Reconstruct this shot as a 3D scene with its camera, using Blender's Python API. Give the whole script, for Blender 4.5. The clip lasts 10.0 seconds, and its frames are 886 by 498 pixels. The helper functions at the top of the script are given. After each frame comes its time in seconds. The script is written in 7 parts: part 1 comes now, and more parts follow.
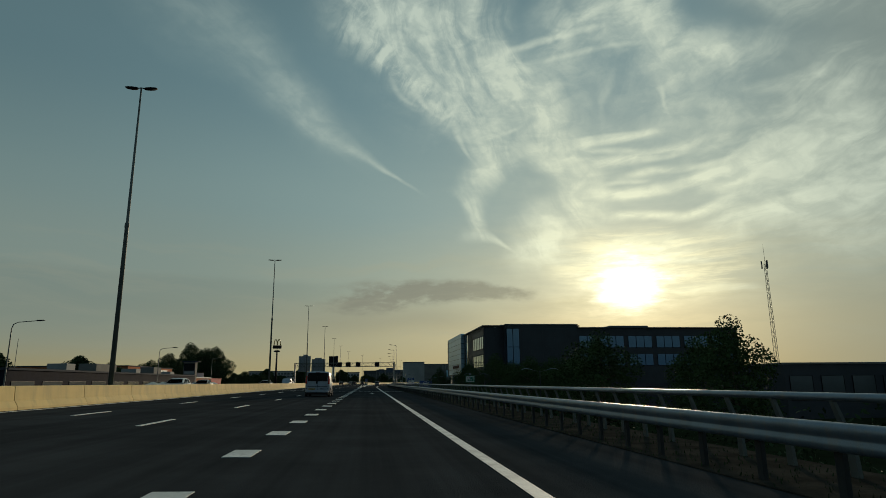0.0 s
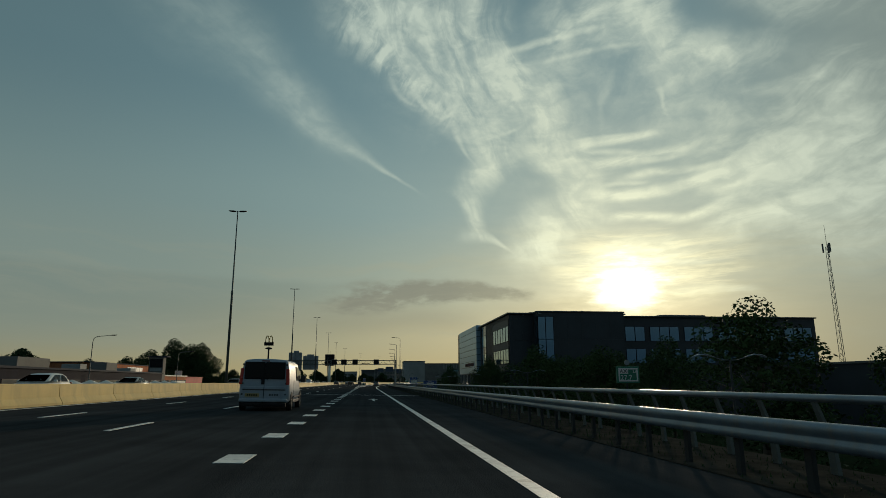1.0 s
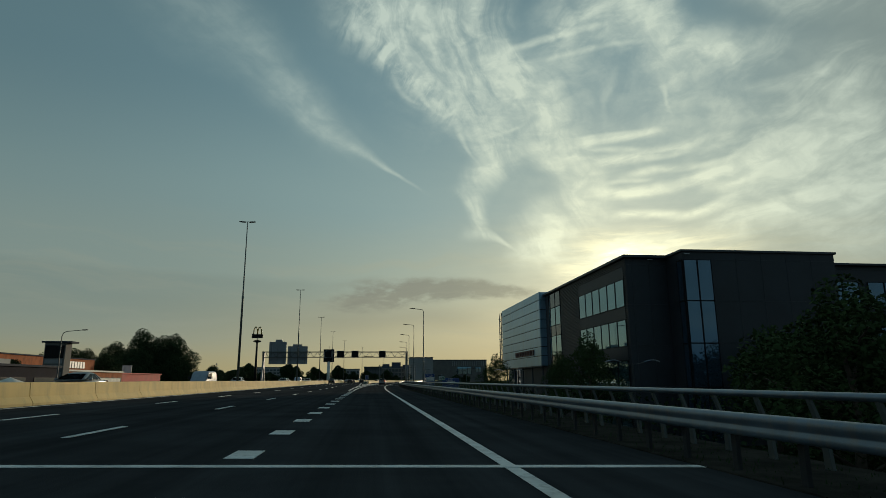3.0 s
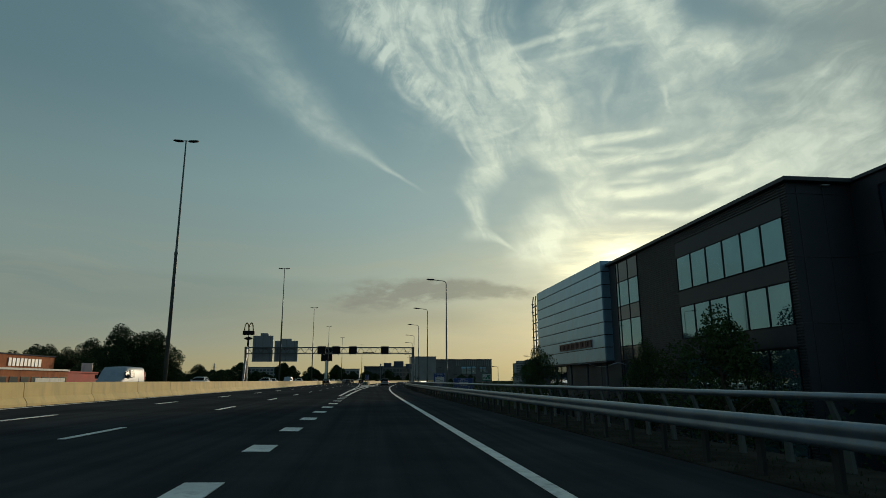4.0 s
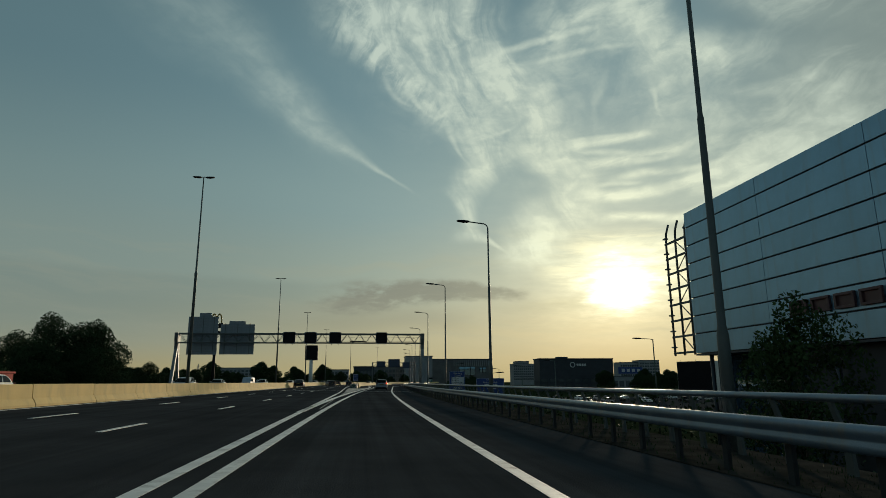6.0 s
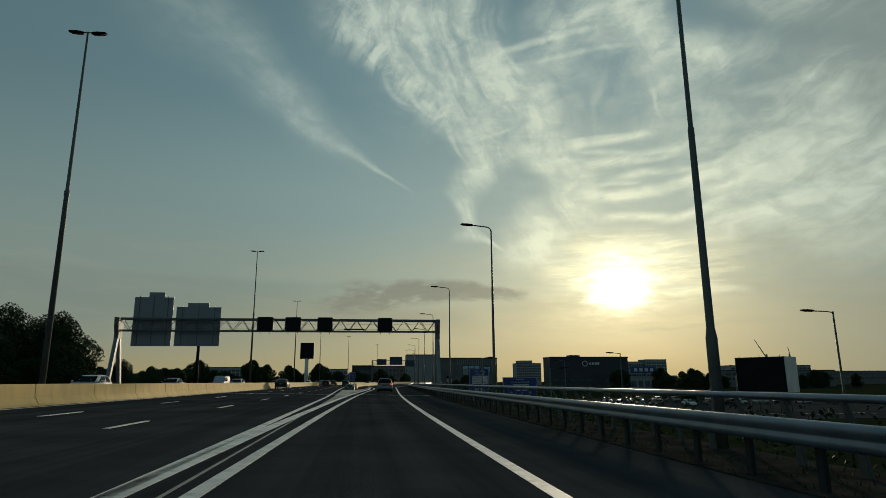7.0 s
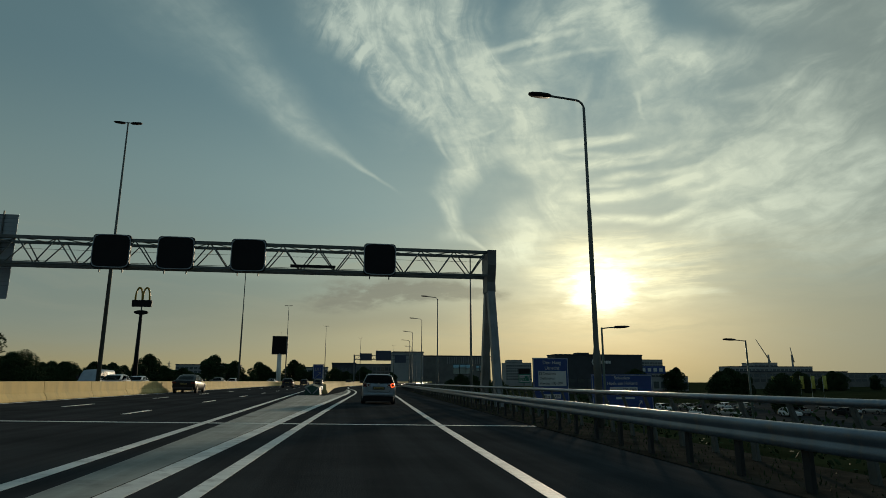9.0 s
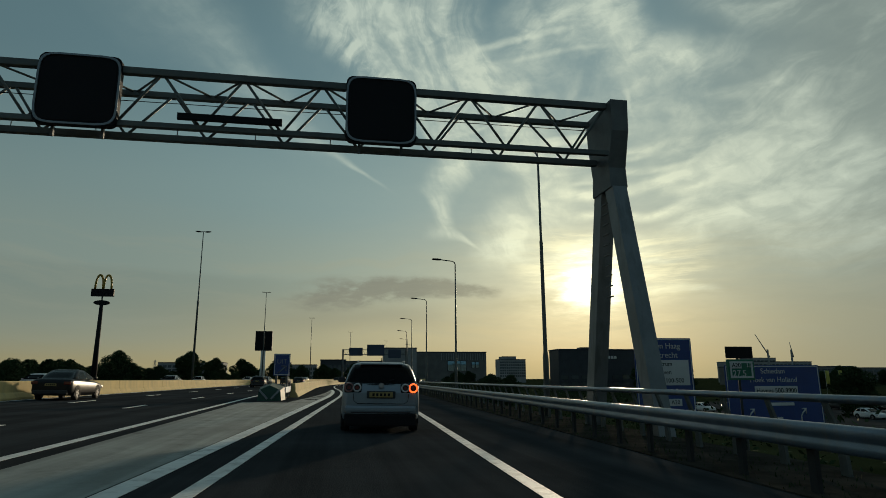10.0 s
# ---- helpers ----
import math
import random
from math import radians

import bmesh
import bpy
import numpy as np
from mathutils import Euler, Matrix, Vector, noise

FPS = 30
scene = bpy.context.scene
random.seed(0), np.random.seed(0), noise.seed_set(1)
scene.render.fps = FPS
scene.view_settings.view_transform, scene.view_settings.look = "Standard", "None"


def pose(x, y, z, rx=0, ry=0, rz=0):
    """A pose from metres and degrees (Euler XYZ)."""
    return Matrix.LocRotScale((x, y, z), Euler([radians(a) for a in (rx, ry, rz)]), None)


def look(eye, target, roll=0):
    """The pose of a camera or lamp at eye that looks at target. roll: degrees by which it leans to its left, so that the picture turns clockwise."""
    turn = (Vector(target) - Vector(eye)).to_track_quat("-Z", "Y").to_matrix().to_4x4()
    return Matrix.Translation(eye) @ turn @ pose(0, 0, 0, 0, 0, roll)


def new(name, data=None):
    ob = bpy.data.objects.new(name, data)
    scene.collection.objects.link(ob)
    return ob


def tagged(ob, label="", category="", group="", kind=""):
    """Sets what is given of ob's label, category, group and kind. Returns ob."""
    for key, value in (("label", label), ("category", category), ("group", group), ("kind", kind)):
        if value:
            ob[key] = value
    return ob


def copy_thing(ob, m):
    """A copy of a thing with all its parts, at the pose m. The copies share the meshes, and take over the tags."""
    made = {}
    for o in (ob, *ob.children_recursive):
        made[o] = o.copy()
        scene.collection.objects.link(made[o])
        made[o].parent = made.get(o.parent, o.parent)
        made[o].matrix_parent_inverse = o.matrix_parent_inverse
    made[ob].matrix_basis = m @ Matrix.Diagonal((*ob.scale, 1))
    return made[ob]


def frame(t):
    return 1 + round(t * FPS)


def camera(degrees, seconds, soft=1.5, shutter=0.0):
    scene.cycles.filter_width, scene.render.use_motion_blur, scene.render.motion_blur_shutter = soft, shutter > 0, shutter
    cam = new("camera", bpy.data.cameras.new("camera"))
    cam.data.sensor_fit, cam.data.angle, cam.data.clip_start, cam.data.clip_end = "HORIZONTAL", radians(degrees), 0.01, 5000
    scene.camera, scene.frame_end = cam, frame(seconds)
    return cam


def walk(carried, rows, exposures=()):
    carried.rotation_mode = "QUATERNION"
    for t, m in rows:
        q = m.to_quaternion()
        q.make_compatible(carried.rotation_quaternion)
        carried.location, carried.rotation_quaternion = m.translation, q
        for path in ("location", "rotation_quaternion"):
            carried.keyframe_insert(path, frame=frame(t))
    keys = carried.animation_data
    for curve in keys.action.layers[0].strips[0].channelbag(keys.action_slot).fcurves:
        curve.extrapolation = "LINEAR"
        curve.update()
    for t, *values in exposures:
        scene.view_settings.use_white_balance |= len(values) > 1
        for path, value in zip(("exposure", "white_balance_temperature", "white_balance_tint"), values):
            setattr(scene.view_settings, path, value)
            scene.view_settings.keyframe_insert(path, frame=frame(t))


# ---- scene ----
cam = camera(72.07, 10.0, soft=0.85)
PATH = [
    (0.0, pose(0.0, 0.0, 1.122, 102.303, 0.542, -6.763)),
    (0.5, pose(-0.078, 12.425, 1.122, 102.213, 0.424, -6.778)),
    (1.0, pose(-0.096, 24.791, 1.122, 102.316, 0.272, -6.955)),
    (1.5, pose(-0.09, 36.948, 1.122, 102.223, 0.36, -6.976)),
    (2.0, pose(-0.075, 49.204, 1.122, 102.108, 0.261, -7.03)),
    (2.5, pose(-0.111, 61.064, 1.122, 102.114, 0.322, -6.686)),
    (3.25, pose(-0.144, 78.7, 1.122, 102.14, 0.3, -6.66)),
    (4.0, pose(-0.206, 95.647, 1.122, 102.165, 0.275, -6.649)),
    (4.5, pose(-0.245, 106.666, 1.122, 102.29, 0.38, -6.908)),
    (5.0, pose(-0.263, 117.797, 1.122, 102.259, 0.435, -7.207)),
    (5.5, pose(-0.255, 128.475, 1.122, 102.292, 0.355, -7.441)),
    (6.25, pose(-0.152, 144.8, 1.122, 102.29, 0.34, -7.55)),
    (7.0, pose(0.03, 160.818, 1.122, 102.286, 0.328, -7.602)),
    (7.5, pose(0.186, 171.076, 1.122, 102.244, 0.186, -7.76)),
    (8.0, pose(0.375, 181.317, 1.122, 102.199, -0.03, -8.231)),
    (8.5, pose(0.668, 191.022, 1.122, 102.107, 0.004, -8.809)),
    (9.0, pose(1.026, 200.754, 1.122, 102.268, -0.015, -9.188)),
    (9.5, pose(1.441, 210.105, 1.122, 102.243, 0.188, -9.596)),
    (10.0, pose(1.858, 219.681, 1.122, 102.018, 0.304, -10.036)),
]
walk(cam, PATH, exposures=[(0.0, 0.10, 6560, 9), (2.0, 0.10, 6530, 9), (2.6, 0.14, 6450, 9), (4.0, 0.22, 6400, 9), (5.4, 0.22, 6400, 9), (6.6, 0.10, 6530, 9), (10.0, 0.10, 6560, 9)])

# ---- sky and sun ----
SUN_AZ, SUN_EL = radians(24.0), radians(8.4)
SUN_DIR = Vector((math.sin(SUN_AZ) * math.cos(SUN_EL), math.cos(SUN_AZ) * math.cos(SUN_EL), math.sin(SUN_EL)))


class Net:
    """Short-hand for building node trees."""

    def __init__(self, tree):
        self.tree = tree

    def add(self, kind, operation=None):
        n = self.tree.nodes.new(kind)
        if operation:
            n.operation = operation
        return n

    def link(self, a, b):
        self.tree.links.new(a, b)

    def put(self, socket, v):
        if isinstance(v, bpy.types.NodeSocket):
            self.link(v, socket)
        else:
            socket.default_value = v

    def m(self, op, a, b=0.0, c=0.0, clamp=False):
        n = self.add("ShaderNodeMath", op)
        n.use_clamp = clamp
        for s, v in zip(n.inputs, (a, b, c)):
            self.put(s, v)
        return n.outputs[0]

    def smooth(self, v, lo, hi, a=0.0, b=1.0):
        n = self.add("ShaderNodeMapRange")
        n.interpolation_type, n.clamp = "SMOOTHSTEP", False
        for s, x in zip(n.inputs, (v, lo, hi, a, b)):
            self.put(s, x)
        return n.outputs[0]

    def vec(self, x, y, z=0.0):
        n = self.add("ShaderNodeCombineXYZ")
        for s, v in zip(n.inputs, (x, y, z)):
            self.put(s, v)
        return n.outputs[0]

    def noise(self, v, scale, detail=5.0, rough=0.55, distort=0.0, lac=2.0):
        n = self.add("ShaderNodeTexNoise")
        self.put(n.inputs["Vector"], v)
        for k, x in (("Scale", scale), ("Detail", detail), ("Roughness", rough), ("Distortion", distort), ("Lacunarity", lac)):
            self.put(n.inputs[k], x)
        return n

    def mix(self, f, a, b, mode="MIX"):
        n = self.add("ShaderNodeMix")
        n.data_type, n.blend_type = "RGBA", mode
        self.put(n.inputs[0], f)
        self.put(n.inputs[6], a)
        self.put(n.inputs[7], b)
        return n.outputs[2]


def rgb(r, g, b):
    return (r, g, b, 1.0)


def build_world():
    w = bpy.data.worlds.new("evening_sky")
    scene.world = w
    w.use_nodes = True
    t = w.node_tree
    t.nodes.clear()
    n = Net(t)
    out = n.add("ShaderNodeOutputWorld")
    bg = n.add("ShaderNodeBackground")
    sky = n.add("ShaderNodeTexSky")
    sky.sky_type, sky.sun_disc, sky.sun_elevation, sky.sun_rotation = "NISHITA", False, SUN_EL, SUN_AZ
    sky.air_density, sky.dust_density, sky.ozone_density = 1.0, 3.0, 2.0
    way = n.add("ShaderNodeTexCoord").outputs["Generated"]
    sep = n.add("ShaderNodeSeparateXYZ")
    n.link(way, sep.inputs[0])
    x, y, z = sep.outputs
    az = n.m("MULTIPLY", n.m("ARCTAN2", x, y), 57.2958)
    el = n.m("MULTIPLY", n.m("ARCSINE", z), 57.2958)
    # angle from the sun
    dot = n.add("ShaderNodeVectorMath", operation="DOT_PRODUCT")
    n.link(way, dot.inputs[0])
    dot.inputs[1].default_value = SUN_DIR
    ang = n.m("MULTIPLY", n.m("ARCCOSINE", n.m("MINIMUM", dot.outputs["Value"], 0.99999)), 57.2958)
    # clear sky: the sky texture under evening haze, pale and warm low down, teal higher up
    ramp = n.add("ShaderNodeValToRGB")
    ramp.color_ramp.interpolation = "EASE"
    while len(ramp.color_ramp.elements) < len(SKY_STOPS):
        ramp.color_ramp.elements.new(0.5)
    for e, (deg, c) in zip(ramp.color_ramp.elements, SKY_STOPS):
        e.position, e.color = deg / 40.0, rgb(*c)
    n.link(n.m("DIVIDE", n.m("MAXIMUM", el, 0.0), 40.0), ramp.inputs[0])
    away = n.smooth(ang, 15.0, 62.0, 1.04, 0.72)
    hazed = n.mix(1.0, ramp.outputs[0], away, "MULTIPLY")
    hazed = n.mix(n.smooth(ang, 58.0, 115.0, 0.0, 0.95), hazed, rgb(0.082, 0.145, 0.182))
    clear = n.mix(1.0, sky.outputs[0], rgb(*SKY_GAIN), "MULTIPLY")
    base = n.mix(0.85, clear, hazed)
    # the clear band above the far horizon keeps a cool teal
    cool = n.m("MULTIPLY", n.smooth(ang, 20.0, 48.0, 0.0, 0.62), n.m("MULTIPLY", n.smooth(el, 1.0, 5.5), n.smooth(el, 11.0, 20.0, 1.0, 0.0)))
    base = n.mix(cool, base, rgb(0.182, 0.243, 0.226))
    # a thin grey veil thickens far to the sunward side
    base = n.mix(n.m("MULTIPLY", n.smooth(az, 26.0, 48.0, 0.0, 0.55), n.smooth(az, 60.0, 100.0, 1.0, 0.0)), base, rgb(0.20, 0.225, 0.19))
    # slow and fine bending of all cloud shapes
    def warped(scale, amount, seed, detail):
        w = n.noise(n.vec(n.m("MULTIPLY", az, scale), n.m("MULTIPLY", el, scale * 1.3), seed), 1.0, detail, 0.5).outputs["Color"]
        s = n.add("ShaderNodeSeparateXYZ")
        n.link(w, s.inputs[0])
        return [n.m("MULTIPLY", n.m("SUBTRACT", o, 0.5), amount) for o in s.outputs[:2]]

    (w1x, w1y), (w2x, w2y) = warped(0.055, 7.0, 2.0, 0.0), warped(0.16, 2.6, 7.0, 4.0)
    a2 = n.m("ADD", az, n.m("ADD", n.m("MULTIPLY", w1x, 0.6), w2x))
    e2 = n.m("ADD", el, n.m("ADD", n.m("MULTIPLY", w1y, 0.6), w2y))

    a3 = n.m("ADD", az, n.m("ADD", n.m("MULTIPLY", w1x, 0.4), n.m("MULTIPLY", w2x, 0.35)))
    e3 = n.m("ADD", el, n.m("ADD", n.m("MULTIPLY", w1y, 0.25), n.m("MULTIPLY", w2y, 0.3)))

    def strands(turn, stretch, fine, seed, detail=7.0, rough=0.6, distort=0.0, calm=False):
        c, s = math.cos(radians(turn)), math.sin(radians(turn))
        aa, ee = (a3, e3) if calm else (a2, e2)
        lo = n.m("ADD", n.m("MULTIPLY", aa, c), n.m("MULTIPLY", ee, s))
        ac = n.m("ADD", n.m("MULTIPLY", aa, -s), n.m("MULTIPLY", ee, c))
        return n.noise(n.vec(n.m("MULTIPLY", lo, stretch), n.m("MULTIPLY", ac, fine), seed), 1.0, detail, rough, distort).outputs["Fac"]

    def spot(ca, ce, ra, re):
        """A soft round patch of sky."""
        u = n.m("DIVIDE", n.m("SUBTRACT", n.m("ADD", az, w2x), ca), ra)
        v = n.m("DIVIDE", n.m("SUBTRACT", n.m("ADD", el, w2y), ce), re)
        return n.smooth(n.m("ADD", n.m("MULTIPLY", u, u), n.m("MULTIPLY", v, v)), 0.15, 1.3, 1.0, 0.0)

    # fibres of ice cloud that run one way across the sky
    combed = n.smooth(strands(-33, 0.05, 0.45, 2.1, 6.0, 0.6, 0.2, True), 0.30, 0.70)
    plumes = n.smooth(strands(-64, 0.15, 0.40, 9.1, 7.0, 0.60, 0.5), 0.34, 0.66)
    tufts = n.smooth(strands(52, 0.24, 0.70, 2.9, 6.0, 0.58, 0.6), 0.36, 0.64)
    ripples = n.smooth(strands(9, 0.14, 0.75, 4.7, 6.0, 0.58, 0.4, True), 0.36, 0.64)
    veils = n.smooth(strands(17, 0.085, 0.27, 3.3, 7.0, 0.58, 0.5), 0.36, 0.66)
    clumps = n.smooth(n.noise(n.vec(n.m("MULTIPLY", a2, 0.16), n.m("MULTIPLY", e2, 0.18), 5.5), 1.0, 7.0, 0.62, 0.6).outputs["Fac"], 0.36, 0.64)
    rough_at, calm_at = n.vec(a2, e2), n.vec(a3, e3)

    def stroke(p, q, w0, w1, dense, bend, fibre, keep, soft, calm):
        """How much clear sky one brush of cloud lets through: from p to q (degrees), bowed, with soft edges and fibres."""
        d = Vector((q[0] - p[0], q[1] - p[1], 0))
        span = d.length
        d.normalize()

        def along(axis, gain):
            v = n.add("ShaderNodeVectorMath", "DOT_PRODUCT")
            n.link(calm_at if calm else rough_at, v.inputs[0])
            v.inputs[1].default_value = axis * gain
            return n.m("SUBTRACT", v.outputs["Value"], (axis * gain).dot(Vector((p[0], p[1], 0))))

        s = along(d, 1 / span)
        off = along(Vector((-d.y, d.x, 0)), 1.0)
        if bend:
            off = n.m("SUBTRACT", off, n.m("MULTIPLY", n.m("MULTIPLY", s, n.m("SUBTRACT", 1.0, s)), 4 * bend))
        wide = n.smooth(s, 0.0, 1.0, w0, w1)
        f = n.smooth(n.m("ABSOLUTE", n.m("DIVIDE", off, wide)), 0.0, 1.7, dense, 0.0)
        f = n.m("MULTIPLY", f, n.m("MULTIPLY", n.smooth(s, -soft, soft), n.smooth(s, 1 - soft, 1 + soft, 1.0, 0.0)))
        if fibre:
            f = n.m("MULTIPLY", f, n.m("MULTIPLY_ADD", fibre, (1 - keep) * 1.5, keep))
        return n.m("SUBTRACT", 1.0, f)

    plume = n.m("ADD", 1.0, 0.0)
    # the contrail: a broad faint band that narrows to a bright thread
    plume = n.m("MULTIPLY", plume, stroke((-20.7, 34.0), (-3.6, 22.7), 3.51, 1.92, 0.19, 0.00, combed, 0.7, 0.3, False))
    plume = n.m("MULTIPLY", plume, stroke((-13.0, 27.9), (-1.3, 20.6), 1.28, 0.64, 0.12, 0.00, combed, 0.6, 0.3, False))
    plume = n.m("MULTIPLY", plume, stroke((-9.1, 25.7), (3.1, 18.4), 1.38, 0.16, 0.24, 0.16, combed, 0.8, 0.25, True))
    plume = n.m("MULTIPLY", plume, stroke((-5.8, 23.2), (3.1, 18.4), 0.43, 0.13, 0.22, 0.21, combed, 0.8, 0.25, True))
    # feathered upper plume that leans down to the right
    plume = n.m("MULTIPLY", plume, stroke((-3.6, 36.7), (6.0, 28.8), 3.30, 2.77, 0.5, 0.53, plumes, 0.35, 0.18, False))
    plume = n.m("MULTIPLY", plume, stroke((-2.8, 32.7), (7.7, 25.0), 2.13, 1.17, 0.62, 0.74, tufts, 0.12, 0.25, False))
    plume = n.m("MULTIPLY", plume, stroke((1.8, 36.1), (13.4, 26.6), 3.51, 3.19, 0.55, 0.43, plumes, 0.4, 0.18, False))
    plume = n.m("MULTIPLY", plume, stroke((7.8, 35.3), (18.1, 24.8), 2.77, 2.13, 0.6, 0.74, plumes, 0.35, 0.18, False))
    plume = n.m("MULTIPLY", plume, stroke((6.6, 29.2), (13.2, 19.5), 2.55, 2.23, 0.55, 0.53, plumes, 0.3, 0.18, False))
    plume = n.m("MULTIPLY", plume, stroke((13.8, 30.0), (17.4, 20.8), 1.81, 1.70, 0.62, 0.43, plumes, 0.4, 0.18, False))
    plume = n.m("MULTIPLY", plume, stroke((-1.6, 32.3), (1.3, 29.4), 0.53, 0.27, 0.45, -0.32, tufts, 0.5, 0.3, True))
    plume = n.m("MULTIPLY", plume, stroke((1.9, 27.7), (4.0, 26.0), 0.32, 0.16, 0.4, -0.27, None, 1, 0.4, True))
    plume = n.m("MULTIPLY", plume, stroke((4.0, 27.8), (6.3, 25.0), 0.37, 0.16, 0.42, -0.32, None, 1, 0.4, True))
    plume = n.m("MULTIPLY", plume, stroke((8.0, 24.5), (10.0, 20.4), 0.37, 0.16, 0.34, -0.32, None, 1, 0.35, True))
    plume = n.m("MULTIPLY", plume, stroke((10.0, 24.0), (12.1, 20.0), 0.43, 0.27, 0.34, -0.27, None, 1, 0.35, True))
    plume = n.m("MULTIPLY", plume, stroke((11.1, 22.7), (14.7, 23.8), 0.27, 0.16, 0.3, -0.21, None, 1, 0.3, True))
    # the hook that curls off its foot, and the prong beside it
    plume = n.m("MULTIPLY", plume, stroke((13.5, 21.0), (9.5, 15.1), 1.60, 1.38, 0.52, -0.96, plumes, 0.5, 0.2, False))
    plume = n.m("MULTIPLY", plume, stroke((8.8, 17.0), (10.3, 13.2), 1.06, 0.85, 0.48, 0.43, plumes, 0.5, 0.25, False))
    plume = n.m("MULTIPLY", plume, stroke((9.0, 13.4), (13.5, 12.0), 0.69, 0.16, 0.5, 0.43, plumes, 0.6, 0.25, True))
    plume = n.m("MULTIPLY", plume, stroke((16.6, 22.4), (20.6, 15.7), 1.92, 1.60, 0.58, 0.64, plumes, 0.4, 0.22, False))
    plume = n.m("MULTIPLY", plume, stroke((20.9, 16.7), (15.4, 11.3), 1.81, 2.34, 0.62, -0.53, plumes, 0.45, 0.22, False))
    plume = n.m("MULTIPLY", plume, stroke((17.6, 14.3), (14.0, 10.0), 1.17, 1.49, 0.4, 0.00, plumes, 0.4, 0.3, False))
    # bright crest above, crossed by thin threads
    plume = n.m("MULTIPLY", plume, stroke((17.1, 31.2), (29.7, 31.7), 2.77, 3.51, 0.6, 0.64, veils, 0.4, 0.18, False))
    plume = n.m("MULTIPLY", plume, stroke((24.5, 33.5), (29.2, 26.8), 2.77, 2.13, 0.48, 0.43, plumes, 0.45, 0.18, False))
    plume = n.m("MULTIPLY", plume, stroke((26.1, 27.0), (34.1, 27.0), 1.60, 1.81, 0.46, 0.32, veils, 0.4, 0.18, False))
    plume = n.m("MULTIPLY", plume, stroke((11.8, 30.0), (23.2, 31.2), 0.27, 0.27, 0.4, 0.27, None, 1, 0.25, True))
    plume = n.m("MULTIPLY", plume, stroke((14.7, 28.9), (26.3, 29.2), 0.27, 0.21, 0.36, 0.27, None, 1, 0.25, True))
    plume = n.m("MULTIPLY", plume, stroke((15.9, 30.6), (19.9, 31.0), 0.37, 0.21, 0.4, 0.16, None, 1, 0.25, True))
    plume = n.m("MULTIPLY", plume, stroke((26.7, 26.5), (27.0, 23.5), 0.53, 0.16, 0.3, -0.16, None, 1, 0.35, False))
    plume = n.m("MULTIPLY", plume, stroke((22.6, 26.6), (21.6, 23.7), 0.37, 0.21, 0.16, -0.21, None, 1, 0.35, False))
    plume = n.m("MULTIPLY", plume, stroke((28.5, 25.0), (25.2, 21.8), 1.28, 0.85, 0.34, 0.32, veils, 0.35, 0.3, False))
    # milky fill between the fibres
    plume = n.m("MULTIPLY", plume, stroke((-1.8, 36.8), (16.5, 19.3), 5.59, 4.52, 0.17, 0.00, clumps, 0.3, 0.25, False))
    plume = n.m("MULTIPLY", plume, stroke((15.8, 28.4), (22.8, 17.3), 3.72, 3.19, 0.16, 0.00, clumps, 0.3, 0.25, False))
    plume = n.m("MULTIPLY", plume, stroke((19.4, 31.9), (31.2, 22.2), 4.26, 4.79, 0.2, 0.00, clumps, 0.3, 0.25, False))
    plume = n.m("MULTIPLY", plume, stroke((19.2, 28.1), (23.6, 21.8), 3.19, 2.66, 0.1, 0.00, None, 1, 0.3, False))
    # ripples above the sun
    plume = n.m("MULTIPLY", plume, stroke((18.2, 21.4), (26.7, 21.7), 0.43, 0.32, 0.62, 0.27, ripples, 0.45, 0.25, True))
    plume = n.m("MULTIPLY", plume, stroke((18.7, 20.2), (29.8, 20.4), 0.43, 0.48, 0.65, -0.32, ripples, 0.45, 0.25, True))
    plume = n.m("MULTIPLY", plume, stroke((20.4, 21.0), (25.1, 20.5), 0.27, 0.21, 0.4, 0.11, None, 1, 0.25, True))
    plume = n.m("MULTIPLY", plume, stroke((20.9, 17.2), (27.8, 17.2), 0.48, 0.48, 0.75, -0.16, ripples, 0.5, 0.25, True))
    plume = n.m("MULTIPLY", plume, stroke((27.3, 17.0), (32.7, 18.4), 0.43, 0.53, 0.65, -0.32, ripples, 0.5, 0.25, True))
    plume = n.m("MULTIPLY", plume, stroke((22.4, 15.1), (28.3, 14.7), 0.43, 0.32, 0.75, 0.16, ripples, 0.6, 0.22, True))
    plume = n.m("MULTIPLY", plume, stroke((27.6, 14.4), (33.3, 15.4), 0.37, 0.48, 0.62, -0.21, ripples, 0.5, 0.25, True))
    plume = n.m("MULTIPLY", plume, stroke((23.4, 18.5), (29.6, 18.5), 0.32, 0.32, 0.53, 0.21, ripples, 0.5, 0.25, True))
    plume = n.m("MULTIPLY", plume, stroke((28.3, 18.0), (35.1, 19.7), 0.48, 0.64, 0.48, -0.32, ripples, 0.4, 0.25, False))
    plume = n.m("MULTIPLY", plume, stroke((20.8, 19.0), (33.8, 20.3), 2.45, 3.19, 0.14, 0.00, veils, 0.4, 0.25, False))
    plume = n.m("MULTIPLY", plume, stroke((29.1, 17.0), (36.9, 19.8), 0.74, 0.96, 0.46, -0.43, ripples, 0.35, 0.25, False))
    plume = n.m("MULTIPLY", plume, stroke((31.7, 13.5), (39.5, 16.1), 0.96, 1.38, 0.46, -0.43, ripples, 0.35, 0.25, False))
    plume = n.m("MULTIPLY", plume, stroke((19.3, 22.0), (23.6, 22.2), 0.21, 0.16, 0.4, 0.11, None, 1, 0.3, True))
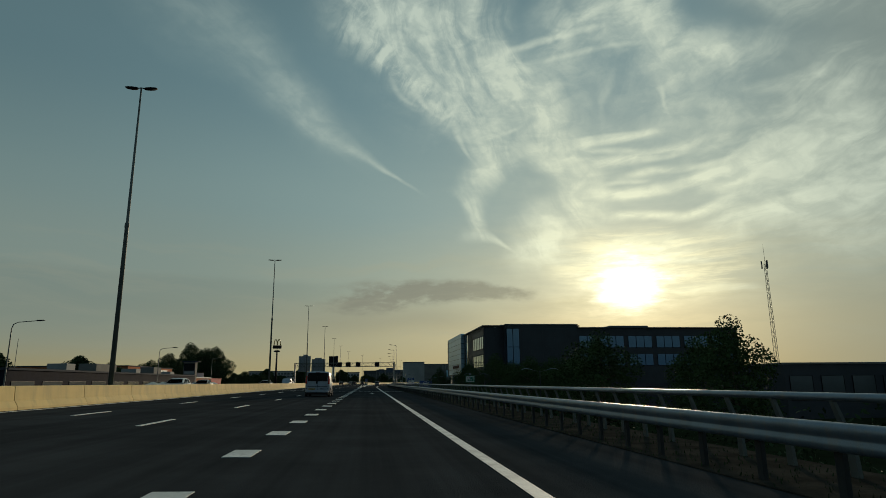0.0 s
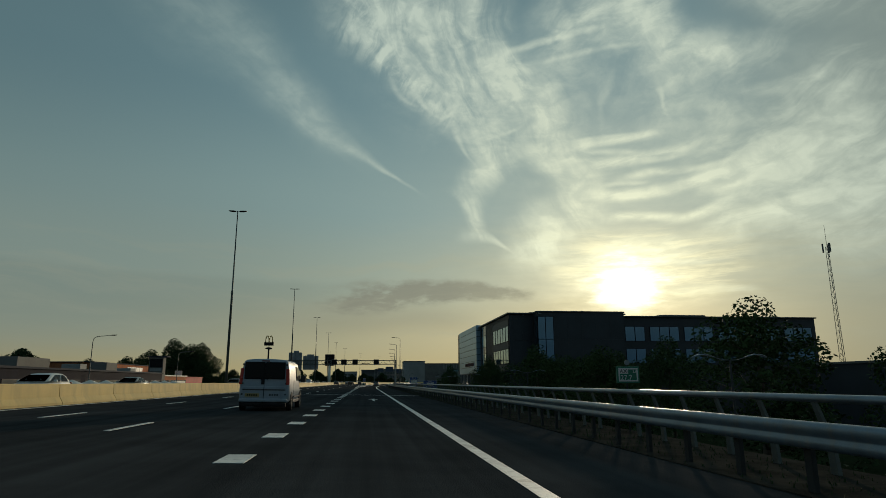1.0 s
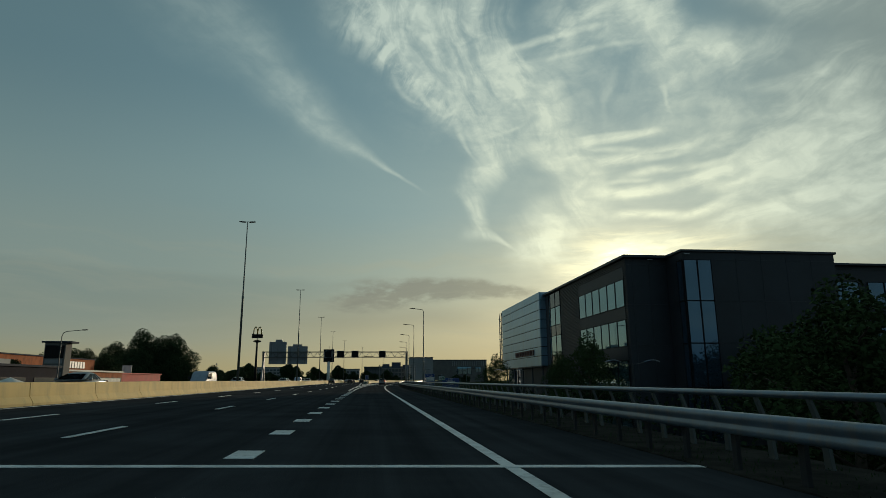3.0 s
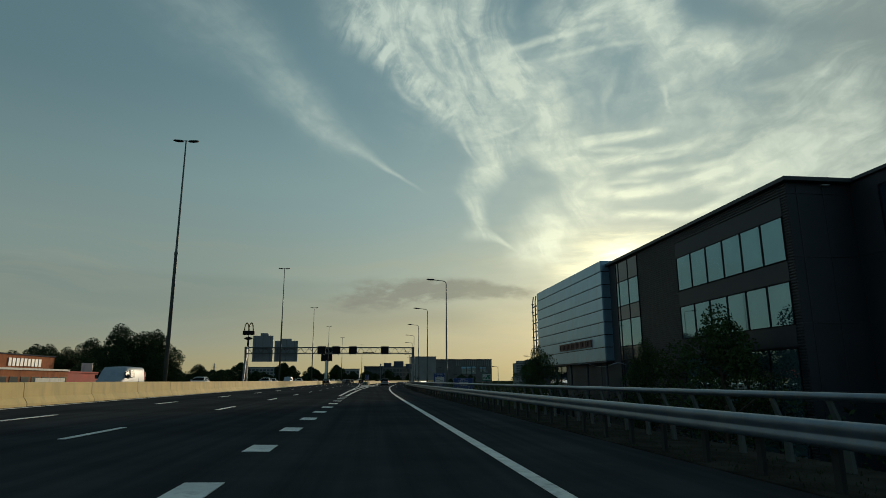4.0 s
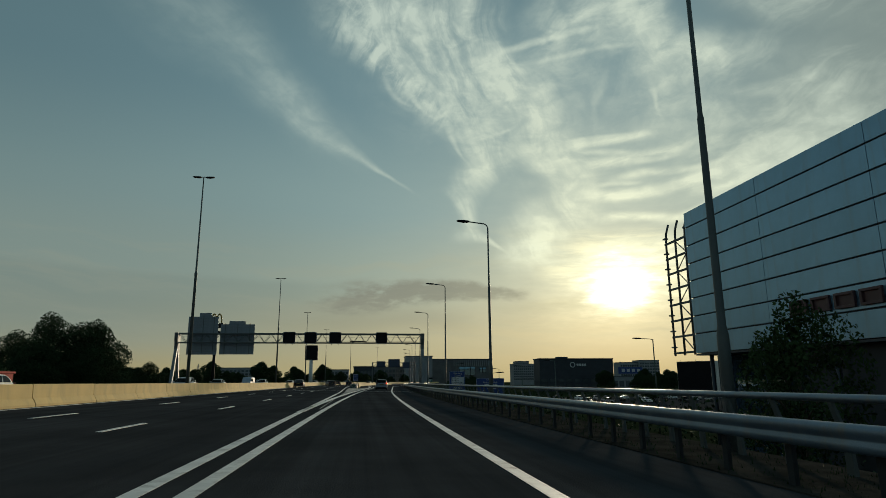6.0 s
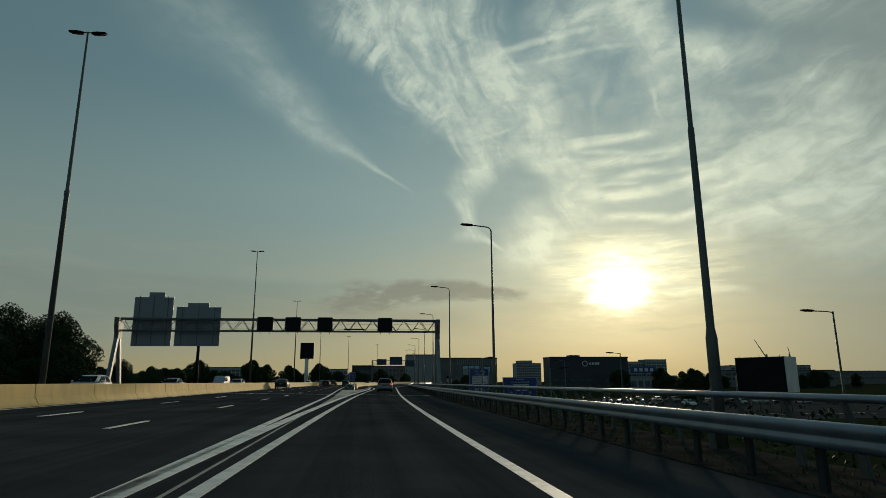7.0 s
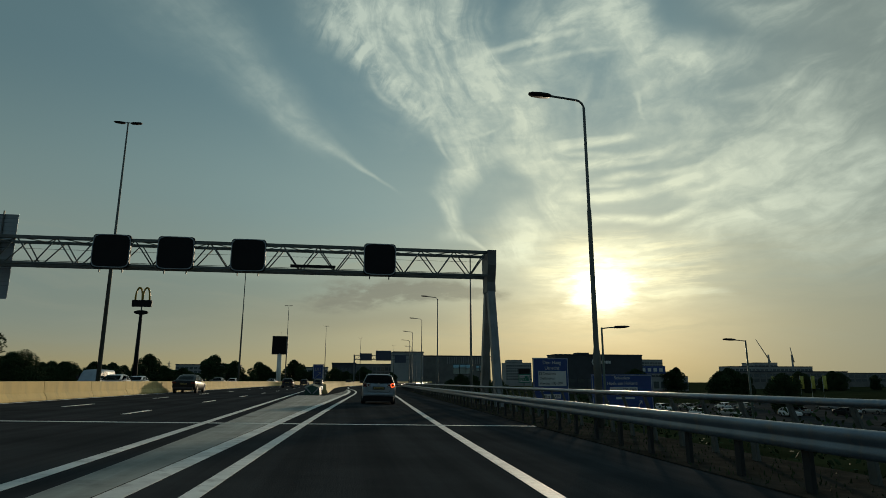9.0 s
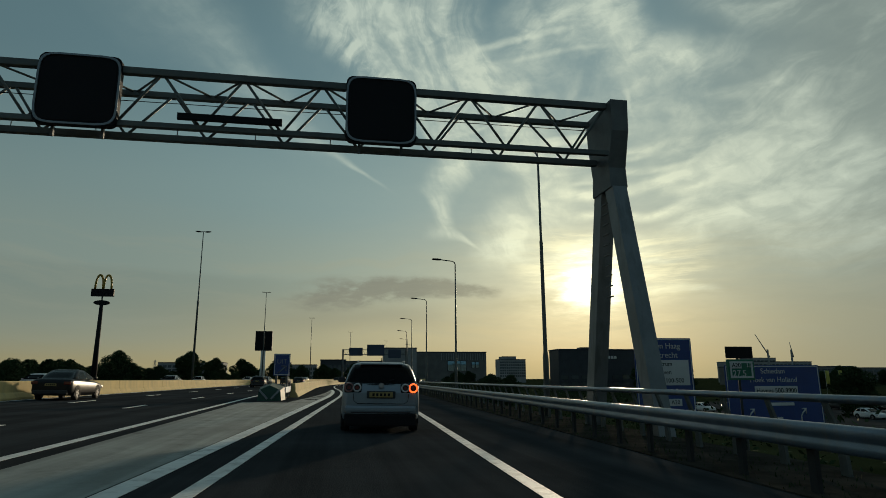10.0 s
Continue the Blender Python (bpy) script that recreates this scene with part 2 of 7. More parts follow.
    plume = n.m("MULTIPLY", plume, stroke((25.0, 19.7), (29.0, 20.0), 0.21, 0.21, 0.4, -0.16, None, 1, 0.3, True))
    plume = n.m("MULTIPLY", plume, stroke((21.8, 18.0), (25.4, 18.0), 0.21, 0.16, 0.4, 0.11, None, 1, 0.3, True))
    plume = n.m("MULTIPLY", plume, stroke((29.6, 18.6), (33.2, 19.1), 0.27, 0.21, 0.4, -0.16, None, 1, 0.3, True))
    plume = n.m("MULTIPLY", plume, stroke((30.6, 16.5), (34.8, 17.3), 0.32, 0.27, 0.42, -0.16, None, 1, 0.3, True))
    plume = n.m("MULTIPLY", plume, stroke((31.6, 21.9), (38.4, 22.0), 0.43, 0.43, 0.34, -0.27, ripples, 0.5, 0.3, True))
    plume = n.m("MULTIPLY", plume, stroke((34.2, 24.0), (42.0, 24.4), 0.48, 0.53, 0.32, -0.32, ripples, 0.5, 0.3, True))
    # the wide veil on the sunward side
    plume = n.m("MULTIPLY", plume, stroke((27.5, 22.1), (42.6, 21.4), 2.13, 3.72, 0.36, 0.53, veils, 0.22, 0.18, False))
    plume = n.m("MULTIPLY", plume, stroke((30.7, 18.3), (48.2, 17.9), 3.19, 4.79, 0.46, 0.53, veils, 0.22, 0.18, False))
    plume = n.m("MULTIPLY", plume, stroke((31.2, 13.3), (48.1, 12.8), 2.93, 4.26, 0.4, 0.32, veils, 0.22, 0.18, False))
    plume = n.m("MULTIPLY", plume, stroke((29.4, 26.7), (43.2, 26.0), 1.06, 1.38, 0.44, 0.64, veils, 0.22, 0.25, False))
    plume = n.m("MULTIPLY", plume, stroke((35.6, 25.1), (48.8, 22.3), 1.92, 2.34, 0.34, 0.32, veils, 0.22, 0.25, False))
    plume = n.m("MULTIPLY", plume, stroke((36.4, 31.6), (50.2, 26.7), 1.38, 2.13, 0.4, -0.21, veils, 0.22, 0.25, False))
    plume = n.m("MULTIPLY", plume, stroke((39.6, 17.0), (46.0, 18.0), 1.17, 1.60, 0.3, 0.00, ripples, 0.3, 0.25, False))
    plume = n.m("MULTIPLY", plume, stroke((21.1, 31.0), (33.4, 26.9), 2.66, 2.13, 0.3, 0.00, veils, 0.22, 0.25, False))
    # thin cloud that glows round the sun
    plume = n.m("MULTIPLY", plume, stroke((21.2, 11.9), (29.7, 12.2), 1.06, 1.38, 0.6, 0.74, ripples, 0.5, 0.25, False))
    plume = n.m("MULTIPLY", plume, stroke((27.5, 7.5), (33.9, 7.2), 0.64, 0.43, 0.5, 0.16, ripples, 0.5, 0.25, False))
    plume = n.m("MULTIPLY", plume, stroke((24.2, 11.0), (31.9, 10.2), 0.53, 0.43, 0.5, 0.21, ripples, 0.5, 0.25, False))
    plume = n.m("MULTIPLY", plume, stroke((13.8, 10.6), (20.7, 11.9), 1.60, 1.92, 0.34, 0.00, veils, 0.22, 0.3, False))
    # fine tearing of all the cloud
    torn_fine = n.smooth(n.noise(n.vec(n.m("MULTIPLY", a3, 0.38), n.m("MULTIPLY", e3, 0.62), 12.0), 1.0, 6.0, 0.58, 0.4).outputs["Fac"], 0.32, 0.68, 0.70, 1.24)
    density = n.m("MINIMUM", n.m("MULTIPLY", n.m("SUBTRACT", 1.0, plume), torn_fine), 0.92)
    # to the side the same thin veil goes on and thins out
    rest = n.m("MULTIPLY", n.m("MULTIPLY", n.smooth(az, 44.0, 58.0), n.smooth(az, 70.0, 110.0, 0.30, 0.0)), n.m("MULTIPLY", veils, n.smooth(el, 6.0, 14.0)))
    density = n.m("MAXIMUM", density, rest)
    near_sun = n.m("POWER", 2.71828, n.m("MULTIPLY", ang, -1.0 / 14.0))
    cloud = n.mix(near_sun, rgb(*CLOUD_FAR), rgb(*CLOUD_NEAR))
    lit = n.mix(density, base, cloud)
    # one low grey bank with a ragged upper edge, and a fainter shelf under it
    bn = n.noise(n.vec(n.m("MULTIPLY", a3, 0.30), n.m("MULTIPLY", e3, 0.75), 1.7), 1.0, 7.0, 0.62).outputs["Fac"]
    bank = n.m("SUBTRACT", 1.0, stroke((-3.6, 7.5), (14.5, 7.9), 1.55, 0.85, 1.0, 0.25, None, 1, 0.25, True))
    bank = n.smooth(n.m("MULTIPLY", bank, n.m("MULTIPLY_ADD", bn, 3.4, -0.75)), 0.12, 0.80, 0.0, 0.80)
    shelf = n.m("SUBTRACT", 1.0, stroke((-5.1, 5.8), (10.2, 5.2), 1.3, 1.0, 0.30, 0.0, None, 1, 0.3, True))
    lit = n.mix(shelf, lit, rgb(*BANK))
    lit = n.mix(bank, lit, rgb(*BANK))
    # a long level edge of haze far from the sun
    haze = n.m("MULTIPLY", n.smooth(n.m("ADD", e3, n.m("MULTIPLY", n.m("SUBTRACT", bn, 0.5), 0.5)), 8.7, 9.7, 0.16, 0.0), n.m("MULTIPLY", n.smooth(az, 3.0, -8.0, 0.0, 1.0), n.smooth(el, 2.0, 7.0)))
    lit = n.mix(haze, lit, rgb(0.10, 0.12, 0.10))
    # faint level streaks of thin cloud low over the horizon
    level = n.smooth(n.noise(n.vec(n.m("MULTIPLY", a2, 0.045), n.m("MULTIPLY", e2, 0.55), 8.8), 1.0, 6.0, 0.6).outputs["Fac"], 0.45, 0.70)
    low = n.m("MULTIPLY", n.m("MULTIPLY", level, n.smooth(el, 1.0, 5.0)), n.smooth(el, 9.0, 16.0, 0.34, 0.0))
    lit = n.mix(low, lit, n.mix(near_sun, rgb(0.24, 0.26, 0.21), rgb(0.62, 0.58, 0.36)))
    glow_bar = n.smooth(n.noise(n.vec(n.m("MULTIPLY", a3, 0.11), n.m("MULTIPLY", e3, 0.85), 6.1), 1.0, 6.0, 0.62).outputs["Fac"], 0.44, 0.66)
    glow_bar = n.m("MULTIPLY", n.m("MULTIPLY", glow_bar, spot(25.5, 10.2, 9.0, 3.6)), 0.55)
    lit = n.mix(glow_bar, lit, rgb(0.98, 0.92, 0.58))
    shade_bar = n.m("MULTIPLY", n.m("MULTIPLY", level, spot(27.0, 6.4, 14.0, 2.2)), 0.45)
    lit = n.mix(shade_bar, lit, rgb(0.34, 0.31, 0.20))
    # the sun's glare in the haze
    torn = n.noise(n.vec(n.m("MULTIPLY", az, 0.24), n.m("MULTIPLY", el, 0.95), 3.0), 1.0, 6.0, 0.6).outputs["Fac"]
    # the glare lies flatter than it is wide
    flat_a, flat_e = n.m("SUBTRACT", az, math.degrees(SUN_AZ)), n.m("MULTIPLY", n.m("SUBTRACT", el, math.degrees(SUN_EL)), 1.3)
    ang = n.m("SQRT", n.m("ADD", n.m("MULTIPLY", flat_a, flat_a), n.m("MULTIPLY", flat_e, flat_e)))
    ang = n.m("MAXIMUM", n.m("ADD", ang, n.m("MULTIPLY", n.m("SUBTRACT", torn, 0.5), n.m("MULTIPLY", n.smooth(ang, 0.3, 3.5), 7.5))), 0.0)
    def lobe(width, gain, color, power=1.0):
        f = n.m("POWER", 2.71828, n.m("MULTIPLY", n.m("POWER", n.m("DIVIDE", ang, width), power), -1.0))
        return n.mix(1.0, rgb(color[0] * gain, color[1] * gain, color[2] * gain), f, "MULTIPLY")

    thick = n.smooth(el, 0.5, 8.5, 0.30, 1.0)      # dusty air dims the glare towards the horizon
    for width, gain, color, power in GLARE:
        lit = n.mix(1.0, lit, n.mix(1.0, lobe(width, gain, color, power), thick, "MULTIPLY"), "ADD")
    n.link(lit, bg.inputs["Color"])
    bg.inputs["Strength"].default_value = 1.0
    n.link(bg.outputs[0], out.inputs[0])


SKY_GAIN = (0.03, 0.03, 0.03)
SKY_STOPS = ((0.0, (0.41, 0.36, 0.19)), (4.0, (0.365, 0.36, 0.235)), (9.0, (0.262, 0.33, 0.28)), (16.0, (0.198, 0.305, 0.308)), (27.0, (0.135, 0.24, 0.27)), (40.0, (0.11, 0.20, 0.23)))
CLOUD_FAR = (0.42, 0.51, 0.46)
CLOUD_NEAR = (0.92, 0.92, 0.64)
BANK = (0.185, 0.19, 0.155)
GLARE = ((2.2, 1.7, (1.0, 0.97, 0.80), 2.0), (5.0, 0.54, (1.0, 0.90, 0.50), 1.15), (15.0, 0.10, (1.0, 0.86, 0.42), 1.0))
build_world()

sun = new("sun", bpy.data.lights.new("sun", "SUN"))
sun.data.energy, sun.data.angle, sun.data.color = 2.1, radians(2.5), (1.0, 0.82, 0.58)
sun.matrix_world = look(SUN_DIR * 500, (0, 0, 0))


# ---- materials ----
def material(name, color, rough=0.7, metal=0.0, vary=0.25, scale=3.0, fine=60.0, bump=0.15, dirt=None, spec=0.5, random_piece=0.0, tracks=0.0):
    """A worn surface: colour that drifts at two scales, uneven gloss and a fine relief."""
    mt = bpy.data.materials.new(name)
    mt.use_nodes = True
    n = Net(mt.node_tree)
    b = mt.node_tree.nodes["Principled BSDF"]
    pos = n.add("ShaderNodeTexCoord").outputs["Object"]
    big, small = n.noise(pos, scale, 5.0, 0.6).outputs["Fac"], n.noise(pos, fine, 3.0, 0.6).outputs["Fac"]
    f = n.m("ADD", n.m("MULTIPLY", n.smooth(big, 0.3, 0.7), 0.7), n.m("MULTIPLY", small, 0.3))
    lo, hi = rgb(*[c * (1 - vary) for c in color]), rgb(*[min(c * (1 + vary), 1) for c in color])
    col = n.mix(f, lo, hi)
    if dirt:
        streak = n.add("ShaderNodeMapping")
        n.link(pos, streak.inputs["Vector"])
        streak.inputs["Scale"].default_value = (1, 1, 0.15)
        s = n.noise(streak.outputs[0], scale * 2.5, 6.0, 0.65).outputs["Fac"]
        col = n.mix(n.smooth(s, 0.48, 0.72, 0.0, 0.7), col, rgb(*dirt))
    if tracks:
        # long pale and dark streaks that traffic leaves along the road
        lay = n.add("ShaderNodeMapping")
        n.link(pos, lay.inputs["Vector"])
        lay.inputs["Scale"].default_value = (1.6, 0.018, 1.0)
        t1 = n.smooth(n.noise(lay.outputs[0], 1.0, 5.0, 0.62).outputs["Fac"], 0.3, 0.7, 1 - tracks, 1 + tracks)
        t2 = n.smooth(n.noise(pos, 0.12, 4.0, 0.6).outputs["Fac"], 0.3, 0.7, 1 - tracks * 0.5, 1 + tracks * 0.5)
        col = n.mix(1.0, n.mix(1.0, col, t1, "MULTIPLY"), t2, "MULTIPLY")
    if random_piece:
        r = n.add("ShaderNodeObjectInfo").outputs["Random"]
        col = n.mix(1.0, col, n.mix(r, rgb(*[1 - random_piece] * 3), rgb(1, 1, 1)), "MULTIPLY")
    n.link(col, b.inputs["Base Color"])
    n.link(n.m("ADD", rough - 0.08, n.m("MULTIPLY", big, 0.16), clamp=True), b.inputs["Roughness"])
    b.inputs["Metallic"].default_value = metal
    b.inputs["Specular IOR Level"].default_value = spec
    if bump:
        bp = n.add("ShaderNodeBump")
        bp.inputs["Strength"].default_value = bump
        bp.inputs["Distance"].default_value = 0.02
        n.link(small, bp.inputs["Height"])
        n.link(bp.outputs[0], b.inputs["Normal"])
    return mt


def lamp_material(name, color, strength):
    mt = bpy.data.materials.new(name)
    mt.use_nodes = True
    b = mt.node_tree.nodes["Principled BSDF"]
    b.inputs["Base Color"].default_value = rgb(*color)
    b.inputs["Roughness"].default_value = 0.25
    b.inputs["Emission Color"].default_value = rgb(*color)
    b.inputs["Emission Strength"].default_value = strength
    return mt


def glass_material(name, color, rough=0.05, ior=1.5, mirror=0.0, spec=0.5):
    """Tinted, mirror-like window glass in front of a dark room."""
    mt = bpy.data.materials.new(name)
    mt.use_nodes = True
    n = Net(mt.node_tree)
    b = mt.node_tree.nodes["Principled BSDF"]
    pos = n.add("ShaderNodeTexCoord").outputs["Object"]
    f = n.noise(pos, 0.6, 3.0).outputs["Fac"]
    n.link(n.mix(f, rgb(*[c * 0.7 for c in color]), rgb(*color)), b.inputs["Base Color"])
    b.inputs["Roughness"].default_value = rough
    b.inputs["IOR"].default_value = ior
    b.inputs["Metallic"].default_value = mirror      # mirror-coated solar glazing
    b.inputs["Specular IOR Level"].default_value = spec
    return mt


ASPHALT = material("asphalt", (0.045, 0.048, 0.051), 0.95, 0, 0.20, 0.35, 45, 0.5, spec=0.0, tracks=0.18)
SIDE_ASPHALT = material("service_asphalt", (0.045, 0.048, 0.050), 0.9, 0, 0.3, 0.2, 20, 0.4, spec=0.0)
PAINT_WHITE = material("road_paint", (0.66, 0.68, 0.66), 0.65, 0, 0.22, 1.2, 25, 0.3, dirt=(0.25, 0.25, 0.24))
GORE_GREY = material("gore_paint", (0.20, 0.23, 0.22), 0.75, 0, 0.25, 0.5, 12, 0.3, dirt=(0.09, 0.10, 0.10), tracks=0.3)
CONCRETE = material("concrete", (0.62, 0.47, 0.20), 0.85, 0, 0.14, 0.5, 30, 0.4, dirt=(0.45, 0.36, 0.18), random_piece=0.10)
STEEL = material("galvanised_steel", (0.155, 0.21, 0.27), 0.42, 0.7, 0.22, 2.0, 40, 0.12, dirt=(0.22, 0.22, 0.21))
STEEL_DULL = material("weathered_steel", (0.13, 0.14, 0.14), 0.62, 0.5, 0.25, 1.5, 30, 0.15)
GANTRY = material("gantry_steel", (0.19, 0.21, 0.22), 0.55, 0.5, 0.2, 1.2, 25, 0.12, dirt=(0.11, 0.12, 0.12))
POLE = material("pole_paint", (0.10, 0.115, 0.11), 0.6, 0.2, 0.25, 1.0, 20, 0.1)
POLE_GREEN = material("pole_green", (0.07, 0.10, 0.085), 0.55, 0.2, 0.25, 1.0, 20, 0.1)
BLACK = material("black_housing", (0.010, 0.010, 0.012), 0.6, 0, 0.3, 2.0, 30, 0.1, spec=0.15)
RUBBER = material("rubber", (0.012, 0.012, 0.012), 0.85, 0, 0.3, 6.0, 80, 0.2)
GRASS = material("grass", (0.020, 0.028, 0.014), 0.95, 0, 0.45, 0.15, 6, 0.8, dirt=(0.026, 0.027, 0.018), spec=0.0)
LEAF = material("leaf", (0.045, 0.075, 0.028), 0.75, 0, 0.4, 0.6, 9, 0.0, spec=0.05)
LEAF_DARK = material("leaf_dark", (0.032, 0.055, 0.024), 0.75, 0, 0.4, 0.5, 9, 0.0, spec=0.05)
BARK = material("bark", (0.09, 0.07, 0.05), 0.9, 0, 0.35, 3.0, 30, 0.6)
CLAD = material("anthracite_cladding", (0.050, 0.056, 0.066), 0.5, 0.35, 0.18, 0.4, 25, 0.1)
CLAD_FLAT = material("anthracite_panel", (0.030, 0.036, 0.046), 0.55, 0.2, 0.2, 0.4, 20, 0.1)
SILVER = material("silver_cladding", (0.27, 0.44, 0.58), 0.35, 0.75, 0.10, 0.5, 30, 0.06, dirt=(0.27, 0.34, 0.40), random_piece=0.08)
WINDOW = glass_material("window_glass", (0.24, 0.42, 0.48), 0.03, 1.5, 0.8)
# window glass darkened: the dimmer surroundings these panes mirror are put into the tint
WINDOW_DARK = glass_material("dark_glass", (0.10, 0.18, 0.27), 0.03, 1.5, 0.75)
FAR_GLASS = glass_material("far_glass", (0.11, 0.125, 0.13), 0.12, 1.5, 0.3)
SPANDREL = glass_material("spandrel_glass", (0.05, 0.07, 0.085), 0.08, 1.6, 0.3)
CAR_GLASS = glass_material("car_glass", (0.008, 0.010, 0.011), 0.14, 1.45, spec=0.16)
RED_LETTER = material("letter_red", (0.10, 0.045, 0.045), 0.5, 0.1, 0.15, 2, 20, 0.05)
BRICK = material("brick_red", (0.33, 0.125, 0.06), 0.9, 0, 0.3, 0.6, 18, 0.4, dirt=(0.18, 0.09, 0.06), spec=0.08)
ROOF_DARK = material("roof_dark", (0.042, 0.048, 0.062), 0.8, 0, 0.3, 0.5, 12, 0.2, spec=0.05)
WHITE_WALL = material("white_wall", (0.66, 0.65, 0.60), 0.8, 0, 0.12, 0.5, 15, 0.15, dirt=(0.42, 0.40, 0.36))
RED_CLAD = material("red_cladding", (0.36, 0.05, 0.04), 0.7, 0, 0.2, 0.5, 10, 0.1, spec=0.1)
GREY_WALL = material("grey_facade", (0.15, 0.15, 0.145), 0.85, 0, 0.2, 0.2, 6, 0.15, spec=0.1)
SHED_WALL = material("shed_wall", (0.016, 0.017, 0.026), 0.85, 0, 0.25, 0.4, 12, 0.1, spec=0.05)
FAR_WALL = material("far_facade", (0.26, 0.27, 0.27), 0.9, 0, 0.2, 0.1, 2, 0.0)
SIGN_BLUE = material("sign_blue", (0.014, 0.046, 0.19), 0.45, 0, 0.12, 0.8, 20, 0.03)
# sign blue dulled: the shade on the second gantry's panels is put into the colour
SIGN_SHADED = material("sign_shaded", (0.028, 0.045, 0.080), 0.5, 0, 0.15, 0.8, 10, 0.03)
SIGN_GREEN = material("sign_green", (0.01, 0.13, 0.075), 0.45, 0, 0.12, 1.5, 20, 0.03)
SIGN_WHITE = material("sign_white", (0.54, 0.56, 0.56), 0.5, 0, 0.08, 1.5, 20, 0.03)
SIGN_BACK = material("sign_back", (0.22, 0.255, 0.28), 0.5, 0.5, 0.15, 0.9, 20, 0.05)
GOLD = material("yellow_plastic", (0.36, 0.22, 0.02), 0.45, 0, 0.12, 1.5, 20, 0.03)
YELLOW = material("plate_yellow", (0.30, 0.23, 0.08), 0.5, 0, 0.08, 6, 60, 0.03)
FLAG = material("flag_yellow", (0.42, 0.40, 0.08), 0.8, 0, 0.2, 1.5, 20, 0.1)
CUSHION_GREEN = material("cushion_green", (0.012, 0.06, 0.042), 0.6, 0, 0.2, 2, 20, 0.1)
PAINT_SILVER = material("car_silver", (0.22, 0.265, 0.305), 0.34, 0.45, 0.08, 1.0, 200, 0.0, dirt=(0.20, 0.23, 0.255))
PAINT_VAN = material("van_white", (0.28, 0.33, 0.39), 0.45, 0.0, 0.08, 1.0, 60, 0.02, dirt=(0.22, 0.26, 0.30), spec=0.22)
PAINT_DARK = material("car_dark", (0.010, 0.011, 0.013), 0.32, 0.0, 0.15, 1.0, 200, 0.0, spec=0.22)
PAINT_BLACK = material("car_black", (0.014, 0.014, 0.016), 0.25, 0.1, 0.2, 1.0, 200, 0.0)
PAINT_GREY = material("car_grey", (0.22, 0.235, 0.24), 0.3, 0.5, 0.12, 1.0, 200, 0.0)
PAINT_PALE = material("car_white", (0.66, 0.67, 0.66), 0.35, 0.0, 0.08, 1.0, 80, 0.0)
TRIM = material("dark_plastic", (0.03, 0.03, 0.032), 0.65, 0, 0.2, 5, 60, 0.1)
ALLOY = material("alloy", (0.30, 0.30, 0.31), 0.3, 0.9, 0.1, 8, 60, 0.02)
TAIL_RED = material("tail_red", (0.12, 0.014, 0.012), 0.2, 0, 0.15, 8, 40, 0.0)
TAIL_CLEAR = material("tail_ring", (0.62, 0.60, 0.60), 0.2, 0.3, 0.1, 8, 40, 0.0)
VAN_LAMP = material("van_lamp", (0.42, 0.03, 0.02), 0.25, 0, 0.1, 8, 40, 0.0)
TAIL_DIM = material("tail_dim", (0.26, 0.13, 0.13), 0.25, 0.2, 0.1, 8, 40, 0.0)
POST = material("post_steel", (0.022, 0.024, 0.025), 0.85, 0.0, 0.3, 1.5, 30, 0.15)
TAIL_LIT = lamp_material("tail_lit", (1.0, 0.10, 0.02), 2.2)
SCREEN = material("screen_black", (0.007, 0.008, 0.010), 0.45, 0, 0.3, 0.5, 30, 0.02, spec=0.12)


# ---- building blocks ----
def box(bm, c, s, rot=0.0, bevel=0.0, tilt=None):
    m = Matrix.Translation(c) @ Matrix.Rotation(rot, 4, "Z")
    if tilt:
        m = m @ Euler(tilt).to_matrix().to_4x4()
    r = bmesh.ops.create_cube(bm, size=1.0, matrix=m @ Matrix.Diagonal((*s, 1)))
    if bevel:
        edges = list({e for v in r["verts"] for e in v.link_edges})
        bmesh.ops.bevel(bm, geom=edges, offset=bevel, segments=2, affect="EDGES", profile=0.6)
    return r["verts"]


def tube(bm, a, b, ra, rb=None, sides=10, cap=True):
    a, b = Vector(a), Vector(b)
    rb = ra if rb is None else rb
    q = (b - a).to_track_quat("Z", "Y").to_matrix()
    rings = []
    for p, r in ((a, ra), (b, rb)):
        rings.append([bm.verts.new(p + q @ Vector((r * math.cos(2 * math.pi * i / sides), r * math.sin(2 * math.pi * i / sides), 0))) for i in range(sides)])
    for i in range(sides):
        j = (i + 1) % sides
        bm.faces.new((rings[0][i], rings[0][j], rings[1][j], rings[1][i])).smooth = True
    if cap:
        bm.faces.new(rings[0][::-1])
        bm.faces.new(rings[1])


def pipe(bm, pts, r, sides=8):
    """A bent tube through points; r may be one radius or one for each point."""
    pts = [Vector(p) for p in pts]
    rs = r if isinstance(r, (list, tuple)) else [r] * len(pts)
    rings = []
    for i, p in enumerate(pts):
        d = (pts[min(i + 1, len(pts) - 1)] - pts[max(i - 1, 0)]).normalized()
        up = Vector((0, 0, 1)) if abs(d.z) < 0.95 else Vector((0, 1, 0))
        s = d.cross(up).normalized()
        u = s.cross(d)
        rings.append([bm.verts.new(p + rs[i] * (math.cos(2 * math.pi * k / sides) * s + math.sin(2 * math.pi * k / sides) * u)) for k in range(sides)])
    for a, b in zip(rings, rings[1:]):
        for k in range(sides):
            j = (k + 1) % sides
            bm.faces.new((a[k], a[j], b[j], b[k])).smooth = True
    bm.faces.new(rings[0][::-1])
    bm.faces.new(rings[-1])


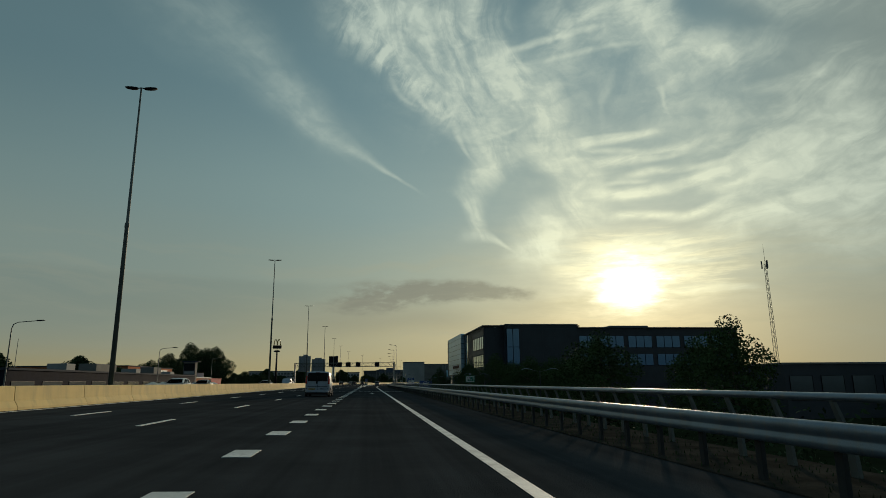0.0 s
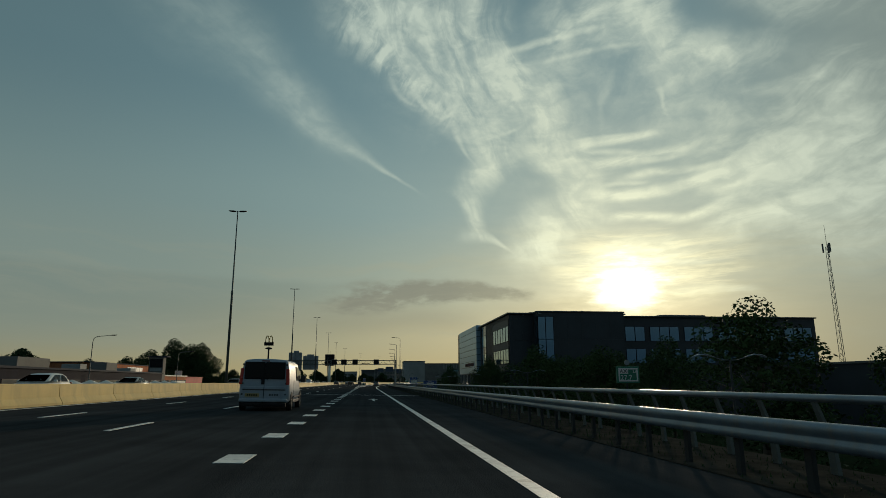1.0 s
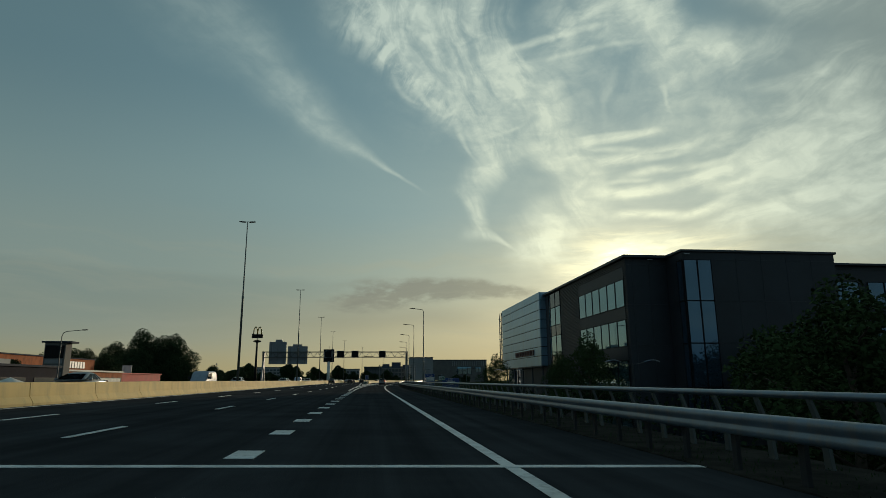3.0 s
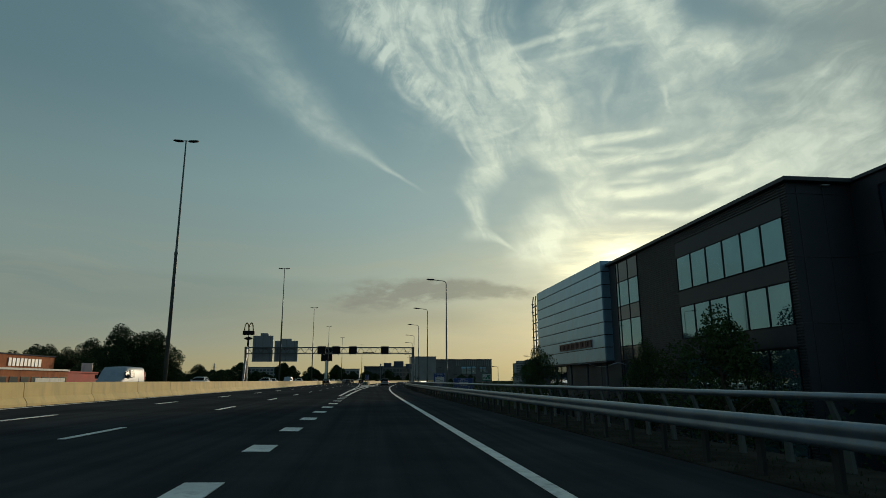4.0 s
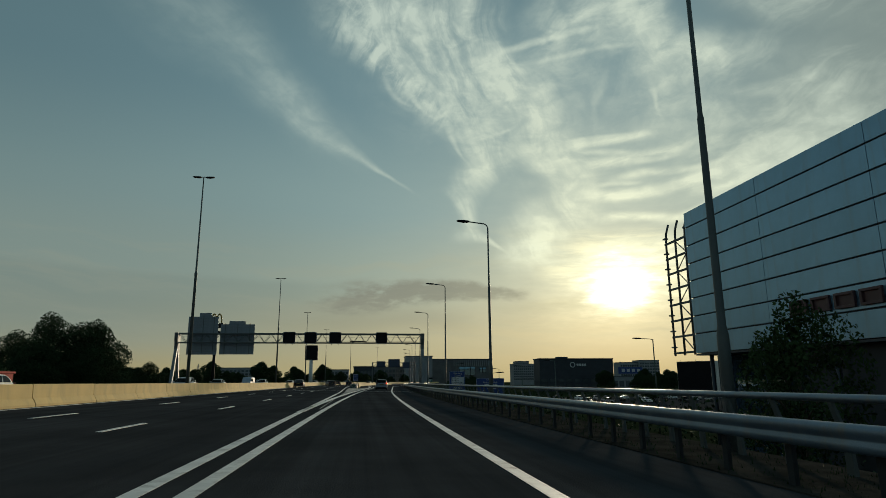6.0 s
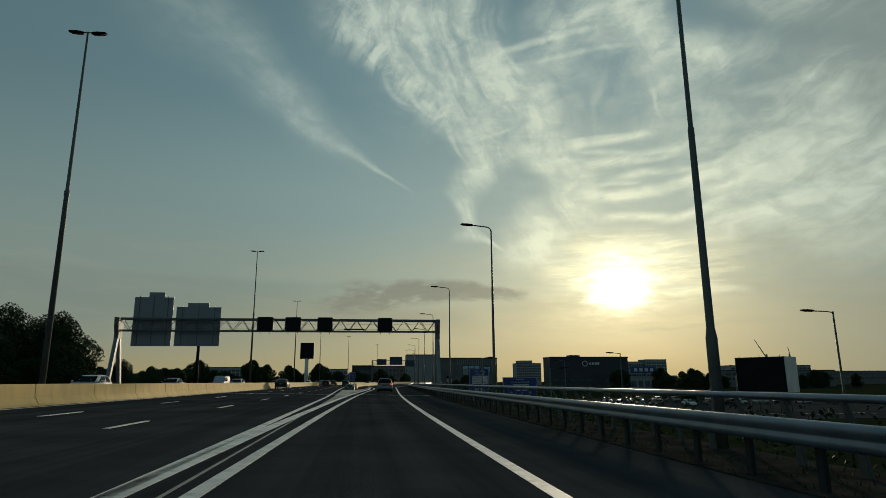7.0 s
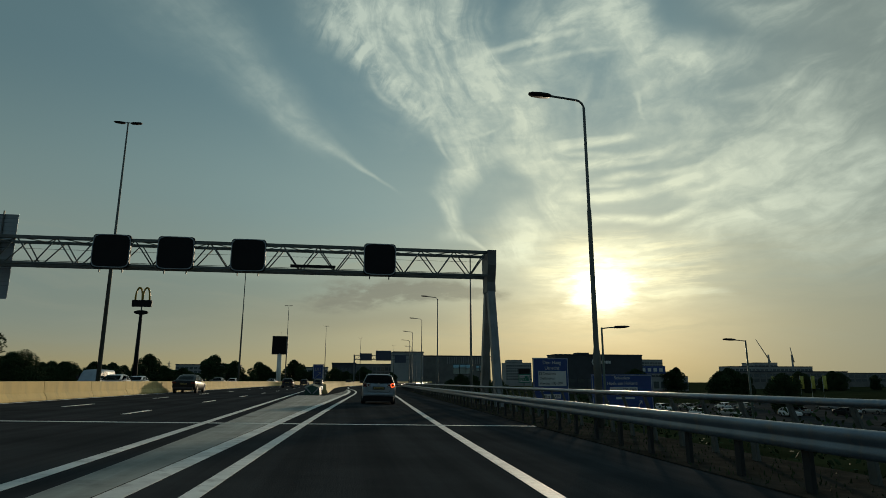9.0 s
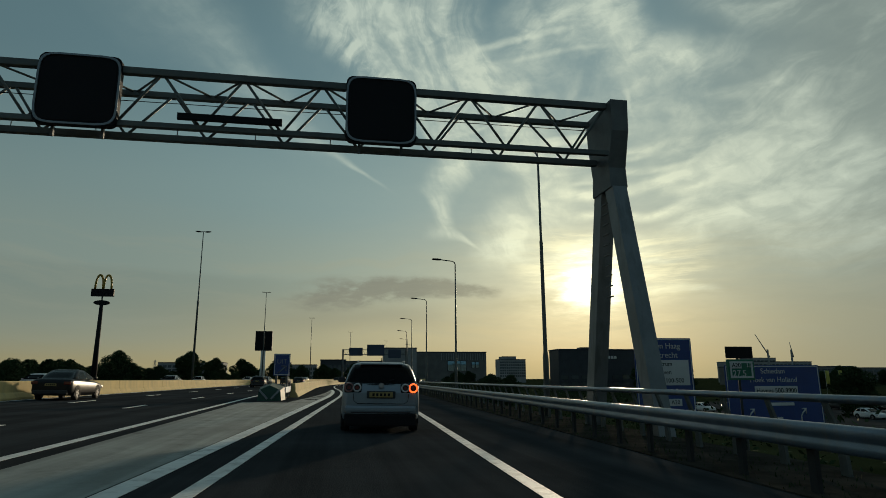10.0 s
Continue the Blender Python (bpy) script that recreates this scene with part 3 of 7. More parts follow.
def loft(bm, rings, closed=True, caps=True, smooth=True):
    """Skins a row of equally long point rings."""
    vs = [[bm.verts.new(p) for p in ring] for ring in rings]
    k = len(vs[0])
    for a, b in zip(vs, vs[1:]):
        for i in range(k if closed else k - 1):
            j = (i + 1) % k
            bm.faces.new((a[i], a[j], b[j], b[i])).smooth = smooth
    if caps and closed:
        bm.faces.new(vs[0][::-1])
        bm.faces.new(vs[-1])
    return vs


def to_mesh(name, bm, mat):
    bmesh.ops.recalc_face_normals(bm, faces=bm.faces)
    me = bpy.data.meshes.new(name)
    bm.to_mesh(me)
    bm.free()
    me.materials.append(mat)
    return me


def part(name, bm, mat, parent=None, label=""):
    """Links a bmesh as one mesh object, under a thing or a part where one is given."""
    ob = new(name, to_mesh(name, bm, mat))
    if parent:
        ob.parent = parent
    if label:
        ob["label"] = label
    return ob


def piece(name, me, parent, loc=(0, 0, 0), rz=0.0, scale=(1, 1, 1)):
    ob = new(name, me)
    ob.parent = parent
    ob.location, ob.rotation_euler, ob.scale = loc, (0, 0, rz), scale
    return ob


def thing(name, label, category, group="", kind="", loc=(0, 0, 0), rz=0.0):
    ob = new(name)
    ob.empty_display_size = 0.3
    ob.location, ob.rotation_euler = loc, (0, 0, rz)
    return tagged(ob, label, category, group, kind)


def lettering(text, size, mat, parent, loc, rot, align="LEFT", name="lettering"):
    """A line of writing: each letter is a mesh of its own."""
    c = bpy.data.curves.new("text", "FONT")
    c.body, c.size, c.align_x, c.extrude = text, size, align, 0.004
    tmp = bpy.data.objects.new("text", c)
    scene.collection.objects.link(tmp)
    dg = bpy.context.evaluated_depsgraph_get()
    me = bpy.data.meshes.new_from_object(tmp.evaluated_get(dg))
    bpy.data.objects.remove(tmp)
    bpy.data.curves.remove(c)
    ob = new(name)
    ob.empty_display_size = 0.1
    ob.parent = parent
    ob.location, ob.rotation_euler = loc, rot
    # join the islands that stand over one another into letters
    link = list(range(len(me.vertices)))

    def root(i):
        while link[i] != i:
            link[i] = link[link[i]]
            i = link[i]
        return i

    for e in me.edges:
        a, b = root(e.vertices[0]), root(e.vertices[1])
        link[a] = b
    spans = {}
    for v in me.vertices:
        r = root(v.index)
        lo, hi = spans.get(r, (v.co.x, v.co.x))
        spans[r] = (min(lo, v.co.x), max(hi, v.co.x))
    groups = []
    for r, (lo, hi) in sorted(spans.items(), key=lambda kv: kv[1]):
        if groups and lo < groups[-1][1] - 0.02 * size:
            groups[-1][1] = max(groups[-1][1], hi)
            groups[-1][2].add(r)
        else:
            groups.append([lo, hi, {r}])
    for lo, hi, roots in groups:
        faces = [p.vertices[:] for p in me.polygons if root(p.vertices[0]) in roots]
        used = sorted({i for f in faces for i in f})
        at = {i: k for k, i in enumerate(used)}
        g = bpy.data.meshes.new("letter")
        g.from_pydata([tuple(me.vertices[i].co) for i in used], [], [[at[i] for i in f] for f in faces])
        g.materials.append(mat)
        letter = new("letter", g)
        letter.parent = ob
    bpy.data.meshes.remove(me)
    return ob


FACE_BACK = (radians(90), 0, 0)      # lettering that reads for someone who looks along +y


def xe(y):
    """The exit lane's right edge line: straight, then bearing off to the right."""
    if y < 132:
        return 1.78
    if y < 232:
        return 1.78 + 0.053 * (y - 132) ** 2 / 200
    x = 1.78 + 0.053 * 50 + 0.053 * (y - 232)
    return x + (0.00095 * (y - 305) ** 2 if y > 305 else 0)


def xm(y):
    """The main carriageway's shift to the right in its far bend."""
    return 0.00095 * (y - 297) ** 2 if y > 297 else 0.0


def deck(x):
    """Height of the carriageway, which falls two in a hundred to the right."""
    return -0.02 * x


GROUND = -4.6


# ---- ground, roads, embankments ----
def sheet(bm, ys, left, right, height, under=0.9):
    loft(bm, [[(left(y), y, height(left(y), y)), (right(y), y, height(right(y), y)),
               (right(y), y, height(right(y), y) - under), (left(y), y, height(left(y), y) - under)] for y in ys], smooth=False)


def dz(x, y):
    return deck(x - xm(y))


def steps(a, b, d):
    k = max(1, round((b - a) / d))
    return [a + (b - a) * i / k for i in range(k + 1)]


bm = bmesh.new()
ring0 = [bm.verts.new((4200 * math.cos(2 * math.pi * i / 64), 200 + 4200 * math.sin(2 * math.pi * i / 64), GROUND)) for i in range(64)]
bm.faces.new(ring0)
ground = tagged(part("ground", bm, GRASS), "rough grass and weeds beside the raised motorway", "ground", kind="structure")

ROAD_YS = steps(-60, 560, 4)
bm = bmesh.new()
sheet(bm, ROAD_YS, lambda y: -14.3 + xm(y), lambda y: xe(y) + 5.0, dz)
road = tagged(part("road", bm, ASPHALT), "dark asphalt motorway carriageway with exit lane and hard shoulder", "road", kind="structure")

bm = bmesh.new()
sheet(bm, ROAD_YS, lambda y: -29.0 + xm(y), lambda y: -14.32 + xm(y), lambda x, y: 0.27)
road_2 = tagged(part("road_opposite", bm, ASPHALT), "dark asphalt carriageway of the opposite direction behind the barrier", "road", kind="structure")


def slope(bm, ys, a, b, za, zb):
    loft(bm, [[(a(y), y, za(y)), (b(y), y, zb), (b(y), y, zb - 0.3), (a(y), y, za(y) - 0.3)] for y in ys], smooth=False)


bm = bmesh.new()
slope(bm, ROAD_YS, lambda y: xe(y) + 4.99, lambda y: xe(y) + 8.6, lambda y: dz(xe(y) + 5, y) - 0.06, GROUND - 0.02)
tagged(part("embankment", bm, GRASS), "steep grassy embankment below the motorway shoulder", "embankment", kind="structure")
bm = bmesh.new()
slope(bm, ROAD_YS, lambda y: -28.98 + xm(y), lambda y: -34.0 + xm(y), lambda y: 0.2, GROUND - 0.02)
tagged(part("embankment", bm, GRASS), "grassy embankment beside the opposite carriageway", "embankment", kind="structure")

# strip of weeds and gravel under the guard rails
rnd = random.Random(5)


def tuft_mesh(count, span_x, ys_a, ys_b, size, base, seed, mat, name):
    r = random.Random(seed)
    vs, fs = [], []
    for _ in range(count):
        y = r.uniform(ys_a, ys_b)
        x = base(y) + r.uniform(*span_x)
        z = dz(x, y) - 0.01
        h, w, a = r.uniform(0.4, 1.5) * size, r.uniform(0.08, 0.3) * size, r.uniform(0, math.pi)
        dx, dy = math.cos(a) * w, math.sin(a) * w
        lx, ly = r.uniform(-0.4, 0.4) * h, r.uniform(-0.4, 0.4) * h
        k = len(vs)
        vs += [(x - dx, y - dy, z), (x + dx, y + dy, z), (x + lx + dx * 0.2, y + ly + dy * 0.2, z + h), (x + lx - dx * 0.2, y + ly - dy * 0.2, z + h * 0.9)]
        fs.append((k, k + 1, k + 2, k + 3))
    me = bpy.data.meshes.new(name)
    me.from_pydata(vs, [], fs)
    me.materials.append(mat)
    return new(name, me)


tagged(tuft_mesh(26000, (2.75, 4.6), -5, 290, 0.065, xe, 7, LEAF_DARK, "weeds"), "low dry weeds growing under the guard rail", "weeds", kind="stuff")
bm = bmesh.new()
sheet(bm, steps(-60, 500, 4), lambda y: xe(y) + 2.75, lambda y: xe(y) + 4.9, lambda x, y: dz(x, y) + 0.02, 0.02)
GRAVEL = material("gravel_verge", (0.040, 0.038, 0.033), 0.95, 0, 0.45, 1.2, 14, 0.9, spec=0.0)
tagged(part("verge", bm, GRAVEL), "gravelly soil verge under the guard rails", "verge", kind="structure")

# shrubs on the slope


def shrub_strip(count, base, span_x, y0, y1, seed, mat, size, top):
    r = np.random.RandomState(seed)
    y = r.uniform(y0, y1, count)
    clump = np.sin(y * 0.35 + r.uniform(0, 0.6, count)) * 0.5 + np.sin(y * 0.83) * 0.3
    f = r.uniform(0, 1, count)
    x = np.array([base(v) for v in y]) + span_x[0] + f * (span_x[1] - span_x[0])
    ground_z = -0.4 + f * (GROUND + 0.4)
    z = ground_z + r.uniform(0, 1, count) * np.maximum(0.25, top * (0.55 + clump * 0.6))
    p = np.stack([x, y, z], 1)
    a = r.normal(size=(count, 3))
    a /= np.linalg.norm(a, axis=1)[:, None]
    b = np.cross(a, r.normal(size=(count, 3)))
    b /= np.linalg.norm(b, axis=1)[:, None]
    s = size * r.uniform(0.5, 1.3, (count, 1))
    quad = np.stack([p - a * s, p - b * s * 0.5, p + a * s, p + b * s * 0.5], 1).reshape(-1, 3)
    me = bpy.data.meshes.new("shrubs")
    me.from_pydata([tuple(q) for q in quad], [], [(4 * i, 4 * i + 1, 4 * i + 2, 4 * i + 3) for i in range(count)])
    me.materials.append(mat)
    return new("shrubs", me)


tagged(shrub_strip(150000, xe, (5.2, 8.8), -10, 330, 31, LEAF_DARK, 0.05, 0.75), "dark low shrubs covering the motorway embankment", "shrubs", kind="stuff")
tagged(shrub_strip(9000, lambda y: xe(y) + 15.0, (5.3, 8.3), -10, 330, 37, LEAF_DARK, 0.2, 1.2), "dark hedge between service road and forecourt", "shrubs", kind="stuff").location.z = -0.1

# lower service road and car park beside the embankment
bm = bmesh.new()
sheet(bm, steps(-60, 420, 6), lambda y: xe(y) + 12, lambda y: xe(y) + 16.6, lambda x, y: GROUND + 0.05, 0.2)
tagged(part("service_road", bm, SIDE_ASPHALT), "grey asphalt service road at the foot of the embankment", "road", kind="structure")
bm = bmesh.new()
box(bm, (95, 300, GROUND + 0.02), (96, 110, 0.12))
tagged(part("car_park", bm, SIDE_ASPHALT), "wide asphalt car park below the motorway", "car park", kind="structure")
bm = bmesh.new()
for i in range(9):
    box(bm, (44 + i * 5.2, 258, GROUND + 0.1), (0.14, 5, 0.012))
tagged(part("bay_lines", bm, PAINT_WHITE), "white parking bay lines on the car park", "marking", kind="stuff")
bm = bmesh.new()
for y in steps(-40, 400, 9):
    box(bm, (xe(y) + 14.3, y, GROUND + 0.055), (0.12, 3, 0.012))
tagged(part("service_road_line", bm, PAINT_WHITE), "dashed white centre line of the service road", "marking", kind="stuff")


# ---- road markings ----
markings = thing("road_markings", "white painted motorway lane lines, blocks and edge lines", "road marking", kind="structure")


def band(bm, ys, mid, width, lift=0.006):
    sheet(bm, ys, lambda y: mid(y) - width / 2, lambda y: mid(y) + width / 2, lambda x, y: dz(x, y) + lift, 0.004)


def gore_left(y):
    return -2.4 + xm(y) - (0.0125 * (y - 208) if y > 208 else 0) * (1 if y < 270 else 62 / (y - 208))


def xl(y):
    """The exit lane's left edge line, which swings back beside the gore barrier."""
    if y < 258:
        return xe(y) - 3.7
    d = y - 258
    x = 2.11 + 0.053 * d - 0.00125 * d * d if d < 33 else max(2.498 - 0.0295 * (d - 33), 0.6)
    return x + xm(y)


def line(name, a, b, mid, width, d=4):
    bm = bmesh.new()
    band(bm, steps(a, b, d), mid, width)
    return part(name, bm, PAINT_WHITE, markings)


line("edge_line", -60, 555, xe, 0.20)
line("edge_line", -60, 555, lambda y: -12.35 + xm(y), 0.18)
line("edge_line", 141, 555, gore_left, 0.20)
line("edge_line", 141, 555, xl, 0.20, 2)
line("gore_line", 163, 290, lambda y: xl(y) - 0.75, 0.28, 2)
line("opposite_line", -60, 500, lambda y: -15.3 + xm(y), 0.15)


def slab_mesh(sx, sy, sz=0.008):
    bm = bmesh.new()
    box(bm, (0, 0, 0), (sx, sy, sz))
    return to_mesh("mark", bm, PAINT_WHITE)


dash_me, block_me = slab_mesh(0.14, 2.85), slab_mesh(0.42, 1.0)
for x0 in (-5.7, -9.3):
    y = 75.0 - 11.4 * 11 + (0 if x0 > -6 else 4.6)
    while y < 460:
        x = x0 + xm(y)
        ob = piece("lane_dash", dash_me, markings, (x, y, dz(x, y) + 0.006), -math.atan(xm(y + 1) - xm(y)))
        ob.rotation_euler[1] = 0.02
        y += 11.4
y = 66.4 - 4.0 * 25
while y < 141:
    ob = piece("block_mark", block_me, markings, (-1.97, y, dz(-1.97, y) + 0.006))
    ob.rotation_euler[1] = 0.02
    y += 4.0
for y, a, b in ((81.1, -12.6, 5.3), (218.1, -12.6, 6.8)):
    bm = bmesh.new()
    loft(bm, [[(x, y - 0.11, deck(x) + 0.011), (x, y + 0.11, deck(x) + 0.011), (x, y + 0.11, deck(x) + 0.004), (x, y - 0.11, deck(x) + 0.004)] for x in steps(a, b, 1)], smooth=False)
    part("cross_line", bm, PAINT_WHITE, markings)
# lane arrow
bm = bmesh.new()
arrow = [(-0.07, 0), (0.07, 0), (0.07, 3.0), (0.32, 3.0), (0, 4.6), (-0.32, 3.0), (-0.07, 3.0)]
lo = [bm.verts.new((0.35 + x, 64 + y, deck(0.35 + x) + 0.004)) for x, y in arrow]
hi = [bm.verts.new((0.35 + x, 64 + y, deck(0.35 + x) + 0.010)) for x, y in arrow]
bm.faces.new(hi), bm.faces.new(lo[::-1])
for i in range(7):
    bm.faces.new((lo[i], lo[(i + 1) % 7], hi[(i + 1) % 7], hi[i]))
part("lane_arrow", bm, PAINT_WHITE, markings)

# grey painted gore between carriageway and exit lane
bm = bmesh.new()
sheet(bm, steps(166, 251.5, 3), lambda y: gore_left(y) + 0.5, lambda y: max(xe(y) - 4.62, gore_left(y) + 0.55), lambda x, y: dz(x, y) + 0.005, 0.003)
tagged(part("gore", bm, GORE_GREY), "pale grey painted gore area, worn and streaked", "road marking", kind="structure")
bm = bmesh.new()
for i in range(16):
    y = 168 + i * 2.6
    a, b = gore_left(y) + 0.55, xe(y) - 4.65
    if b - a > 0.3:
        sheet(bm, [y, y + 0.35], lambda yy: a, lambda yy: b, lambda x, yy: dz(x, yy) + 0.010, 0.003)
part("gore_bars", bm, ASPHALT, markings, "dark worn bars across the gore")
bm = bmesh.new()
sheet(bm, steps(251.6, 289, 2), lambda y: xl(y) - 2.1 + 0.031 * (y - 251), lambda y: xl(y) - 0.88, lambda x, y: dz(x, y) + 0.005, 0.003)
tagged(part("gore", bm, GORE_GREY), "narrow grey painted tongue of the gore with dark bars", "road marking", kind="structure")
for i in range(9):
    y = 256 + i * 3.2
    bm = bmesh.new()
    sheet(bm, [y, y + 1.0], lambda yy: xl(yy) - 1.85 + 0.029 * (yy - 251), lambda yy: xl(yy) - 0.98, lambda x, yy: dz(x, yy) + 0.010, 0.003)
    part("hatch_bar", bm, ASPHALT, markings)


# ---- concrete median barrier, in cast lengths ----
barrier = thing("median_barrier", "cream concrete step barrier between the carriageways, joints stained", "barrier", kind="structure")


def barrier_mesh(length, h=0.87):
    prof = [(0.30, 0.0), (0.30, 0.10), (0.19, 0.30), (0.145, 0.34), (0.12, h - 0.03), (0.09, h), (-0.09, h), (-0.12, h - 0.03), (-0.145, 0.34), (-0.19, 0.30), (-0.30, 0.10), (-0.30, 0.0)]
    bm = bmesh.new()
    loft(bm, [[(x, y, z) for x, z in prof] for y in (-length / 2, -length / 2 + 0.02, length / 2 - 0.02, length / 2)], smooth=False)
    return to_mesh("barrier_length", bm, CONCRETE)


bar_me = barrier_mesh(5.58)
y = 131.57 - 5.63 * 30 + 2.8
while y < 560:
    x = -13.0 + xm(y)
    piece("barrier_length", bar_me, barrier, (x, y, 0.254 + rnd.uniform(-0.006, 0.006)), -math.atan(xm(y + 1) - xm(y)) + rnd.uniform(-0.001, 0.001))
    y += 5.63
# barrier that begins behind the crash cushion
barrier_2 = thing("gore_barrier", "concrete barrier dividing the exit lane from the motorway", "barrier", kind="structure")
y = 263.0
while y < 420:
    x = -0.58 + xm(y)
    piece("barrier_length", bar_me, barrier_2, (x, y, dz(x, y) - 0.005), -math.atan(xm(y + 1) - xm(y)))
    y += 5.63


# ---- guard rails ----
guard = thing("guard_rail", "galvanised steel guard rail with box beam on dark posts", "guard rail")
NEAR, FAR_R = 2.92, 4.12
ys = steps(-40, 420, 3)
bm = bmesh.new()
wprof = [(0.0, 0.71), (-0.05, 0.712), (-0.078, 0.695), (-0.092, 0.66), (-0.088, 0.60), (-0.070, 0.565), (-0.070, 0.545), (-0.086, 0.51), (-0.084, 0.455), (-0.066, 0.425), (0.0, 0.415), (0.02, 0.43), (0.02, 0.70)]
loft(bm, [[(xe(y) + NEAR + px, y, dz(xe(y) + NEAR, y) + pz + 0.07) for px, pz in wprof] for y in ys])
part("beam", bm, STEEL, guard, "ribbed steel beam with dull zinc surface")
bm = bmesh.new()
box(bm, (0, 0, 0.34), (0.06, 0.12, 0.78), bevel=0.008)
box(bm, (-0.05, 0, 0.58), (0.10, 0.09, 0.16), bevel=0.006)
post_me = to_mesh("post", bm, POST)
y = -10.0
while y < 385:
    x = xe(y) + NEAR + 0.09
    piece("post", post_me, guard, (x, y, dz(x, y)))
    y += 1.333
bm = bmesh.new()
box(bm, (0, 0, 0), (0.02, 0.32, 0.05), bevel=0.004)
splice_me = to_mesh("splice", bm, STEEL_DULL)
for y in steps(-20, 260, 4.0):
    x = xe(y) + NEAR - 0.03
    piece("splice", splice_me, guard, (x, y, dz(x, y) + 0.637))

parapet = thing("parapet_rail", "tubular steel parapet rail on leaning flat posts", "railing")
bm = bmesh.new()
pipe(bm, [(xe(y) + FAR_R, y, 0.885 + (dz(xe(y) + FAR_R, y) + 0.118)) for y in ys], 0.055, 12)
part("top_rail", bm, STEEL, parapet, "round galvanised top rail")
bm = bmesh.new()
pipe(bm, [(xe(y) + FAR_R + 0.10, y, 0.42 + (dz(xe(y) + FAR_R, y) + 0.118)) for y in ys], 0.022, 8)
part("lower_rail", bm, STEEL_DULL, parapet)
bm = bmesh.new()
loft(bm, [[(0.17, -0.07, 0), (0.23, -0.07, 0), (0.23, 0.07, 0), (0.17, 0.07, 0)], [(0.15, -0.06, 0.45), (0.20, -0.06, 0.45), (0.20, 0.06, 0.45), (0.15, 0.06, 0.45)],
          [(-0.03, -0.035, 0.97), (0.02, -0.035, 0.97), (0.02, 0.035, 0.97), (-0.03, 0.035, 0.97)]], smooth=False)
lean_me = to_mesh("post", bm, POLE)
y = 0.2
while y < 355:
    x = xe(y) + FAR_R
    piece("post", lean_me, parapet, (x, y, dz(x, y)))
    y += 1.2


# ---- street lamps ----
def lamp_head(bm, c, length, width, along):
    """A flat, tapering luminaire that points along +x or -x."""
    s = 1 if along > 0 else -1
    cx, cy, cz = c
    rings = []
    for f, w, t, dzz in ((0.0, 0.35, 0.5, 0.0), (0.12, 0.75, 0.9, 0.0), (0.45, 1.0, 1.0, 0.01), (0.85, 0.85, 0.8, 0.03), (1.0, 0.5, 0.35, 0.04)):
        w2, t2, x = width / 2 * w, 0.075 * t, cx + s * f * length
        rings.append([(x, cy - w2, cz + dzz - t2 * 0.6), (x, cy + w2, cz + dzz - t2 * 0.6), (x, cy + w2 * 0.9, cz + dzz + t2 * 0.3), (x, cy + w2 * 0.4, cz + dzz + t2), (x, cy - w2 * 0.4, cz + dzz + t2), (x, cy - w2 * 0.9, cz + dzz + t2 * 0.3)])
    loft(bm, rings)


def tall_lamp():
    t = thing("street_lamp", "tall dark steel motorway lamp mast with two flat heads", "street lamp", "median lamp masts")
    bm = bmesh.new()
    pipe(bm, [(0, 0, -0.1), (0, 0, 9.3), (0, 0, 9.36), (0, 0, 9.55), (0, 0, 9.65), (0, 0, 17.75)], [0.135, 0.105, 0.122, 0.122, 0.08, 0.045], 14)
    part("mast", bm, POLE, t)
    bm = bmesh.new()
    pipe(bm, [(-0.40, 0, 17.68), (-0.15, 0, 17.72), (0, 0, 17.74), (0.15, 0, 17.72), (0.40, 0, 17.68)], 0.032)
    part("bracket", bm, POLE, t)
    for s in (-1, 1):
        bm = bmesh.new()
        lamp_head(bm, (0.16 * s, 0, 17.70), 0.72, 0.34, s)
        part("lamp_head", bm, BLACK, t)
    bm = bmesh.new()
    box(bm, (0, 0, -0.05), (0.55, 0.55, 0.16), bevel=0.02)
    part("foot", bm, CONCRETE, t)
    return t


lamp0 = tall_lamp()
tall_ys = (34.5, 85.9, 138.6, 189.9, 241.6, 292.4, 343.3, 395.2, 447.0, 499.0)
tall_xs = (-13.45, -13.36, -13.68, -13.62, -13.68, -13.50, -13.6, -13.6, -13.6, -13.6)
for i, y in enumerate(tall_ys):
    m = Matrix.Translation((tall_xs[i] + xm(y), y, 0.28))
    if i == 0:
        lamp0.matrix_basis = m
    else:
        copy_thing(lamp0, m)


def arm_lamp():
    t = thing("street_lamp", "grey steel street lamp with a curved arm over the shoulder", "street lamp", "exit lane lamps")
    bm = bmesh.new()
    pipe(bm, [(0, 0, -0.1), (0, 0, 2.05), (0, 0, 2.25), (0, 0, 6.36), (0, 0, 6.44), (0, 0, 9.75)], [0.115, 0.108, 0.078, 0.064, 0.050, 0.042], 12)
    part("mast", bm, POLE, t)
    bm = bmesh.new()
    pts = [(0, 0, 9.70)] + [(-0.28 + 0.28 * math.cos(a), 0, 9.72 + 0.28 * math.sin(a)) for a in (0.3, 0.7, 1.1, 1.45)] + [(-0.7, 0, 10.05), (-1.15, 0, 10.10)]
    pipe(bm, pts, 0.036)
    part("arm", bm, POLE, t)
    bm = bmesh.new()
    lamp_head(bm, (-1.05, 0, 10.10), 0.72, 0.30, -1)
    part("lamp_head", bm, BLACK, t)
    bm = bmesh.new()
    box(bm, (-0.105, 0, 0.9), (0.012, 0.10, 0.45), bevel=0.004)
    part("hatch", bm, STEEL_DULL, t)
    return t


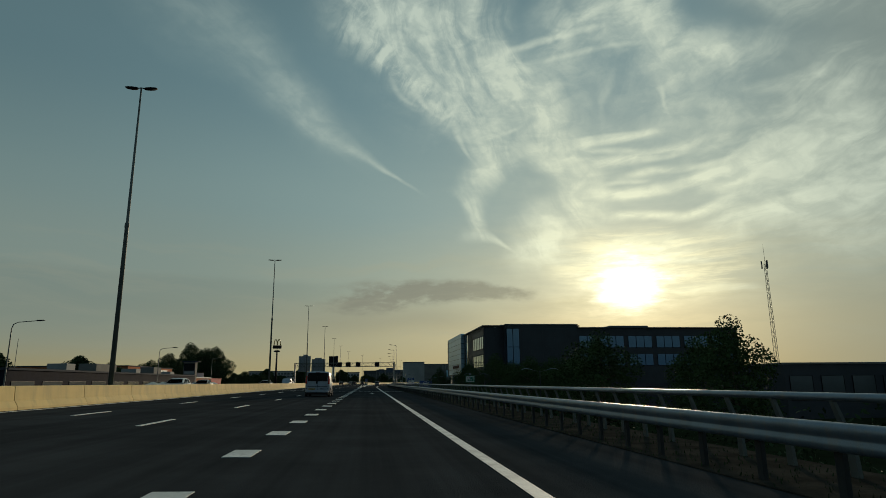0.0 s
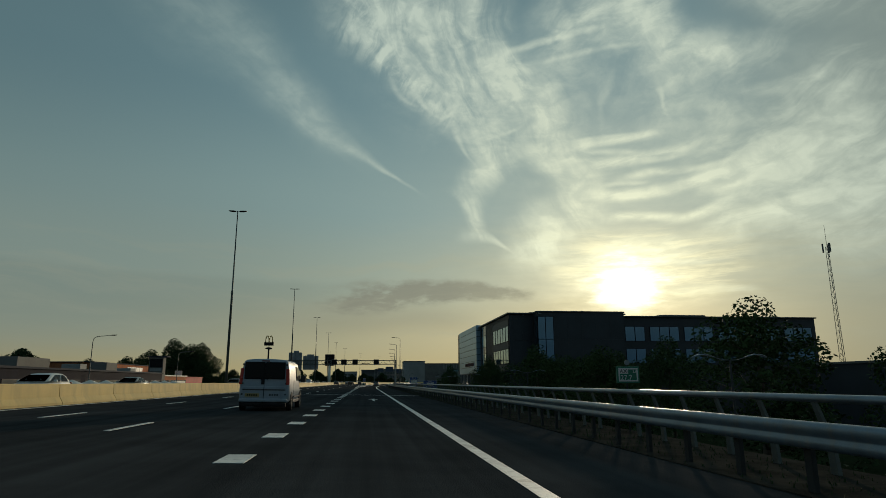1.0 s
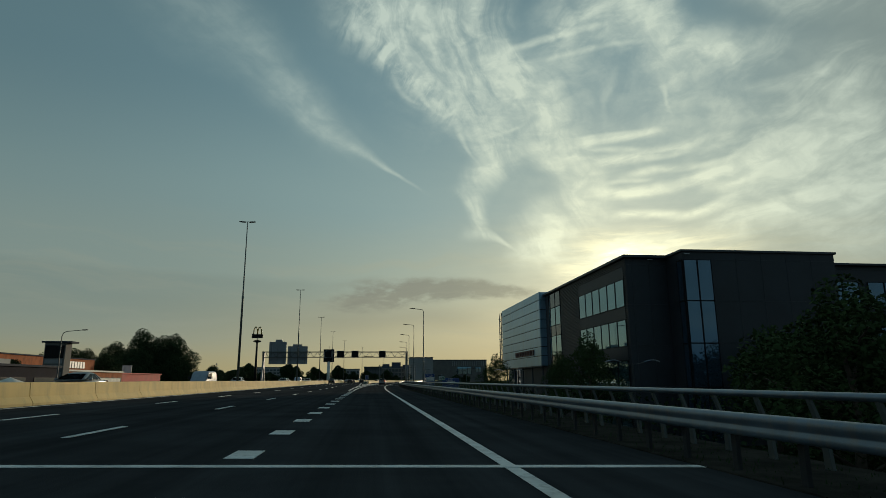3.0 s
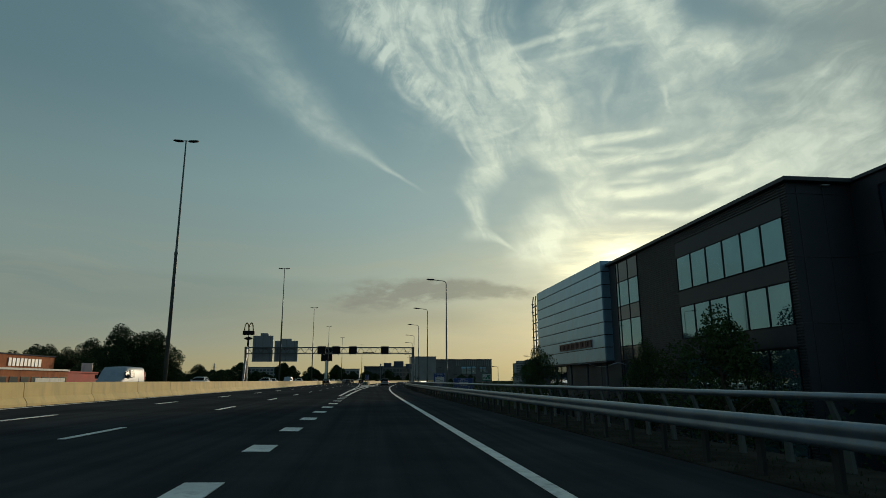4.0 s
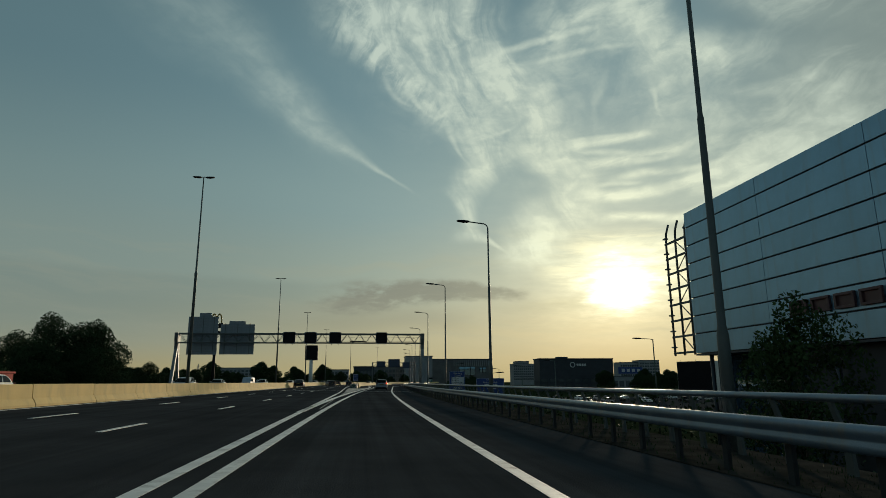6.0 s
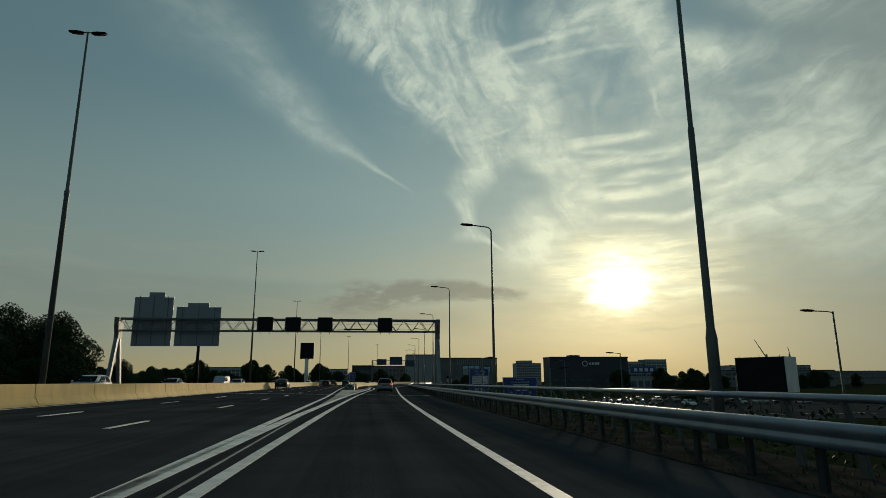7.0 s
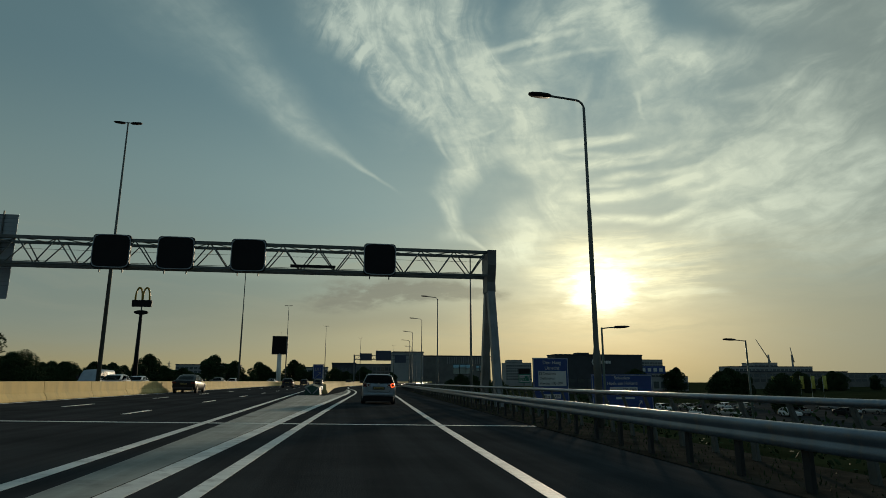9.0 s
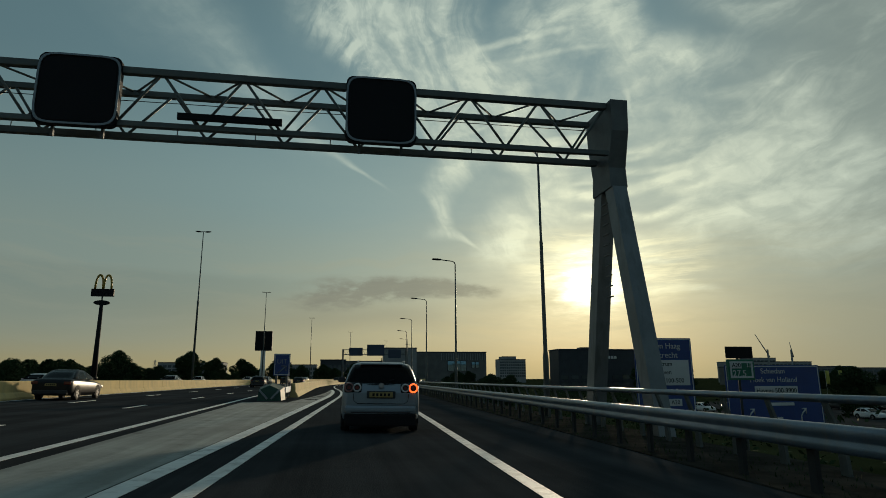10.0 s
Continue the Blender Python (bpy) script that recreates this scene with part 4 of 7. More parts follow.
arm0 = arm_lamp()
for i, y in enumerate((149.6, 171.9, 194.36, 217.7, 241.2, 264.0, 286.6, 309.5, 332.5, 355.5, 378.5)):
    x = xe(y) + 4.55
    m = Matrix.Translation((x, y, dz(x, y))) @ Matrix.Rotation(-math.atan(xe(y + 1) - xe(y)), 4, "Z")
    if i == 0:
        arm0.matrix_basis = m
    else:
        copy_thing(arm0, m)


def path_lamp(x, y, top, side, more=0.0):
    t = thing("path_lamp", "slim dark lamp post with a straight arm and flat oval head", "street lamp", "service road lamps", loc=(x, y, GROUND))
    h = top - GROUND
    bm = bmesh.new()
    tube(bm, (0, 0, 0), (0, 0, h), 0.075, 0.045, 10)
    part("mast", bm, POLE_GREEN, t)
    bm = bmesh.new()
    pipe(bm, [(0, 0, h - 0.05), (side * 0.4, 0, h + 0.0), (side * (0.75 + more), 0, h + 0.02)], 0.03)
    part("arm", bm, POLE_GREEN, t)
    bm = bmesh.new()
    lamp_head(bm, (side * (0.65 + more), 0, h + 0.02), 0.80, 0.36, side)
    part("lamp_head", bm, BLACK, t)


for a in ((13.7, 229.6, 3.75, 1), (13.4, 203.5, 2.0, 1), (25.6, 191.0, 4.75, -1, 0.45), (25.3, 218.6, 3.75, -1), (25.0, 234.5, 3.55, -1), (27.5, 262.0, 3.6, -1)):
    path_lamp(*a)


def gull_lamp(x, y, top):
    t = thing("gull_lamp", "slim lamp post with two curved wing-shaped heads", "street lamp", "forecourt lamps", loc=(x, y, GROUND))
    h = top - GROUND
    bm = bmesh.new()
    tube(bm, (0, 0, 0), (0, 0, h - 0.18), 0.06, 0.035, 10)
    part("mast", bm, POST, t)
    for s in (-1, 1):
        bm = bmesh.new()
        pipe(bm, [(s * f, 0, h + up) for f, up in ((0, -0.19), (0.2, -0.185), (0.4, -0.15), (0.62, -0.08))], 0.018, 6)
        part("arm", bm, STEEL_DULL, t)
        bm = bmesh.new()
        rings = []
        for f, w, up in ((0.58, 0.03, -0.09), (0.75, 0.08, -0.03), (0.95, 0.14, 0.01), (1.15, 0.15, 0.0), (1.3, 0.11, -0.04), (1.42, 0.03, -0.09)):
            rings.append([(s * f, -w, h + up - 0.012), (s * f, w, h + up - 0.012), (s * f, w * 0.5, h + up + 0.022), (s * f, -w * 0.5, h + up + 0.022)])
        loft(bm, rings)
        part("wing_head", bm, STEEL, t)


for y in (45.4, 73.6, 101.8, 129.3):
    gull_lamp(12.7, y, 2.02)


# ---- sign gantry ----
def gantry():
    t = thing("sign_gantry", "grey steel lattice gantry across the motorway on splayed legs", "gantry", loc=(0, 234.7, 0))
    x0, x1 = -27.0, 8.95
    f, b = -0.55, 0.60
    zt, zb = 8.36, 7.02
    for name, y, z, r in (("top_chord", f, zt, 0.085), ("top_chord", b, zt - 0.04, 0.075), ("bottom_chord", f, zb, 0.065), ("bottom_chord", b * 0.35, zb - 0.02, 0.08)):
        bm = bmesh.new()
        box(bm, ((x0 + x1) / 2, y, z), (x1 - x0, r * 2, r * 2), bevel=0.012)
        part(name, bm, POLE, t)
    bay = (x1 - x0) / 19
    for i in range(19):
        a, c, e = x0 + i * bay, x0 + (i + 0.5) * bay, x0 + (i + 1) * bay
        for y0, y1 in ((f, f), (b, b * 0.35)):
            for p, q in (((a, y0, zt), (c, y1, zb)), ((c, y1, zb), (e, y0, zt))):
                bm = bmesh.new()
                tube(bm, p, q, 0.034, sides=8)
                part("lattice_bar", bm, POLE, t)
        bm = bmesh.new()
        tube(bm, (a, f, zt), (c, b, zt), 0.028, sides=8)
        part("lattice_bar", bm, POLE, t)
        bm = bmesh.new()
        tube(bm, (c, b, zt), (e, f, zt), 0.028, sides=8)
        part("lattice_bar", bm, POLE, t)
    bm = bmesh.new()
    pipe(bm, [(x0 + 0.3, 0.05, 7.9), (-9, 0.05, 7.86), (x1 - 0.2, 0.05, 7.9)], 0.010, 6)
    part("cable", bm, BLACK, t)
    bm = bmesh.new()
    pipe(bm, [(x0 + 1, 0.36, zb + 0.28), (x1 - 0.5, 0.36, zb + 0.28)], 0.014, 6)
    for i in range(18):
        x = x0 + 2 + i * 1.9
        tube(bm, (x, 0.36, zb - 0.05), (x, 0.36, zb + 0.28), 0.012, sides=6)
    part("handrail", bm, POLE, t)
    # legs: a plate head that splits into two raking box legs
    for x, s in ((9.22, 1), (-27.3, -1)):
        bm = bmesh.new()
        w = 0.24
        loft(bm, [[(x - w, -0.85, 8.46), (x + w, -0.85, 8.46), (x + w, 0.80, 8.46), (x - w, 0.80, 8.46)],
                  [(x - w, -0.80, 7.6), (x + w, -0.80, 7.6), (x + w, 0.75, 7.6), (x - w, 0.75, 7.6)],
                  [(x - w, -0.50, 6.65), (x + w, -0.50, 6.65), (x + w, 0.55, 6.65), (x - w, 0.55, 6.65)],
                  [(x - w, -0.55, 6.1), (x + w, -0.55, 6.1), (x + w, 0.62, 6.1), (x - w, 0.62, 6.1)]], smooth=False)
        part("leg_head", bm, STEEL_DULL, t)
        for y0, y1 in ((-0.33, -1.85), (0.36, 1.9)):
            bm = bmesh.new()
            foot = -0.4 if s > 0 else 0.2
            a, c = Vector((x, y0, 6.12)), Vector((x + 0.0, y1, foot))
            hw, hy = 0.20, 0.235
            loft(bm, [[(p.x - hw, p.y - hy, p.z), (p.x + hw, p.y - hy, p.z), (p.x + hw, p.y + hy, p.z), (p.x - hw, p.y + hy, p.z)] for p in (a, c)], smooth=False)
            part("leg", bm, GANTRY, t, "pale zinc box-section leg")
            bm = bmesh.new()
            box(bm, (c.x, c.y, foot), (0.9, 0.9, 0.22), bevel=0.02)
            part("footing", bm, CONCRETE, t)
    bm = bmesh.new()
    for i in range(10):
        box(bm, (8.98, -0.1, 3.2 + i * 0.28), (0.04, 0.34, 0.03))
    part("ladder", bm, STEEL_DULL, t)
    bm = bmesh.new()
    box(bm, (-0.75, -0.72, 7.22), (2.4, 0.10, 0.16), bevel=0.01)
    part("cable_tray", bm, BLACK, t)
    return t


gantry()


def matrix_sign(x0, x1, z0, z1, y):
    t = thing("matrix_sign", "square black lane signal with rounded pale rim, switched off", "traffic sign", "lane signals on the gantry", loc=((x0 + x1) / 2, y, (z0 + z1) / 2))
    w, h = x1 - x0, z1 - z0
    bm = bmesh.new()
    box(bm, (0, -0.09, 0), (w, 0.16, h))
    up = [e for e in bm.edges if abs((e.verts[0].co - e.verts[1].co).y) > 0.1]
    bmesh.ops.bevel(bm, geom=up, offset=0.18, segments=5, affect="EDGES", profile=0.5)
    part("housing", bm, BLACK, t)
    bm = bmesh.new()
    k = 24
    outer, inner = [], []
    for i in range(k):
        a = 2 * math.pi * (i + 0.5) / k
        c, s = math.cos(a), math.sin(a)
        p = (abs(c) ** 0.32 * (1 if c > 0 else -1), abs(s) ** 0.32 * (1 if s > 0 else -1))
        outer.append((p[0] * w / 2, p[1] * h / 2))
        inner.append((p[0] * (w / 2 - 0.045), p[1] * (h / 2 - 0.045)))
    rings = [[(x, yy, z) for x, z in ring] for ring, yy in ((outer, -0.175), (outer, -0.205), (inner, -0.205), (inner, -0.175))]
    loft(bm, rings + [rings[0]], caps=False, smooth=False)
    part("rim", bm, SIGN_BACK, t, "thin pale grey rim")
    bm = bmesh.new()
    box(bm, (0, -0.174, 0), (w - 0.2, 0.012, h - 0.2), bevel=0.003)
    part("display", bm, SCREEN, t)
    for sx in (-0.5, 0.5):
        bm = bmesh.new()
        box(bm, (sx * w * 0.6, 0.10, -h / 2 - 0.08), (0.06, 0.08, 0.24))
        part("bracket", bm, STEEL_DULL, t)


for x0, x1 in ((1.97, 3.74), (-5.08, -3.28), (-8.80, -6.95), (-11.97, -10.12)):
    matrix_sign(x0, x1, 6.86, 8.62, 234.17)


def sign_back(x0, x1, z0, z1, tab, y):
    """The rear of a large direction sign that faces the other traffic."""
    t = thing("direction_sign", "back of a large grey aluminium direction sign on the gantry", "traffic sign", "gantry sign backs", loc=((x0 + x1) / 2, y, z0))
    w, h = x1 - x0, z1 - z0
    rows = int(h / 0.22)
    me_bm = bmesh.new()
    box(me_bm, (0, 0, 0), (w, 0.05, h / rows - 0.016), bevel=0.006)
    me = to_mesh("plank", me_bm, SIGN_BACK)
    for i in range(rows):
        piece("plank", me, t, (0, 0, (i + 0.5) * h / rows))
    bm = bmesh.new()
    box(bm, (0, 0.02, h / 2), (w - 0.04, 0.016, h - 0.02))
    part("face_sheet", bm, STEEL_DULL, t)
    if tab:
        a, b, up = tab
        bm = bmesh.new()
        box(bm, ((a + b) / 2 - (x0 + x1) / 2, 0, h + up / 2 + 0.004), (b - a, 0.05, up), bevel=0.004)
        part("top_plate", bm, SIGN_BACK, t)
    for f in (-0.36, 0.0, 0.36):
        bm = bmesh.new()
        box(bm, (f * w, -0.06, h / 2 + 0.1), (0.07, 0.07, h + 0.2))
        part("stiffener", bm, STEEL_DULL, t)
    bm = bmesh.new()
    for z in (0, h):
        box(bm, (0, -0.04, z), (w + 0.03, 0.03, 0.03))
    part("edge_strip", bm, STEEL, t)


sign_back(-26.16, -21.80, 5.31, 10.95, (-24.6, -22.85, 0.60), 235.55)
sign_back(-21.43, -16.40, 5.33, 9.84, (-20.2, -17.8, 0.50), 235.55)


# ---- the dark showroom building with its silver box ----
def panel_mesh(name, sx, sy, sz, mat, bevel=0.01):
    bm = bmesh.new()
    box(bm, (0, 0, 0), (sx, sy, sz), bevel=bevel)
    return to_mesh(name, bm, mat)


def pane_part(parent, c, s, mat=None, frame_mat=None, fr=0.05):
    """A window pane with its frame as a sub-part. c: centre, s: size; the thin axis is the shortest."""
    bm = bmesh.new()
    box(bm, c, s)
    p = part("window_pane", bm, mat or WINDOW, parent)
    bm = bmesh.new()
    cx, cy, cz = c
    sx, sy, sz = s
    if sx < sy:
        for yy in (cy - sy / 2, cy + sy / 2):
            box(bm, (cx - 0.02, yy, cz), (sx + 0.05, fr, sz + fr))
        for zz in (cz - sz / 2, cz + sz / 2):
            box(bm, (cx - 0.018, cy, zz), (sx + 0.045, sy - fr, fr))
    else:
        for xx in (cx - sx / 2, cx + sx / 2):
            box(bm, (xx, cy - 0.02, cz), (fr, sy + 0.05, sz + fr))
        for zz in (cz - sz / 2, cz + sz / 2):
            box(bm, (cx, cy - 0.018, zz), (sx - fr, sy + 0.045, fr))
    part("window_frame", bm, frame_mat or BLACK, p)
    return p


def showroom():
    t = thing("showroom_building", "dark anthracite showroom building with tinted windows and silver panelled box", "building", loc=(0, 0, 0))
    G = GROUND - 0.05
    # main volumes
    bm = bmesh.new()
    box(bm, ((23.9 + 44.5) / 2, (127.4 + 170) / 2, (G + 12.45) / 2), (44.5 - 23.9, 42.6, 12.45 - G))
    part("wall", bm, CLAD_FLAT, t)
    bm = bmesh.new()
    box(bm, ((44.52 + 81.3) / 2, (127.9 + 172) / 2, (G + 12.15) / 2), (81.3 - 44.52, 44, 12.15 - G))
    part("wall", bm, CLAD_FLAT, t)
    bm = bmesh.new()
    box(bm, ((23.6 + 44.6) / 2, (127.1 + 170) / 2, 12.58), (21.2, 43.2, 0.26), bevel=0.03)
    part("roof_edge", bm, CLAD, t)
    bm = bmesh.new()
    box(bm, ((44.62 + 81.5) / 2, (127.6 + 172) / 2, 12.27), (36.9, 44.6, 0.22), bevel=0.03)
    part("roof_edge", bm, CLAD, t)
    for c, s in (((34, 140, 12.95), (4, 5, 0.5)), ((58, 134, 12.75), (9, 4, 0.7)), ((70, 140, 12.7), (4, 4, 0.6)), ((28.5, 128.6, 12.83), (1.6, 0.8, 0.22))):
        bm = bmesh.new()
        box(bm, c, s, bevel=0.04)
        part("roof_unit", bm, CLAD, t)
    # side facing the motorway
    X = 23.88
    rib = panel_mesh("rib", 0.10, 1.0, 0.085, CLAD, 0.02)

    def ribs(y0, y1, z0, z1, pitch=0.17):
        z = z0 + pitch / 2
        while z < z1:
            piece("cladding_rib", rib, t, (X - 0.02, (y0 + y1) / 2, z), scale=(1, y1 - y0, 1))
            z += pitch

    ribs(140.82, 147.95, G + 0.4, 12.4)
    ribs(127.42, 127.92, G + 0.4, 12.4)
    ribs(127.92, 140.82, 11.75, 12.4)
    bm = bmesh.new()
    box(bm, (X - 0.03, 134.37, 7.25), (0.12, 12.9, 1.15), bevel=0.01)
    part("spandrel", bm, CLAD_FLAT, t)
    bm = bmesh.new()
    box(bm, (X - 0.03, 134.37, 11.1), (0.12, 12.9, 1.12), bevel=0.01)
    part("spandrel", bm, CLAD_FLAT, t)
    bm = bmesh.new()
    box(bm, (X - 0.03, 134.37, 3.5), (0.12, 12.9, 1.2), bevel=0.01)
    part("spandrel", bm, CLAD_FLAT, t)
    for z0, z1 in ((7.9, 10.5), (4.15, 6.62)):
        for i in range(6):
            w = 12.86 / 6
            pane_part(t, (X - 0.05, 127.94 + (i + 0.5) * w, (z0 + z1) / 2), (0.06, w - 0.05, z1 - z0))
    for i in range(5):
        w = 12.86 / 5
        pane_part(t, (X - 0.05, 127.94 + (i + 0.5) * w, -0.7), (0.06, w - 0.05, 7.0))
    for z0, z1, gm in ((10.42, 12.3, SPANDREL), (8.05, 10.38, WINDOW), (6.72, 8.01, SPANDREL), (4.2, 6.68, WINDOW), (2.95, 4.16, SPANDREL), (-4.4, 2.9, SPANDREL)):
        for y0, y1 in ((148.0, 150.12), (150.16, 152.3), (152.34, 152.9)):
            pane_part(t, (X - 0.05, (y0 + y1) / 2, (z0 + z1) / 2), (0.06, y1 - y0, z1 - z0), gm, fr=0.035)
    bm = bmesh.new()
    box(bm, (24.35, 154.0, (G + 12.3) / 2), (0.3, 2.1, 12.3 - G))
    part("recess_wall", bm, BLACK, t)
    # front toward the arriving traffic: a short return, then a wing that stands forward
    Y, W0, W1, YW = 127.38, 28.0, 43.1, 124.30
    bm = bmesh.new()
    box(bm, ((W0 + W1) / 2, (YW + 127.42) / 2, (G + 12.5) / 2), (W1 - W0, 127.42 - YW, 12.5 - G))
    part("wall", bm, CLAD_FLAT, t)
    bm = bmesh.new()
    box(bm, ((W0 + W1) / 2, (YW + 127.05) / 2, 12.61), (W1 - W0 + 0.4, 127.05 - YW + 0.35, 0.22), bevel=0.03)
    part("roof_edge", bm, CLAD, t)
    glass_levels = ((8.03, 11.75), (4.23, 7.97), (0.4, 4.17), (-4.4, 0.34))
    for z0, z1 in glass_levels:
        for x0, x1 in ((28.06, 29.32), (29.38, 30.7)):
            pane_part(t, ((x0 + x1) / 2, YW - 0.05, (z0 + z1) / 2), (x1 - x0, 0.06, z1 - z0), WINDOW_DARK)
        pane_part(t, (W0 - 0.05, YW + 0.48, (z0 + z1) / 2), (0.06, 0.90, z1 - z0), WINDOW_DARK)
    panel = panel_mesh("facade_panel", 0.05, 1.0, 1.0, CLAD_FLAT, 0.008)
    for z0, z1 in glass_levels:
        piece("facade_panel", panel, t, (W0 - 0.03, (YW + 1.05 + 127.3) / 2, (z0 + z1) / 2), scale=(1, 127.3 - YW - 1.1, z1 - z0))
    x = 44.75
    for group, count in ((0, 2), (1, 3), (2, 3), (3, 3), (4, 3), (5, 3)):
        w = 1.82
        for i in range(count):
            for z0, z1 in ((8.0, 10.5), (4.2, 6.62)):
                pane_part(t, (x + (i + 0.5) * w, 127.9 - 0.05, (z0 + z1) / 2), (w - 0.07, 0.06, z1 - z0), WINDOW_DARK)
        x += count * w + 0.95
    vert = panel_mesh("vjoint", 0.04, 0.05, 1.0, CLAD, 0.005)
    for x, y in [(24.5, Y), (26.2, Y)] + [(33.2 + i * 2.5, YW) for i in range(4)]:
        piece("facade_joint", vert, t, (x, y, (G + 12.4) / 2), scale=(1, 1, 12.2 - G))
    hor = panel_mesh("hjoint", 1.0, 0.05, 0.04, CLAD, 0.005)
    for z in (0.4, 4.2, 8.0, 11.8):
        piece("facade_joint", hor, t, (25.9, Y, z), scale=(4.0, 1, 1))
        piece("facade_joint", hor, t, (36.9, YW, z), scale=(12.2, 1, 1))
        piece("facade_joint", hor, t, (63, 127.88, z), scale=(36.4, 1, 1))
    # downlights under the roof edge
    for x, y in ((26.3, Y), (28.4, YW)):
        bm = bmesh.new()
        box(bm, (x, y - 0.16, 12.30), (0.5, 0.16, 0.06), bevel=0.01)
        part("soffit_lamp", bm, SIGN_WHITE, t, "small white lamp under the roof edge")
    # silver box, hung over a glazed ground floor
    bm = bmesh.new()
    box(bm, ((23.12 + 36) / 2, (154.95 + 179.5) / 2, (2.95 + 13.0) / 2), (36 - 23.12, 24.5, 13.0 - 2.95))
    b = part("box_body", bm, CLAD_FLAT, t)
    zs = [2.92, 4.29, 5.53, 6.80, 8.04, 9.29, 10.60, 11.95, 13.1]
    for k in range(8):
        h = zs[k + 1] - zs[k]
        me = panel_mesh("silver_panel", 0.10, 24.6 / 3 - 0.03, h - 0.09, SILVER, 0.012)
        for i in range(3):
            piece("silver_panel", me, b, (23.07, 154.9 + (i + 0.5) * 24.6 / 3, (zs[k] + zs[k + 1]) / 2))
        me = panel_mesh("silver_panel", 2.4, 0.10, h - 0.09, SILVER, 0.012)
        piece("silver_panel", me, b, (24.32, 154.9, (zs[k] + zs[k + 1]) / 2))
    bm = bmesh.new()
    box(bm, (29.5, 167.2, 2.86), (12.9, 24.7, 0.12))
    part("soffit", bm, CLAD, t)
    # row of unlettered red sign shapes: seven flat frames with a sunk face
    for i in range(7):
        bm = bmesh.new()
        y, w, h, d = 168.75 - i * 1.6, 1.28, 0.78, 0.14
        for k in (-1, 1):
            box(bm, (22.93, y, 4.87 + k * (h / 2 - 0.07)), (d, w, 0.14), bevel=0.02)
            box(bm, (22.93, y - k * (w / 2 - 0.08), 4.87), (d, 0.16, h - 0.284), bevel=0.02)
        box(bm, (22.99, y, 4.87), (0.03, w - 0.10, h - 0.10))
        part("sign_shape", bm, RED_LETTER, b, "plain dark brownish-red sign frame")
    for i in range(10):
        pane_part(t, (24.3, 155.6 + i * 2.4, (G + 2.8) / 2), (0.06, 2.32, 2.7 - G), WINDOW_DARK)
    bm = bmesh.new()
    box(bm, (29, 167.2, (G + 2.8) / 2), (9.2, 24, 2.75 - G))
    part("ground_floor", bm, CLAD_FLAT, t)
    for i in range(5):
        bm = bmesh.new()
        tube(bm, (23.5, 156 + i * 5.6, G), (23.5, 156 + i * 5.6, 2.9), 0.13, sides=12)
        part("column", bm, CLAD, t)
    # open steel stair frame on the far end, rounded at the top
    bm = bmesh.new()
    for y in (180.1, 181.5, 182.9):
        pipe(bm, [(23.3, y, 2.9), (23.3, y, 11.4), (23.3, y - 0.1, 12.3), (23.3, y - 0.55, 12.95)], 0.085, 8)
    for i in range(8):
        z = 3.1 + i * 1.2
        box(bm, (23.3, 181.5, z), (0.12, 3.1, 0.14))
        box(bm, (23.3, 182.95, z + 0.45), (0.30, 0.34, 0.10))
    for i in range(7):
        tube(bm, (23.3, 180.1 + 1.4 * (i % 2), 3.2 + i * 1.2), (23.3, 181.5 - 1.4 * (i % 2), 4.25 + i * 1.2), 0.04, sides=6)
    for z in (3.6, 8.0, 12.2):
        box(bm, (23.3, 179.8, z), (0.14, 0.8, 0.14))
    part("end_frame", bm, STEEL_DULL, t, "open rusty steel stair frame")


showroom()


def hall(name, label, x0, x1, y0, y1, top, mat, roof_mat=None, windows=0, win_z=(0, 0), face="x1", parapet=0.3, floors=1):
    """A plain low building with roof slab, and a row of windows on the side that is seen."""
    t = thing(name, label, "building")
    bm = bmesh.new()
    box(bm, ((x0 + x1) / 2, (y0 + y1) / 2, (GROUND - 0.05 + top) / 2), (x1 - x0, y1 - y0, top - GROUND + 0.05))
    w = part("wall", bm, mat, t)
    bm = bmesh.new()
    box(bm, ((x0 + x1) / 2, (y0 + y1) / 2, top + parapet / 2), (x1 - x0 + 0.5, y1 - y0 + 0.5, parapet), bevel=0.04)
    part("roof", bm, roof_mat or ROOF_DARK, t)
    if windows:
        low, high = win_z
        step = (high - low) / floors
        for k in range(floors):
            z0, z1 = low + k * step, low + (k + (1 if floors == 1 else 0.62)) * step
            for i in range(windows):
                d = ((x1 - x0) if face == "y0" else (y1 - y0)) / windows
                if face == "y0":
                    c, s = (x0 + (i + 0.5) * d, y0 - 0.03, (z0 + z1) / 2), (d * 0.72, 0.08, z1 - z0)
                else:
                    c, s = (x1 + 0.03 if face == "x1" else x0 - 0.03, y0 + (i + 0.5) * d, (z0 + z1) / 2), (0.08, d * 0.72, z1 - z0)
                pane_part(t, c, s, FAR_GLASS)
    return t


